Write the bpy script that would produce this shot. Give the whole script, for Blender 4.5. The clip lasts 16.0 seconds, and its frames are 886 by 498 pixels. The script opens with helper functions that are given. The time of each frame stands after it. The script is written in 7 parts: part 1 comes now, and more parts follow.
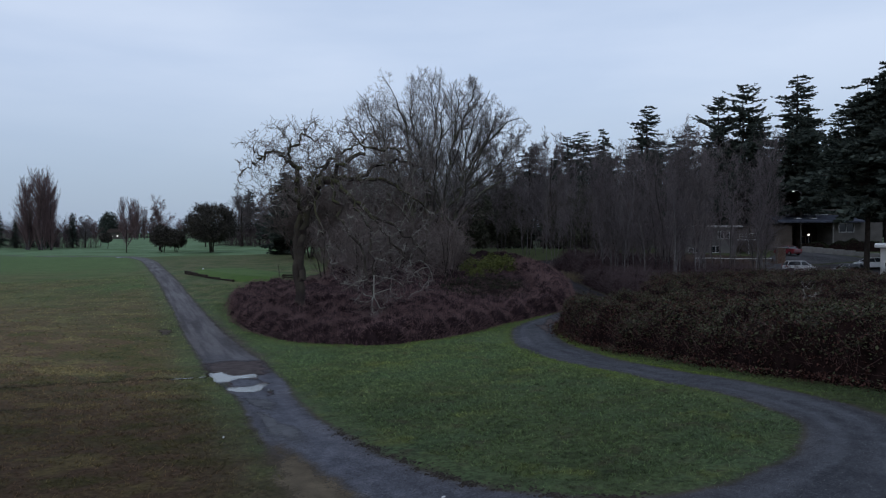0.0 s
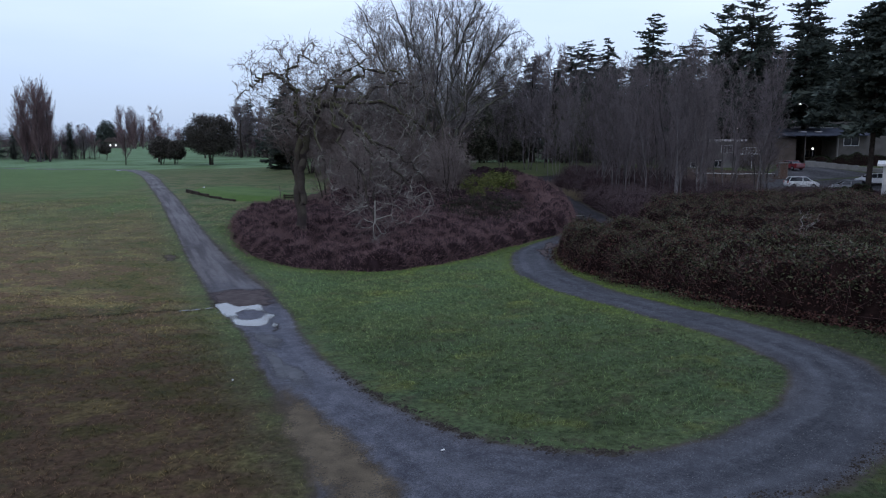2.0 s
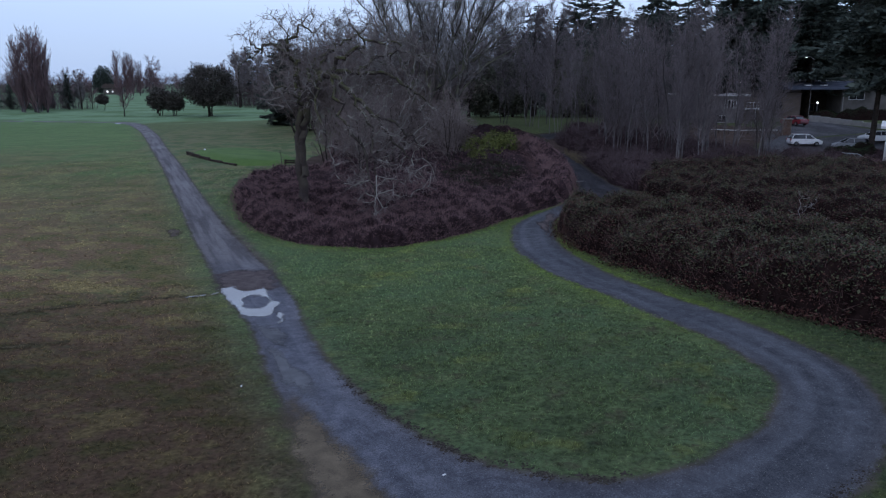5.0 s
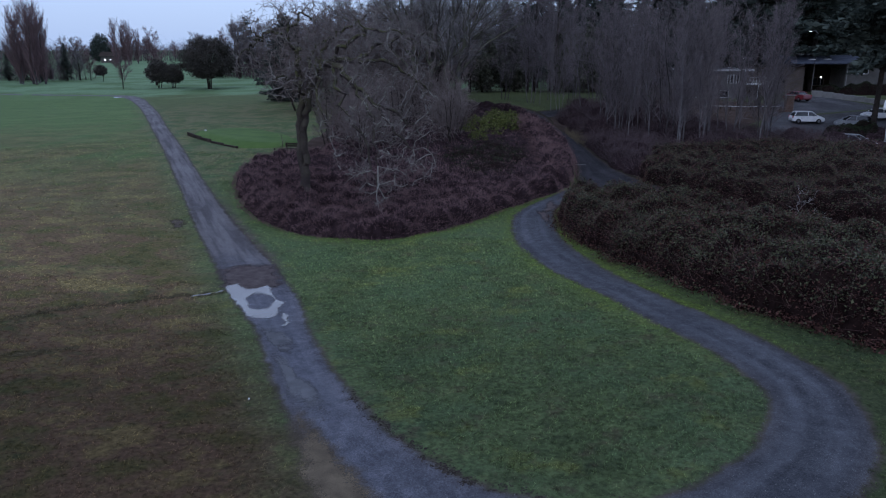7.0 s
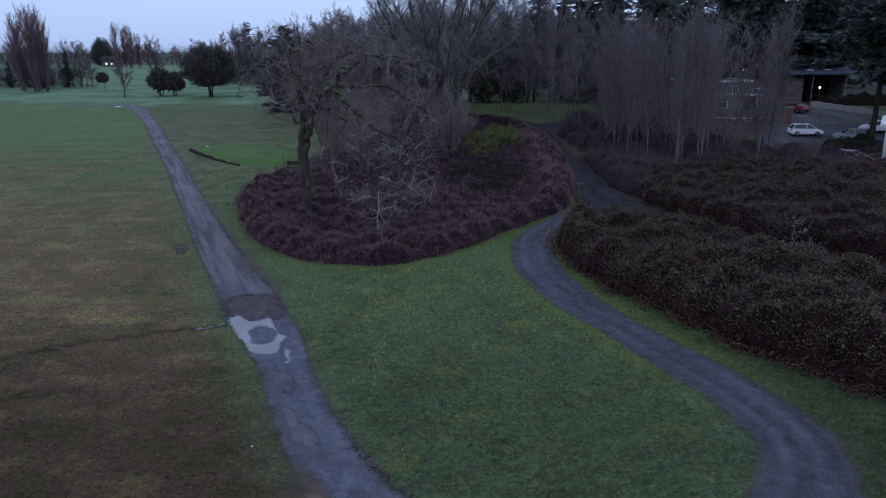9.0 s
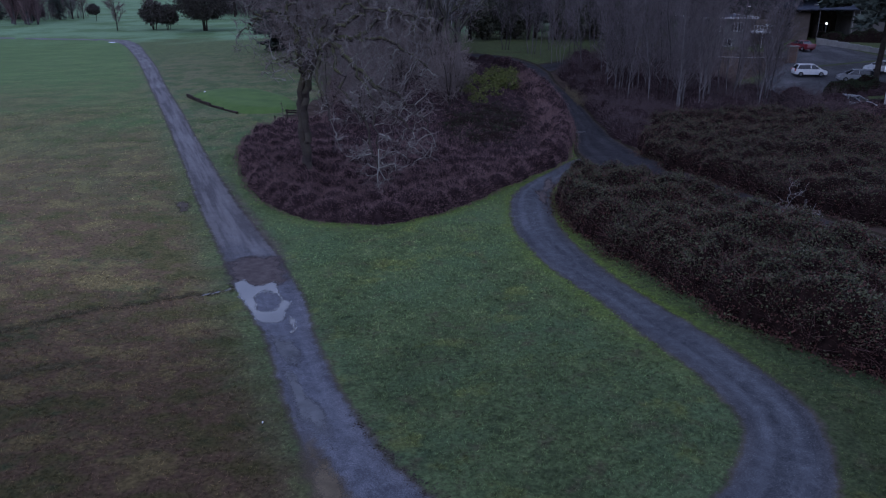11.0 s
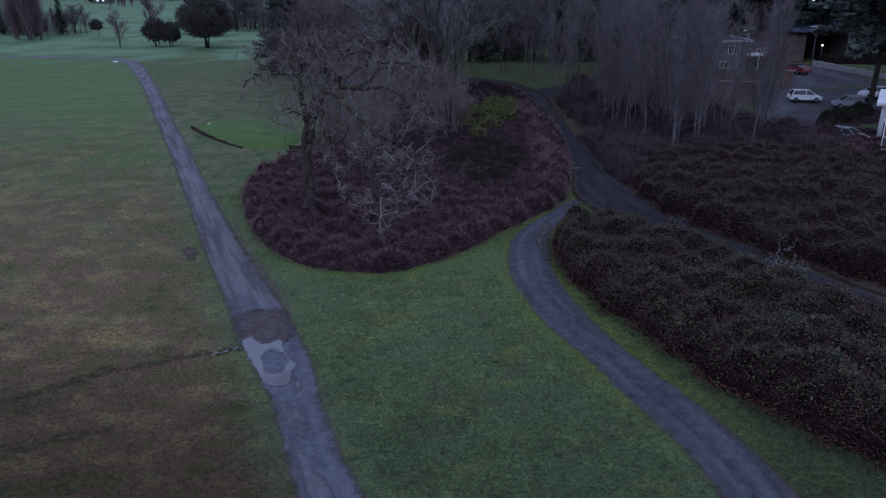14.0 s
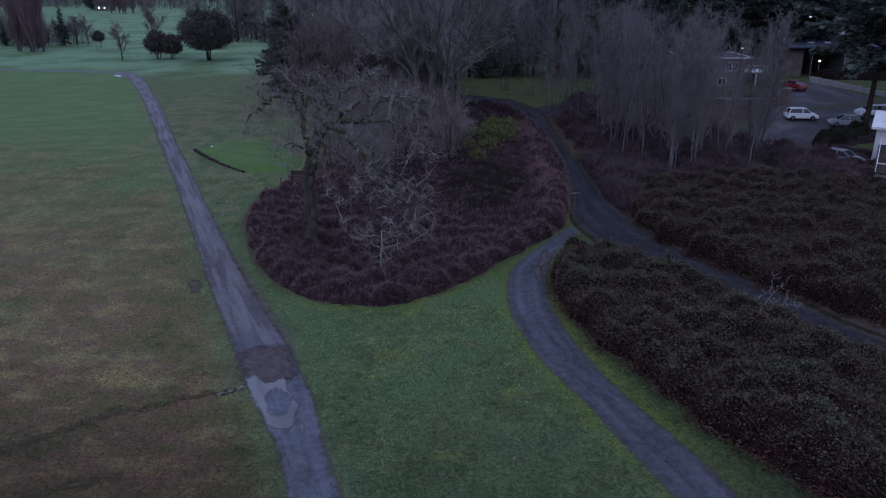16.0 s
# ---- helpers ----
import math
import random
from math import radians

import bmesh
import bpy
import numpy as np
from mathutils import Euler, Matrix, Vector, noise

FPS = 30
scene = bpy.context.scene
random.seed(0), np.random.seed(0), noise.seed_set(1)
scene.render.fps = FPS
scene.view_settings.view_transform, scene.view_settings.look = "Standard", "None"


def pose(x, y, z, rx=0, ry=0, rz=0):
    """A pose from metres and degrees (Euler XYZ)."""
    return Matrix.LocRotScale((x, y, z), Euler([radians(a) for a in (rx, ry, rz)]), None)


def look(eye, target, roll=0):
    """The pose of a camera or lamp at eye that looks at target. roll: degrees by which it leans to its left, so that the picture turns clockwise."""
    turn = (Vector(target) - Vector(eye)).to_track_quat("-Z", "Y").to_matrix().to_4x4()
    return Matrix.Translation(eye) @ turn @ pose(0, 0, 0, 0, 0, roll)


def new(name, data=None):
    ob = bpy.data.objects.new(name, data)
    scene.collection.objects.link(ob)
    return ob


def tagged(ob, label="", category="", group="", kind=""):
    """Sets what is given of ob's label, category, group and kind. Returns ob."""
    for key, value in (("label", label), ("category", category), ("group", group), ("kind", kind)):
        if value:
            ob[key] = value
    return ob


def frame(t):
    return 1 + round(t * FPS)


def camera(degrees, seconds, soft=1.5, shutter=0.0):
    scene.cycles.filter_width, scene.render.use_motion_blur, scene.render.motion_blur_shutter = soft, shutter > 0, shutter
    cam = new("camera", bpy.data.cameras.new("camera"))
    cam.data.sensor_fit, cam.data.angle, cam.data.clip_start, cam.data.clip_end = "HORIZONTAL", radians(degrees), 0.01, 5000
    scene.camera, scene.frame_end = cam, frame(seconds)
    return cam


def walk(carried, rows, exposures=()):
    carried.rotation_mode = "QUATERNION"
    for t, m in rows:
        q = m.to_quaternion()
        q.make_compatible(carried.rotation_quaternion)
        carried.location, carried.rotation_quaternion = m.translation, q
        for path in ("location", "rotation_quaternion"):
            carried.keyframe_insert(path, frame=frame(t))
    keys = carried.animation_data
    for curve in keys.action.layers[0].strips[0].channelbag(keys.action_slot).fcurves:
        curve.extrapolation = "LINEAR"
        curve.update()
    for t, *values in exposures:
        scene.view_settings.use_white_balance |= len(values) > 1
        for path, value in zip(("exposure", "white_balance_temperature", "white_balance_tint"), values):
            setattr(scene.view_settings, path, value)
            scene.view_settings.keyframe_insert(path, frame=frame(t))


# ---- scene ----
# ---- camera and its climb ----
cam = camera(62.4, 16.0, soft=1.2)
PATH = [  # seconds, x, y, z, pitch, roll, yaw
    (0.0, 0.01, 0.00, 4.49, -1.41, -0.21, -0.10), (0.3, 0.02, -0.07, 4.64, -1.62, -0.21, -0.09),
    (0.5, 0.02, -0.12, 4.74, -2.47, -0.21, -0.08), (1.0, 0.02, -0.14, 4.99, -4.53, -0.21, -0.06),
    (1.5, 0.03, -0.17, 5.25, -6.54, -0.21, -0.04), (2.0, 0.04, -0.17, 5.51, -8.59, -0.20, -0.01),
    (2.5, 0.04, -0.21, 5.78, -10.60, -0.20, 0.01), (3.0, 0.04, -0.23, 6.04, -12.43, -0.20, 0.04),
    (3.15, 0.04, -0.23, 6.12, -12.62, -0.20, 0.04),
    (3.5, 0.05, -0.22, 6.30, -12.64, -0.21, 0.04), (4.0, 0.04, -0.22, 6.59, -12.64, -0.20, 0.05),
    (4.5, 0.04, -0.25, 6.90, -12.63, -0.20, 0.05), (4.8, 0.04, -0.26, 7.09, -12.68, -0.20, 0.06),
    (6.4, 0.02, -0.30, 8.14, -15.38, -0.20, 0.11),
    (7.0, 0.01, -0.32, 8.55, -15.39, -0.20, 0.12), (7.5, 0.03, -0.34, 8.89, -15.35, -0.20, 0.15),
    (8.0, 0.04, -0.37, 9.24, -15.32, -0.20, 0.16), (8.5, 0.05, -0.39, 9.59, -15.28, -0.20, 0.16),
    (9.0, 0.06, -0.41, 9.96, -15.26, -0.20, 0.17), (9.2, 0.06, -0.42, 10.11, -16.45, -0.20, 0.16),
    (9.7, 0.05, -0.44, 10.50, -19.35, -0.20, 0.14), (10.1, 0.04, -0.46, 10.83, -20.60, -0.20, 0.12),
    (11.5, 0.02, -0.51, 12.02, -20.68, -0.21, 0.10), (12.0, 0.01, -0.53, 12.46, -20.63, -0.21, 0.10),
    (12.5, 0.02, -0.57, 12.93, -20.56, -0.20, 0.09), (13.0, 0.03, -0.62, 13.38, -20.50, -0.21, 0.09),
    (13.5, 0.03, -0.66, 13.85, -20.42, -0.21, 0.10), (14.0, 0.02, -0.71, 14.33, -20.35, -0.20, 0.10),
    (14.5, 0.04, -0.76, 14.80, -20.29, -0.20, 0.11), (15.0, 0.04, -0.84, 15.29, -20.21, -0.20, 0.12),
    (15.5, 0.03, -0.86, 15.79, -20.15, -0.20, 0.11), (16.0, 0.04, -0.85, 16.24, -20.06, -0.20, 0.11),
]
walk(cam, [(t, pose(x, y, z, 90 + p, -r, w)) for t, x, y, z, p, r, w in PATH],
     exposures=[(0.0, -0.15, 6450, 13), (1.0, 0.10, 6250, 14), (1.5, 0.32, 6250, 15), (2.0, 0.37, 6200, 17), (3.2, 0.34, 6050, 17), (4.5, 0.30, 5900, 18), (9.0, 0.22, 5600, 23), (11.5, 0.2, 5430, 29), (16.0, 0.17, 5480, 29)])

# ---- sky and light: overcast dusk ----
world = bpy.data.worlds.new("dusk_sky")
scene.world = world
world.use_nodes = True
wn, wl = world.node_tree.nodes, world.node_tree.links
wn.clear()
w_out = wn.new("ShaderNodeOutputWorld")
w_bg = wn.new("ShaderNodeBackground")
w_sky = wn.new("ShaderNodeTexSky")
w_sky.sky_type, w_sky.sun_disc, w_sky.sun_elevation, w_sky.sun_rotation = "NISHITA", False, radians(12), radians(200)
w_tc = wn.new("ShaderNodeTexCoord")
w_map = wn.new("ShaderNodeMapping")
w_map.inputs["Scale"].default_value = (0.9, 0.9, 4.5)
w_noise = wn.new("ShaderNodeTexNoise")
w_noise.inputs["Scale"].default_value, w_noise.inputs["Detail"].default_value = 1.6, 6
w_ramp = wn.new("ShaderNodeValToRGB")
w_ramp.color_ramp.elements[0].position, w_ramp.color_ramp.elements[0].color = 0.30, (0.46, 0.59, 0.80, 1)
w_ramp.color_ramp.elements[1].position, w_ramp.color_ramp.elements[1].color = 0.66, (0.64, 0.755, 0.93, 1)
w_sep = wn.new("ShaderNodeSeparateXYZ")
w_low = wn.new("ShaderNodeMapRange")
w_low.interpolation_type = "SMOOTHSTEP"
w_low.inputs["From Min"].default_value, w_low.inputs["From Max"].default_value = 0.0, 0.24
w_low.inputs["To Min"].default_value, w_low.inputs["To Max"].default_value = 0.0, 1.0
w_mul = wn.new("ShaderNodeMix")
w_mul.data_type = "RGBA"
w_mul.inputs[6].default_value = (0.35, 0.465, 0.62, 1)
w_mix = wn.new("ShaderNodeMix")
w_mix.data_type = "RGBA"
w_mix.inputs[0].default_value = 0.985
wl.new(w_tc.outputs["Generated"], w_map.inputs[0])
wl.new(w_map.outputs[0], w_noise.inputs["Vector"])
wl.new(w_noise.outputs["Fac"], w_ramp.inputs[0])
wl.new(w_tc.outputs["Generated"], w_sep.inputs[0])
wl.new(w_sep.outputs["Z"], w_low.inputs["Value"])
wl.new(w_ramp.outputs[0], w_mul.inputs[7])
wl.new(w_low.outputs[0], w_mul.inputs[0])
wl.new(w_sky.outputs[0], w_mix.inputs[6])
wl.new(w_mul.outputs[2], w_mix.inputs[7])
wl.new(w_mix.outputs[2], w_bg.inputs["Color"])
w_bg.inputs["Strength"].default_value = 1.0
wl.new(w_bg.outputs[0], w_out.inputs["Surface"])

sun = new("sun", bpy.data.lights.new("sun", "SUN"))
sun.data.energy, sun.data.angle, sun.data.color = 0.5, radians(60), (0.86, 0.93, 1.0)
sun.matrix_world = look((0, 0, 60), (10, 25, 0))

# ---- materials ----


def nodes_of(name):
    m = bpy.data.materials.new(name)
    m.use_nodes = True
    return m, m.node_tree.nodes, m.node_tree.links, m.node_tree.nodes["Principled BSDF"]


def noise_node(n, l, vec, scale, detail=4.0, rough=0.55):
    t = n.new("ShaderNodeTexNoise")
    t.inputs["Scale"].default_value, t.inputs["Detail"].default_value, t.inputs["Roughness"].default_value = scale, detail, rough
    if vec:
        l.new(vec, t.inputs["Vector"])
    return t.outputs["Fac"]


def ramp_node(n, l, fac, stops):
    r = n.new("ShaderNodeValToRGB")
    e = r.color_ramp.elements
    while len(e) < len(stops):
        e.new(0.5)
    for k, (p, c) in zip(e, stops):
        k.position, k.color = p, (*c, 1) if len(c) == 3 else c
    l.new(fac, r.inputs[0])
    return r.outputs[0]


def mix_node(n, l, fac, a, b, kind="MIX"):
    m = n.new("ShaderNodeMix")
    m.data_type, m.blend_type = "RGBA", kind
    for slot, v in ((0, fac), (6, a), (7, b)):
        if isinstance(v, (int, float)):
            m.inputs[slot].default_value = v
        elif isinstance(v, tuple):
            m.inputs[slot].default_value = (*v, 1)
        else:
            l.new(v, m.inputs[slot])
    return m.outputs[2]


def math_node(n, l, op, a, b=0.0, clamp=False):
    m = n.new("ShaderNodeMath")
    m.operation, m.use_clamp = op, clamp
    for slot, v in ((0, a), (1, b)):
        if isinstance(v, (int, float)):
            m.inputs[slot].default_value = v
        else:
            l.new(v, m.inputs[slot])
    return m.outputs[0]


def step_node(n, l, v, lo, hi):
    m = n.new("ShaderNodeMapRange")
    m.interpolation_type = "SMOOTHSTEP"
    a, b = (lo, hi) if lo < hi else (hi, lo)
    m.inputs["From Min"].default_value, m.inputs["From Max"].default_value = a, b
    m.inputs["To Min"].default_value, m.inputs["To Max"].default_value = (0, 1) if lo < hi else (1, 0)
    l.new(v, m.inputs["Value"])
    return m.outputs[0]


def bump_node(n, l, bsdf, height, strength, dist):
    b = n.new("ShaderNodeBump")
    b.inputs["Strength"].default_value, b.inputs["Distance"].default_value = strength, dist
    l.new(height, b.inputs["Height"])
    l.new(b.outputs[0], bsdf.inputs["Normal"])


def plain(name, dark, light, scale=3.0, rough=0.85, metal=0.0, bump=0.3, fine=18.0, isle=0.0, thing=0.0, gloss=None):
    """A surface between two colours, with a coarse and a fine grain; isle: by how much loose pieces differ."""
    m, n, l, b = nodes_of(name)
    tc = n.new("ShaderNodeTexCoord").outputs["Object"]
    a, f = noise_node(n, l, tc, scale), noise_node(n, l, tc, fine, 3)
    v = math_node(n, l, "ADD", math_node(n, l, "MULTIPLY", a, 0.65), math_node(n, l, "MULTIPLY", f, 0.35))
    if isle:
        g = n.new("ShaderNodeNewGeometry")
        v = math_node(n, l, "ADD", math_node(n, l, "MULTIPLY", g.outputs["Random Per Island"], isle), math_node(n, l, "MULTIPLY", v, 1 - isle))
    if thing:
        o = n.new("ShaderNodeObjectInfo")
        v = math_node(n, l, "ADD", v, math_node(n, l, "MULTIPLY", math_node(n, l, "SUBTRACT", o.outputs["Random"], 0.5), thing))
    l.new(ramp_node(n, l, v, [(0.25, dark), (0.75, light)] if isle >= 0.25 else [(0.36, dark), (0.64, light)]), b.inputs["Base Color"])
    b.inputs["Roughness"].default_value, b.inputs["Metallic"].default_value = rough, metal
    b.inputs["Specular IOR Level"].default_value = gloss if gloss is not None else 0.03 if rough > 0.65 else 0.4
    if bump:
        bump_node(n, l, b, f, bump, 0.02)
    return m


def turf_colour(n, l, tc):
    """Winter turf: mottled green lawn, tan rough west of the track, yellow-green verges, paler fairway far off."""
    big, mid, fine = noise_node(n, l, tc, 0.09, 3), noise_node(n, l, tc, 0.55, 5, 0.65), noise_node(n, l, tc, 8.0, 5, 0.7)
    speck, blot = noise_node(n, l, tc, 2.6, 5, 0.65), noise_node(n, l, tc, 0.24, 5, 0.65)
    sep = n.new("ShaderNodeSeparateXYZ")
    l.new(tc, sep.inputs[0])
    x, y = sep.outputs["X"], sep.outputs["Y"]
    wide = n.new("ShaderNodeMapping")
    wide.inputs["Rotation"].default_value = (0, 0, radians(-24))
    wide.inputs["Scale"].default_value = (0.35, 1.25, 1.0)
    l.new(tc, wide.inputs[0])
    band = noise_node(n, l, wide.outputs[0], 0.42, 5, 0.6)
    side = math_node(n, l, "ADD", x, math_node(n, l, "SUBTRACT", math_node(n, l, "MULTIPLY", y, 0.44), 4.0))
    west = step_node(n, l, math_node(n, l, "ADD", side, math_node(n, l, "MULTIPLY", mid, 3.0)), 1.8, -1.6)
    left = math_node(n, l, "MULTIPLY", west, step_node(n, l, math_node(n, l, "ADD", y, math_node(n, l, "MULTIPLY", noise_node(n, l, tc, 0.06, 4, 0.65), 90.0)), 135, 80))
    green = ramp_node(n, l, math_node(n, l, "ADD", math_node(n, l, "MULTIPLY", mid, 0.5), math_node(n, l, "MULTIPLY", speck, 0.5)),
                      [(0.34, (0.024, 0.032, 0.016)), (0.44, (0.039, 0.053, 0.023)), (0.54, (0.052, 0.072, 0.030)), (0.64, (0.070, 0.087, 0.037)), (0.73, (0.070, 0.064, 0.036))])
    green = mix_node(n, l, math_node(n, l, "MULTIPLY", step_node(n, l, blot, 0.46, 0.62), 0.6), green, (0.044, 0.067, 0.032))
    green = mix_node(n, l, math_node(n, l, "MULTIPLY", step_node(n, l, noise_node(n, l, tc, 0.9, 6, 0.75), 0.52, 0.68), 0.65), green, (0.051, 0.043, 0.027))
    green = mix_node(n, l, math_node(n, l, "MULTIPLY", step_node(n, l, noise_node(n, l, tc, 0.42, 5, 0.7), 0.54, 0.68), 0.6), green, (0.080, 0.090, 0.026))
    rough = math_node(n, l, "MULTIPLY", math_node(n, l, "MULTIPLY", step_node(n, l, math_node(n, l, "ADD", y, math_node(n, l, "MULTIPLY", mid, 16.0)), 82, 100), step_node(n, l, math_node(n, l, "ADD", y, math_node(n, l, "MULTIPLY", big, 24.0)), 176, 156)), step_node(n, l, math_node(n, l, "ADD", side, math_node(n, l, "MULTIPLY", blot, 24.0)), 4, 20))
    green = mix_node(n, l, math_node(n, l, "MULTIPLY", math_node(n, l, "MULTIPLY", rough, step_node(n, l, blot, 0.34, 0.56)), 0.45), green, mix_node(n, l, band, (0.040, 0.050, 0.022), (0.072, 0.070, 0.032)))
    pale = mix_node(n, l, step_node(n, l, big, 0.38, 0.58), (0.055, 0.089, 0.041), (0.084, 0.129, 0.072))
    far = mix_node(n, l, step_node(n, l, math_node(n, l, "ADD", y, math_node(n, l, "MULTIPLY", big, 50.0)), 158, 185), green, pale)
    worn = math_node(n, l, "MULTIPLY", math_node(n, l, "MULTIPLY", step_node(n, l, y, 42, 56), step_node(n, l, y, 120, 95)), math_node(n, l, "MULTIPLY", step_node(n, l, x, -6, -12), step_node(n, l, mid, 0.43, 0.58)))
    far = mix_node(n, l, math_node(n, l, "MULTIPLY", worn, 0.55), far, (0.088, 0.076, 0.046))
    lush = math_node(n, l, "MULTIPLY", math_node(n, l, "SUBTRACT", west, left, True), step_node(n, l, y, 165, 140))
    far = mix_node(n, l, math_node(n, l, "MULTIPLY", lush, 0.75), far, mix_node(n, l, step_node(n, l, band, 0.42, 0.6), (0.050, 0.082, 0.030), (0.064, 0.100, 0.037)))
    tan = ramp_node(n, l, math_node(n, l, "ADD", math_node(n, l, "MULTIPLY", mid, 0.6), math_node(n, l, "MULTIPLY", band, 0.4)),
                    [(0.34, (0.038, 0.038, 0.016)), (0.42, (0.064, 0.054, 0.023)), (0.50, (0.080, 0.050, 0.033)), (0.57, (0.102, 0.078, 0.036)), (0.66, (0.120, 0.091, 0.042))])
    tanned = math_node(n, l, "MULTIPLY", left, step_node(n, l, math_node(n, l, "ADD", math_node(n, l, "MULTIPLY", blot, 0.6), math_node(n, l, "MULTIPLY", speck, 0.4)), 0.30, 0.50))
    c = mix_node(n, l, math_node(n, l, "MULTIPLY", tanned, 0.95), far, tan)
    # Near-west turf, east verge and south-east corner multiplied down to fit their brightness.
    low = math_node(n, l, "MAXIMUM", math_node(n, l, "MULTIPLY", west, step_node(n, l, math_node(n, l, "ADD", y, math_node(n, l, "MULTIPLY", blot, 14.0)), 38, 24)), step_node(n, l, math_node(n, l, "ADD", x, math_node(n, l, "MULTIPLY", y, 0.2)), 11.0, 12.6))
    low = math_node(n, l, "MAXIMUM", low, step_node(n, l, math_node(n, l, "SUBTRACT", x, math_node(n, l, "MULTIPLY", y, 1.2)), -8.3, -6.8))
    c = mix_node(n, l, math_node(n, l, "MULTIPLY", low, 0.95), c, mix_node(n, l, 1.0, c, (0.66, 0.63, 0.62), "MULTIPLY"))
    # Brightness rising with distance put into the colour: 0.95 near, 1.38 far.
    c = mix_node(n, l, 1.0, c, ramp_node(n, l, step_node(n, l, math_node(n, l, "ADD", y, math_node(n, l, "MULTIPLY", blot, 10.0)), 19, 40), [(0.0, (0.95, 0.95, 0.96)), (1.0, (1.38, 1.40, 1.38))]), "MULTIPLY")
    at = n.new("ShaderNodeAttribute")
    at.attribute_name = "verge"
    c = mix_node(n, l, math_node(n, l, "MULTIPLY", math_node(n, l, "MULTIPLY", at.outputs["Fac"], step_node(n, l, speck, 0.30, 0.55)), 0.70), c, (0.070, 0.100, 0.017))
    grain = ramp_node(n, l, fine, [(0.3, (0.42, 0.42, 0.42)), (0.7, (1.5, 1.5, 1.5))])
    casts = math_node(n, l, "MULTIPLY", step_node(n, l, noise_node(n, l, tc, 4.5, 5, 0.75), 0.54, 0.68), step_node(n, l, mid, 0.35, 0.6))
    c = mix_node(n, l, math_node(n, l, "MULTIPLY", casts, 0.75), c, (0.026, 0.020, 0.013))
    return mix_node(n, l, 1.0, c, grain, "MULTIPLY"), fine, mid


m_turf, _n, _l, _b = nodes_of("turf")
_tc = _n.new("ShaderNodeTexCoord").outputs["Object"]
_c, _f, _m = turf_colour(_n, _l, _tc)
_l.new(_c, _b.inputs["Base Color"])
_b.inputs["Roughness"].default_value, _b.inputs["Specular IOR Level"].default_value = 0.95, 0.05
bump_node(_n, _l, _b, _f, 0.6, 0.05)


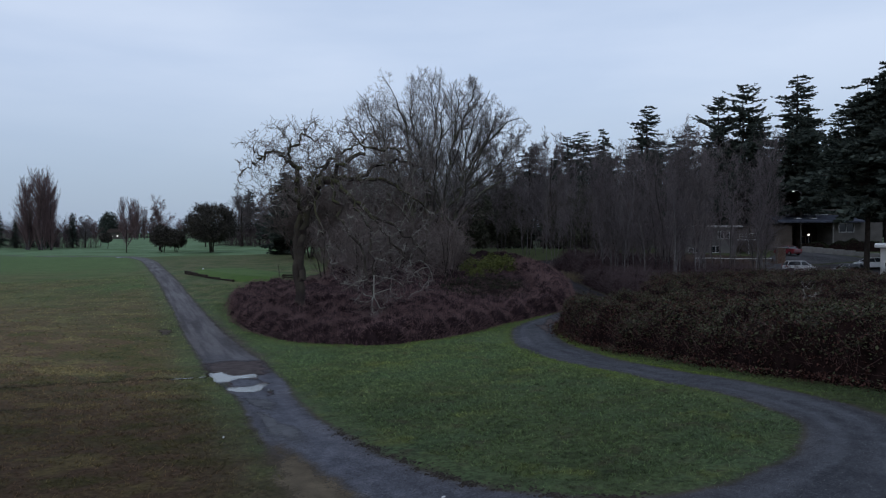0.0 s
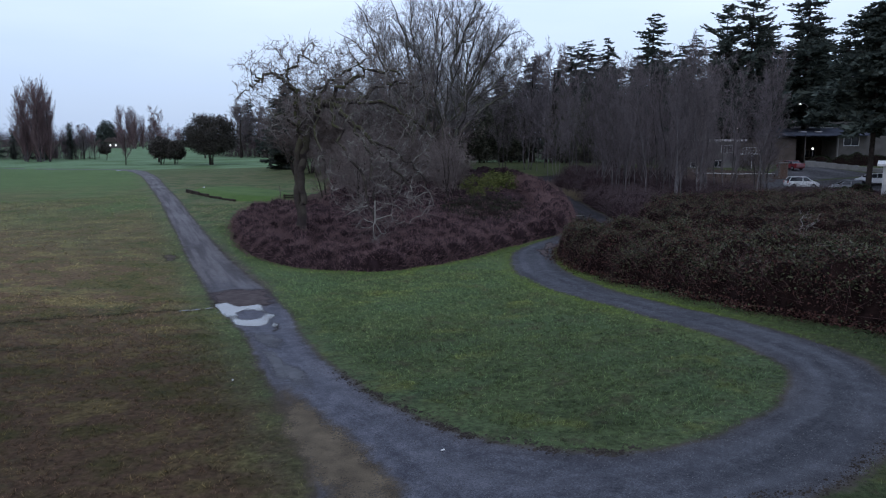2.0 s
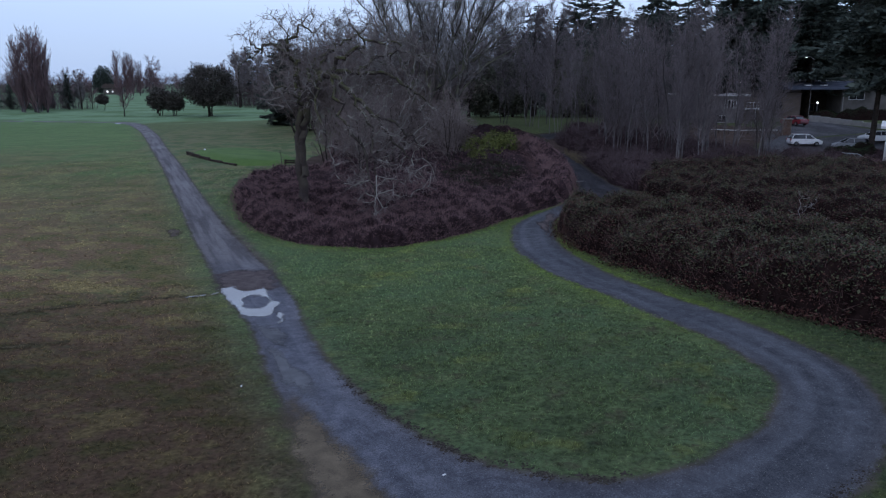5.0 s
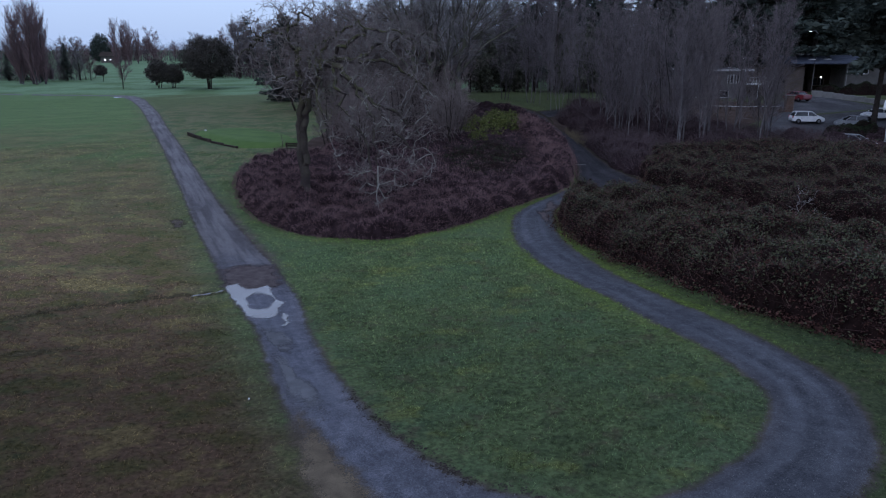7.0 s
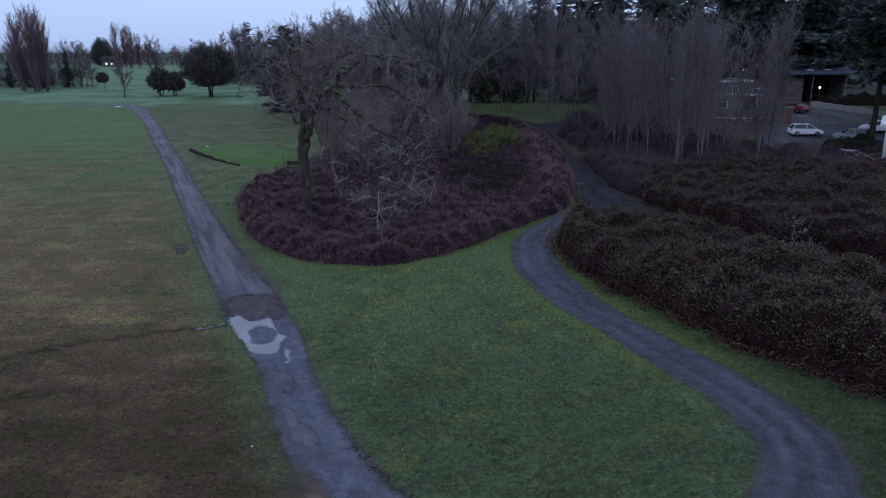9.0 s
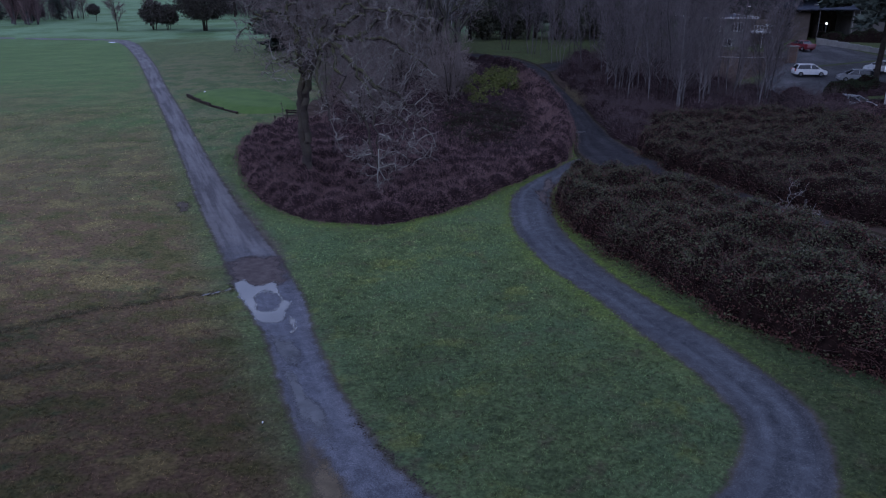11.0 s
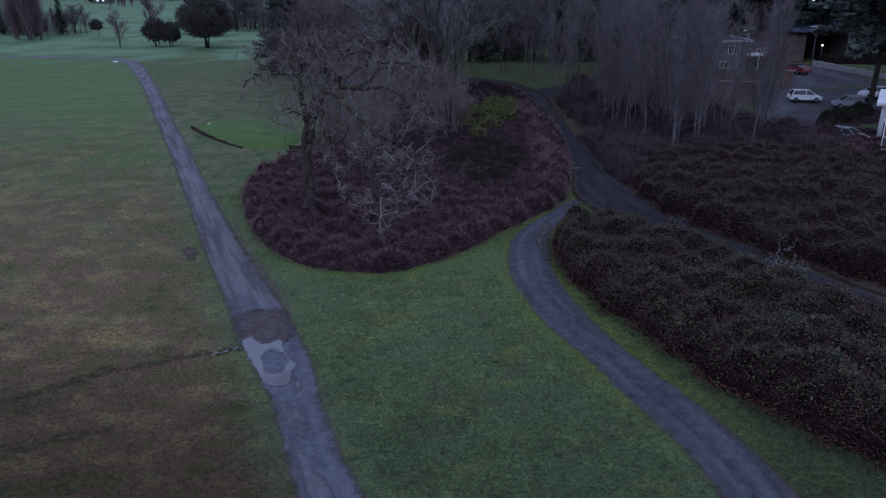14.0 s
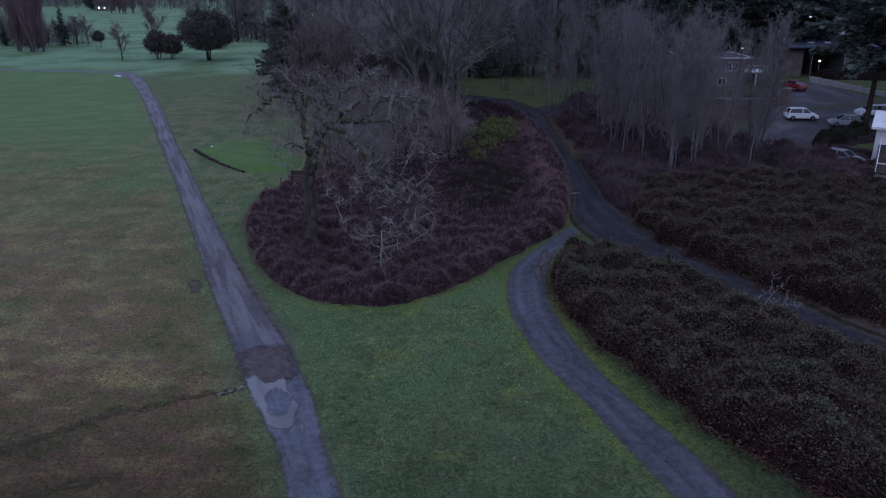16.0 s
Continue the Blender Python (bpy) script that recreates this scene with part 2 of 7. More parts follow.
def track_material(name, stone_dark, stone_light, worn, verge=None, blush=0.0):
    """Gravel or asphalt that fades through dirt into turf at its ragged edge."""
    m, n, l, b = nodes_of(name)
    tc = n.new("ShaderNodeTexCoord").outputs["Object"]
    turf, fine, mid = turf_colour(n, l, tc)
    at = n.new("ShaderNodeAttribute")
    at.attribute_name = "inside"
    ac = n.new("ShaderNodeAttribute")
    ac.attribute_name = "across"
    grit, patch, wide = noise_node(n, l, tc, 26.0, 4, 0.85), noise_node(n, l, tc, 1.7, 6, 0.65), noise_node(n, l, tc, 0.22, 3)
    stone = ramp_node(n, l, math_node(n, l, "ADD", math_node(n, l, "MULTIPLY", grit, 0.85), math_node(n, l, "MULTIPLY", patch, 0.15)),
                      [(0.34, tuple(0.8 * v for v in stone_dark)), (0.5, tuple(0.5 * (u + v) for u, v in zip(stone_dark, stone_light))), (0.66, tuple(1.25 * v for v in stone_light))])
    al = n.new("ShaderNodeAttribute")
    al.attribute_name = "along"
    lane = n.new("ShaderNodeCombineXYZ")
    l.new(math_node(n, l, "MULTIPLY", ac.outputs["Fac"], 2.3), lane.inputs[0]), l.new(math_node(n, l, "MULTIPLY", al.outputs["Fac"], 0.16), lane.inputs[1])
    streak, blotch = noise_node(n, l, lane.outputs[0], 1.0, 5, 0.6), noise_node(n, l, tc, 2.6, 7, 0.75)
    stone = mix_node(n, l, 1.0, stone, ramp_node(n, l, math_node(n, l, "ADD", math_node(n, l, "MULTIPLY", streak, 0.40), math_node(n, l, "MULTIPLY", blotch, 0.60)), [(0.39, (0.62, 0.62, 0.64)), (0.5, (1.0, 1.0, 1.0)), (0.61, (1.46, 1.45, 1.44))]), "MULTIPLY")
    xs = n.new("ShaderNodeSeparateXYZ")
    l.new(tc, xs.inputs[0])
    # Stone multiplied up westward and down eastward to fit its brightness.
    stone = mix_node(n, l, 1.0, stone, ramp_node(n, l, step_node(n, l, math_node(n, l, "ADD", xs.outputs["X"], math_node(n, l, "MULTIPLY", patch, 3.0)), -4.0, 9.0), [(0.0, (1.22, 1.20, 1.24)), (1.0, (0.74, 0.74, 0.73))]), "MULTIPLY")
    rut = math_node(n, l, "ABSOLUTE", math_node(n, l, "SUBTRACT", math_node(n, l, "ABSOLUTE", ac.outputs["Fac"]), 0.45))
    pale = math_node(n, l, "MULTIPLY", step_node(n, l, rut, 0.28, 0.02), step_node(n, l, wide, 0.3, 0.6))
    stone = mix_node(n, l, math_node(n, l, "MULTIPLY", pale, worn), stone, tuple(1.25 * v for v in stone_light))
    if blush:
        yy = n.new("ShaderNodeSeparateXYZ")
        l.new(tc, yy.inputs[0])
        earthy = math_node(n, l, "MULTIPLY", step_node(n, l, math_node(n, l, "ADD", yy.outputs["Y"], math_node(n, l, "MULTIPLY", patch, 14.0)), 34, 44), step_node(n, l, yy.outputs["X"], 2, -3))
        stone = mix_node(n, l, math_node(n, l, "MULTIPLY", earthy, blush), stone, mix_node(n, l, step_node(n, l, streak, 0.38, 0.60), (0.072, 0.063, 0.061), (0.138, 0.126, 0.121)))
    mud = ramp_node(n, l, patch, [(0.35, (0.030, 0.024, 0.022)), (0.65, (0.062, 0.050, 0.045))])
    rag = math_node(n, l, "ADD", at.outputs["Fac"], math_node(n, l, "ADD", math_node(n, l, "MULTIPLY", math_node(n, l, "SUBTRACT", patch, 0.5), 0.5),
                    math_node(n, l, "MULTIPLY", math_node(n, l, "SUBTRACT", grit, 0.5), 0.3)))
    laid = step_node(n, l, rag, -0.05, 0.15)
    if verge:
        turf = ramp_node(n, l, patch, [(0.3, tuple(0.6 * v for v in verge)), (0.7, tuple(1.4 * v for v in verge))])
    trod = math_node(n, l, "MULTIPLY", math_node(n, l, "MULTIPLY", step_node(n, l, ac.outputs["Fac"], 0.3, 0.8), step_node(n, l, xs.outputs["X"], -6.5, -8.5)), step_node(n, l, xs.outputs["Y"], 52, 40))
    turf = mix_node(n, l, math_node(n, l, "MULTIPLY", math_node(n, l, "MULTIPLY", trod, step_node(n, l, rag, -0.85, -0.15)), 0.8), turf, ramp_node(n, l, patch, [(0.38, (0.040, 0.033, 0.027)), (0.62, (0.086, 0.072, 0.062))]))
    c = mix_node(n, l, math_node(n, l, "MULTIPLY", step_node(n, l, rag, -0.24, 0.0), 0.8), turf, mud)
    soiled = math_node(n, l, "MULTIPLY", step_node(n, l, rag, 0.6, 0.1), 0.22)
    c = mix_node(n, l, laid, c, mix_node(n, l, soiled, stone, mud))
    l.new(c, b.inputs["Base Color"])
    wet = math_node(n, l, "MULTIPLY", math_node(n, l, "MULTIPLY", step_node(n, l, wide, 0.45, 0.7), 0.3), laid)
    l.new(math_node(n, l, "SUBTRACT", 0.95, wet), b.inputs["Roughness"])
    b.inputs["Specular IOR Level"].default_value = 0.02 if verge else 0.08
    h = n.new("ShaderNodeMix")
    l.new(laid, h.inputs[0]), l.new(fine, h.inputs[2]), l.new(grit, h.inputs[3])
    bump_node(n, l, b, h.outputs[0], 0.6, 0.05)
    return m


m_gravel = track_material("gravel", (0.037, 0.040, 0.050), (0.086, 0.089, 0.102), 0.22, blush=0.6)
m_asphalt = track_material("old_asphalt", (0.021, 0.020, 0.023), (0.041, 0.039, 0.044), 0.2, (0.022, 0.018, 0.012))


def bark_material(name, dark, light, coat, low, high):
    """Bark with a coat (moss, lichen) in patches on its upper faces, thicker below the height high than above it."""
    m, n, l, b = nodes_of(name)
    tc = n.new("ShaderNodeTexCoord").outputs["Object"]
    a, f, p = noise_node(n, l, tc, 1.6, 4), noise_node(n, l, tc, 14.0, 4, 0.7), noise_node(n, l, tc, 0.9, 5, 0.65)
    c = ramp_node(n, l, math_node(n, l, "ADD", math_node(n, l, "MULTIPLY", a, 0.5), math_node(n, l, "MULTIPLY", f, 0.5)), [(0.3, dark), (0.7, light)])
    g = n.new("ShaderNodeNewGeometry")
    nz, oz = n.new("ShaderNodeSeparateXYZ"), n.new("ShaderNodeSeparateXYZ")
    l.new(g.outputs["Normal"], nz.inputs[0]), l.new(tc, oz.inputs[0])
    w = math_node(n, l, "MULTIPLY", step_node(n, l, nz.outputs["Z"], -0.6, 0.3), step_node(n, l, math_node(n, l, "ADD", p, math_node(n, l, "MULTIPLY", f, 0.25)), 0.48, 0.64))
    w = math_node(n, l, "MULTIPLY", w, math_node(n, l, "ADD", 0.25, math_node(n, l, "MULTIPLY", step_node(n, l, oz.outputs["Z"], high, low), 0.70)))
    l.new(mix_node(n, l, w, c, coat), b.inputs["Base Color"])
    b.inputs["Roughness"].default_value, b.inputs["Specular IOR Level"].default_value = 0.95, 0.04
    bump_node(n, l, b, f, 0.6, 0.03)
    return m


m_oak = bark_material("mossy_oak_bark", (0.020, 0.015, 0.015), (0.078, 0.064, 0.062), (0.066, 0.066, 0.032), 8, 5)
m_greyoak = bark_material("grey_oak_bark", (0.034, 0.030, 0.029), (0.118, 0.107, 0.102), (0.110, 0.112, 0.076), 16, 24)
m_lichen = bark_material("lichened_boughs", (0.090, 0.080, 0.072), (0.200, 0.184, 0.166), (0.275, 0.270, 0.236), 5.5, 10)
m_twig = plain("brown_oak_twigs", (0.056, 0.044, 0.042), (0.235, 0.198, 0.186), 0.8, 0.95, bump=0, isle=0.3, fine=3.0)
m_birch = plain("pale_alder_bark", (0.044, 0.039, 0.039), (0.158, 0.148, 0.148), 1.2, 0.9, bump=0.4, fine=8, thing=0.3)
m_redtwig = plain("purple_brown_twigs", (0.056, 0.048, 0.050), (0.205, 0.176, 0.178), 0.8, 0.95, bump=0, isle=0.4, thing=0.25)
m_needle = plain("dark_fir_needles", (0.022, 0.029, 0.026), (0.080, 0.096, 0.080), 0.7, 0.9, bump=0, isle=0.5)
m_firbark = plain("fir_bark", (0.018, 0.015, 0.013), (0.050, 0.041, 0.036), 2, 0.95)
m_brush = plain("red_brown_brush", (0.032, 0.016, 0.016), (0.218, 0.140, 0.138), 0.9, 0.95, bump=0, isle=0.3, fine=2.5)
m_leaf = plain("bramble_leaves", (0.010, 0.012, 0.006), (0.078, 0.082, 0.042), 0.7, 0.6, bump=0, isle=0.7, gloss=0.12)
m_russet = plain("russet_bramble_leaves", (0.018, 0.008, 0.007), (0.085, 0.040, 0.032), 0.7, 0.7, bump=0, isle=0.7, gloss=0.06)
m_cane = plain("bramble_canes", (0.022, 0.012, 0.011), (0.130, 0.076, 0.070), 1.0, 0.9, bump=0, isle=0.5)
# Thatch darkened to near black: shade among the leaves put into its colour.
m_shadethatch = plain("dead_thatch_painted_shade", (0.005, 0.003, 0.003), (0.019, 0.011, 0.010), 2.5, 1.0, bump=0.8, fine=9)
m_rust = plain("russet_twigs", (0.090, 0.060, 0.062), (0.205, 0.142, 0.144), 0.6, 0.95, bump=0, isle=0.4)

# ---- mesh helpers ----


def mesh_np(name, verts, faces, material):
    """A mesh from arrays: faces are rows of three or four corners."""
    me = bpy.data.meshes.new(name)
    verts, faces = np.asarray(verts, np.float32), np.asarray(faces, np.int32)
    k = faces.shape[1]
    me.vertices.add(len(verts))
    me.vertices.foreach_set("co", verts.ravel())
    me.loops.add(faces.size)
    me.loops.foreach_set("vertex_index", faces.ravel())
    me.polygons.add(len(faces))
    me.polygons.foreach_set("loop_start", np.arange(0, faces.size, k, dtype=np.int32))
    me.update(calc_edges=True)
    me.validate()
    me.materials.append(material)
    return me


def smooth(me):
    me.polygons.foreach_set("use_smooth", np.ones(len(me.polygons), bool))
    return me


def part(name, me, parent, label=""):
    ob = new(name, me)
    ob.parent = parent
    return tagged(ob, label) if label else ob


def part_bm(name, bm, material, parent, label=""):
    me = bpy.data.meshes.new(name)
    bm.normal_update()
    bm.to_mesh(me)
    bm.free()
    me.materials.append(material)
    return part(name, me, parent, label)


BUMPS = [(0, 40, 18, 16, -1.17), (40, 87, 27, 20, -2.61), (-23, 70, 16, 16, 0.23), (11, 62, 14, 14, -0.68), (-14, 30, 16, 14, -0.57),
         (68, 136, 45, 45, 0.8), (-68, 136, 45, 45, -0.57), (9, 16, 11, 9, 0.34), (0, 114, 45, 34, 1.59), (-34, 51, 16, 11, -0.8), (-8, 23, 9, 12, -0.2)]


def gz(x, y):
    """The height of the ground."""
    z = 0.0 * np.asarray(x, float)
    for cx, cy, sx, sy, a in BUMPS:
        z = z + a * np.exp(-((x - cx) / sx) ** 2 - ((y - cy) / sy) ** 2)
    return z + 0.03 * np.sin(x * 0.9 + 1.3 * np.sin(y * 0.37)) * np.sin(y * 0.71 + 1.1 * np.sin(x * 0.43))


def ground_at(x, y):
    return float(gz(x, y))


def inside_poly(poly, x, y):
    ins = np.zeros(len(x), bool)
    j = len(poly) - 1
    for i in range(len(poly)):
        (xi, yi), (xj, yj) = poly[i], poly[j]
        ins ^= ((yi > y) != (yj > y)) & (x < (xj - xi) * (y - yi) / (yj - yi + 1e-12) + xi)
        j = i
    return ins


def rim_distance(poly, x, y):
    d = np.full(len(x), 1e9)
    for (ax, ay), (bx, by) in zip(poly, poly[1:] + poly[:1]):
        vx, vy = bx - ax, by - ay
        t = np.clip(((x - ax) * vx + (y - ay) * vy) / (vx * vx + vy * vy + 1e-9), 0, 1)
        d = np.minimum(d, np.hypot(x - ax - t * vx, y - ay - t * vy))
    return d


def scatter(poly, density, rng):
    p = np.array(poly)
    lo, hi = p.min(0), p.max(0)
    q = rng.uniform(lo, hi, (int(density * np.prod(hi - lo)), 2))
    return q[inside_poly(poly, q[:, 0], q[:, 1])]


def curve_through(pts, step):
    """Points at even steps along a smooth line through pts."""
    p = np.array(pts, float)
    e = np.vstack([2 * p[0] - p[1], p, 2 * p[-1] - p[-2]])
    out = []
    for i in range(len(p) - 1):
        a, b, c, d = e[i : i + 4]
        k = max(2, int(np.linalg.norm((c - b)[:2]) / step))
        t = (np.arange(k) / k)[:, None]
        out.append(0.5 * (2 * b + (c - a) * t + (2 * a - 5 * b + 4 * c - d) * t**2 + (3 * b - a - 3 * c + d) * t**3))
    return np.vstack(out + [p[-1:]])


def closed_curve(pts, step=0.6, ragged=0.0):
    c = curve_through(list(pts) + [pts[0]], step)[:-1]
    if ragged:
        x, y = c[:, 0], c[:, 1]
        c = c + ragged * np.column_stack([np.sin(2.1 * y + np.sin(x * 1.7)) + np.sin(5.3 * x), np.sin(2.3 * x + np.sin(y * 1.9)) + np.sin(4.7 * y)])
    return [tuple(v) for v in c]


# ---- ground ----


def axis(fine_lo, fine_hi, step, far):
    a = list(np.arange(fine_lo, fine_hi + step / 2, step))
    s = step
    while a[-1] < far:
        s *= 1.25
        a.append(a[-1] + s)
    s = step
    while a[0] > -far:
        s *= 1.25
        a.insert(0, a[0] - s)
    return np.array(a)


GRAVEL = [((-95.0, 152.0), (-95.0, 154.5)), ((-80.0, 149.5), (-79.0, 152.0)), ((-66.0, 146.0), (-64.0, 148.5)), ((-58.3, 136.4), (-55.3, 135.9)),
          ((-47.5, 114.3), (-45.2, 113.7)), ((-38.4, 94.4), (-36.4, 94.1)), ((-30.4, 76.3), (-28.7, 76.2)), ((-25.1, 64.6), (-23.4, 64.6)),
          ((-18.7, 50.3), (-16.8, 50.3)), ((-14.4, 40.5), (-12.2, 40.75)), ((-11.2, 33.5), (-8.6, 33.8)), ((-8.65, 27.85), (-6.05, 27.85)),
          ((-6.55, 23.3), (-4.7, 23.2)), ((-4.7, 18.2), (-3.0, 18.5)), ((-3.4, 14.9), (-1.6, 15.5)), ((-2.3, 11.9), (-0.45, 13.8)),
          ((-1.5, 9.3), (0.65, 12.65)), ((0.6, 7.4), (1.85, 12.05)), ((3.7, 9.3), (3.1, 11.8)), ((6.0, 10.4), (4.4, 12.1)),
          ((7.9, 11.9), (5.6, 12.9)), ((9.4, 14.0), (6.9, 14.0)), ((10.1, 16.8), (8.0, 16.2)), ((9.6, 20.0), (7.8, 18.8)),
          ((8.6, 23.6), (7.0, 21.8)), ((7.5, 27.5), (6.0, 26.0)), ((6.5, 32.5), (4.6, 30.85)), ((6.05, 38.0), (3.75, 37.0)),
          ((6.6, 43.0), (4.1, 42.1)), ((7.7, 45.9), (5.3, 45.0)), ((9.2, 48.7), (6.9, 47.3)), ((11.0, 52.0), (9.0, 50.3))]
BED = closed_curve([(-13.6, 58.2), (-14.8, 55.5), (-14.6, 50.9), (-13.2, 46.1), (-11.3, 42.1), (-9.0, 39.5), (-6.8, 38.2), (-4.4, 37.8), (-2.2, 38.3),
                    (-0.2, 39.8), (1.6, 41.6), (3.5, 44.0), (6.3, 47.3), (8.5, 50.2), (9.8, 55.3), (10.9, 62.0), (11.4, 72.0), (10.6, 81), (9.7, 88), (6.0, 95.0),
                    (-3, 96), (-11, 92), (-12, 78), (-9.8, 66), (-10.6, 60)], 0.4, 0.07)


def verge_at(x, y):
    """How near the lawn lies to the thicket's and the eastern track's rim: 1 at the rim, 0 away from it."""
    x, y = np.asarray(x, float), np.asarray(y, float)
    out = np.zeros(len(x))
    near = np.where((x > -22) & (x < 18) & (y > 10) & (y < 66))[0]
    u, v = x[near], y[near]
    bed = np.exp(-(rim_distance(BED, u, v) / 0.95) ** 2) * (v < 60) * np.clip((u + 13) / 8, 0.25, 1)
    east = [p for pair in GRAVEL[22:30] for p in pair[:1]] + [p for pair in GRAVEL[29:22:-1] for p in pair[1:]]
    track = np.exp(-(rim_distance(east, u, v) / 0.8) ** 2) * np.clip((v - 17) / 7, 0, 1)
    out[near] = np.maximum(bed, track)
    return out.astype(np.float32)


gx, gy = axis(-60, 60, 0.6, 3500), axis(-6, 130, 0.6, 3500)
GX, GY = np.meshgrid(gx, gy)
ids = np.arange(GX.size).reshape(GX.shape)
ground = new("ground", smooth(mesh_np("ground", np.column_stack([GX.ravel(), GY.ravel(), gz(GX.ravel(), GY.ravel())]),
             np.column_stack([ids[:-1, :-1].ravel(), ids[:-1, 1:].ravel(), ids[1:, 1:].ravel(), ids[1:, :-1].ravel()]), m_turf)))
ground.data.attributes.new("verge", "FLOAT", "POINT").data.foreach_set("value", verge_at(GX.ravel(), GY.ravel()))
tagged(ground, "winter turf of a golf course, green lawn and tan rough", "ground", kind="structure")


def track(name, pairs, material, lift, label, margin=0.9):
    both = curve_through([(*a, *b) for a, b in pairs], 0.25)
    a, b = both[:, :2], both[:, 2:]
    w = np.linalg.norm(b - a, axis=1)[:, None]
    u = (b - a) / w
    cols = 22
    V, inside, across = [], [], []
    for i in range(cols):
        f = i / (cols - 1)
        off = -margin + f * (w + 2 * margin)
        p = a + u * off
        ins = np.minimum(off, w - off)[:, 0]
        V.append(np.column_stack([p, gz(p[:, 0], p[:, 1]) + lift - 0.012 * (ins < -margin + 0.01)]))
        inside.append(ins)
        across.append((2 * off / w - 1)[:, 0])
    V = np.stack(V, 1)
    r, c = V.shape[:2]
    k = np.arange(r * c).reshape(r, c)
    me = smooth(mesh_np(name, V.reshape(-1, 3), np.column_stack([k[:-1, :-1].ravel(), k[:-1, 1:].ravel(), k[1:, 1:].ravel(), k[1:, :-1].ravel()]), material))
    run = np.concatenate([[0], np.cumsum(np.linalg.norm(np.diff((a + b) / 2, axis=0), axis=1))])
    for key, val in (("inside", np.stack(inside, 1)), ("across", np.stack(across, 1)), ("along", np.repeat(run[:, None], c, 1)),
                     ("verge", verge_at(V[:, :, 0].ravel(), V[:, :, 1].ravel()))):
        me.attributes.new(key, "FLOAT", "POINT").data.foreach_set("value", val.astype(np.float32).ravel())
    ob = new(name, me)
    return tagged(ob, label, "path", kind="structure")


ASPHALT = [((23.0, 23.0), (26.5, 25.0)), ((19.6, 26.8), (22.8, 29)), ((17.4, 30.6), (20.5, 32.4)), ((15.7, 34.6), (19.2, 36)), ((14.2, 38.7), (17.6, 40.0)),
           ((12.5, 43.0), (15.9, 45)), ((10.9, 47.6), (14.4, 50.0)), ((10.0, 52.5), (13.4, 56)), ((10.8, 58), (13.3, 61)), ((11.4, 65.8), (13.3, 69)),
           ((11.4, 74), (13.1, 76)), ((10.6, 83), (12.5, 85)), ((9.7, 90.3), (12.4, 92)), ((8.0, 96.5), (10.5, 98)), ((4, 99.7), (6, 101.8)), ((-3, 101), (-3, 103.4))]
SPUR = [((10.8, 94.5), (12.6, 91.5)), ((15.2, 99.0), (16.8, 96.6)), ((21, 105), (22, 102.5)), ((30, 110), (30.5, 107.5))]
track("path_1", GRAVEL, m_gravel, 0.016, "worn grey gravel cart track looping across the turf")
track("path_2", ASPHALT, m_asphalt, 0.036, "dark old asphalt footpath between the thickets", 0.6)
track("path_3", SPUR, m_asphalt, 0.026, "narrow asphalt spur towards the houses", 0.5)

# ---- growing things ----


def tubes(branches, sides):
    """Verts and quads of tapered tubes round polylines: rows of (points, radii)."""
    V, F, base = [], [], 0
    ang = np.arange(sides) * 2 * np.pi / sides
    ca, sa = np.cos(ang), np.sin(ang)
    for pts, rad in branches:
        n = len(pts)
        d = np.gradient(pts, axis=0)
        d /= np.linalg.norm(d, axis=1)[:, None] + 1e-9
        ref = np.array([0.9, 0.35, 0.1]) if abs(d[0][2]) > 0.6 else np.array([0.05, 0.1, 1.0])
        a = np.cross(d, ref)
        a /= np.linalg.norm(a, axis=1)[:, None] + 1e-9
        b = np.cross(d, a)
        ring = pts[:, None] + rad[:, None, None] * (a[:, None] * ca[None, :, None] + b[:, None] * sa[None, :, None])
        V.append(ring.reshape(-1, 3))
        k = base + np.arange(n * sides).reshape(n, sides)
        nx = np.roll(k, -1, axis=1)
        F.append(np.stack([k[:-1], nx[:-1], nx[1:], k[1:]], -1).reshape(-1, 4))
        base += n * sides
    return np.vstack(V), np.vstack(F)


def unit_rows(v):
    return v / (np.linalg.norm(v, axis=-1, keepdims=True) + 1e-9)


def sprout(rng, boughs, kids, t0, angle, ratio, wob, lift, steps, least=0.0):
    """Side shoots of many boughs at once. boughs: points (n, k, 3), lengths (n), radii at both ends (n, 2)."""
    P, L, R = boughs
    n, k = P.shape[:2]
    t = (t0 + (1 - t0) * (np.arange(kids)[None] + rng.uniform(0, 1, (n, kids))) / kids).ravel()
    who = np.repeat(np.arange(n), kids)
    f = t * (k - 1)
    j = np.minimum(f.astype(int), k - 2)
    a, b = P[who, j], P[who, j + 1]
    p = a + (b - a) * (f - j)[:, None]
    d = unit_rows(b - a)
    side = unit_rows(np.cross(d, rng.normal(size=d.shape)))
    ang = (angle * rng.uniform(0.65, 1.3, len(t)))[:, None]
    d = d * np.cos(ang) + side * np.sin(ang)
    length = L[who] * ratio * (1.15 - 0.5 * t) * rng.uniform(0.6, 1.25, len(t))
    r = (R[who, 0] + (R[who, 1] - R[who, 0]) * t) * 0.62
    Q = [p]
    for _ in range(steps):
        d = unit_rows(d + rng.normal(size=d.shape) * wob + np.array([0, 0, lift]))
        Q.append(Q[-1] + d * (length / steps)[:, None])
    return np.stack(Q, 1), length, np.column_stack([np.maximum(r, least), np.maximum(r * 0.3, least * 0.6)])


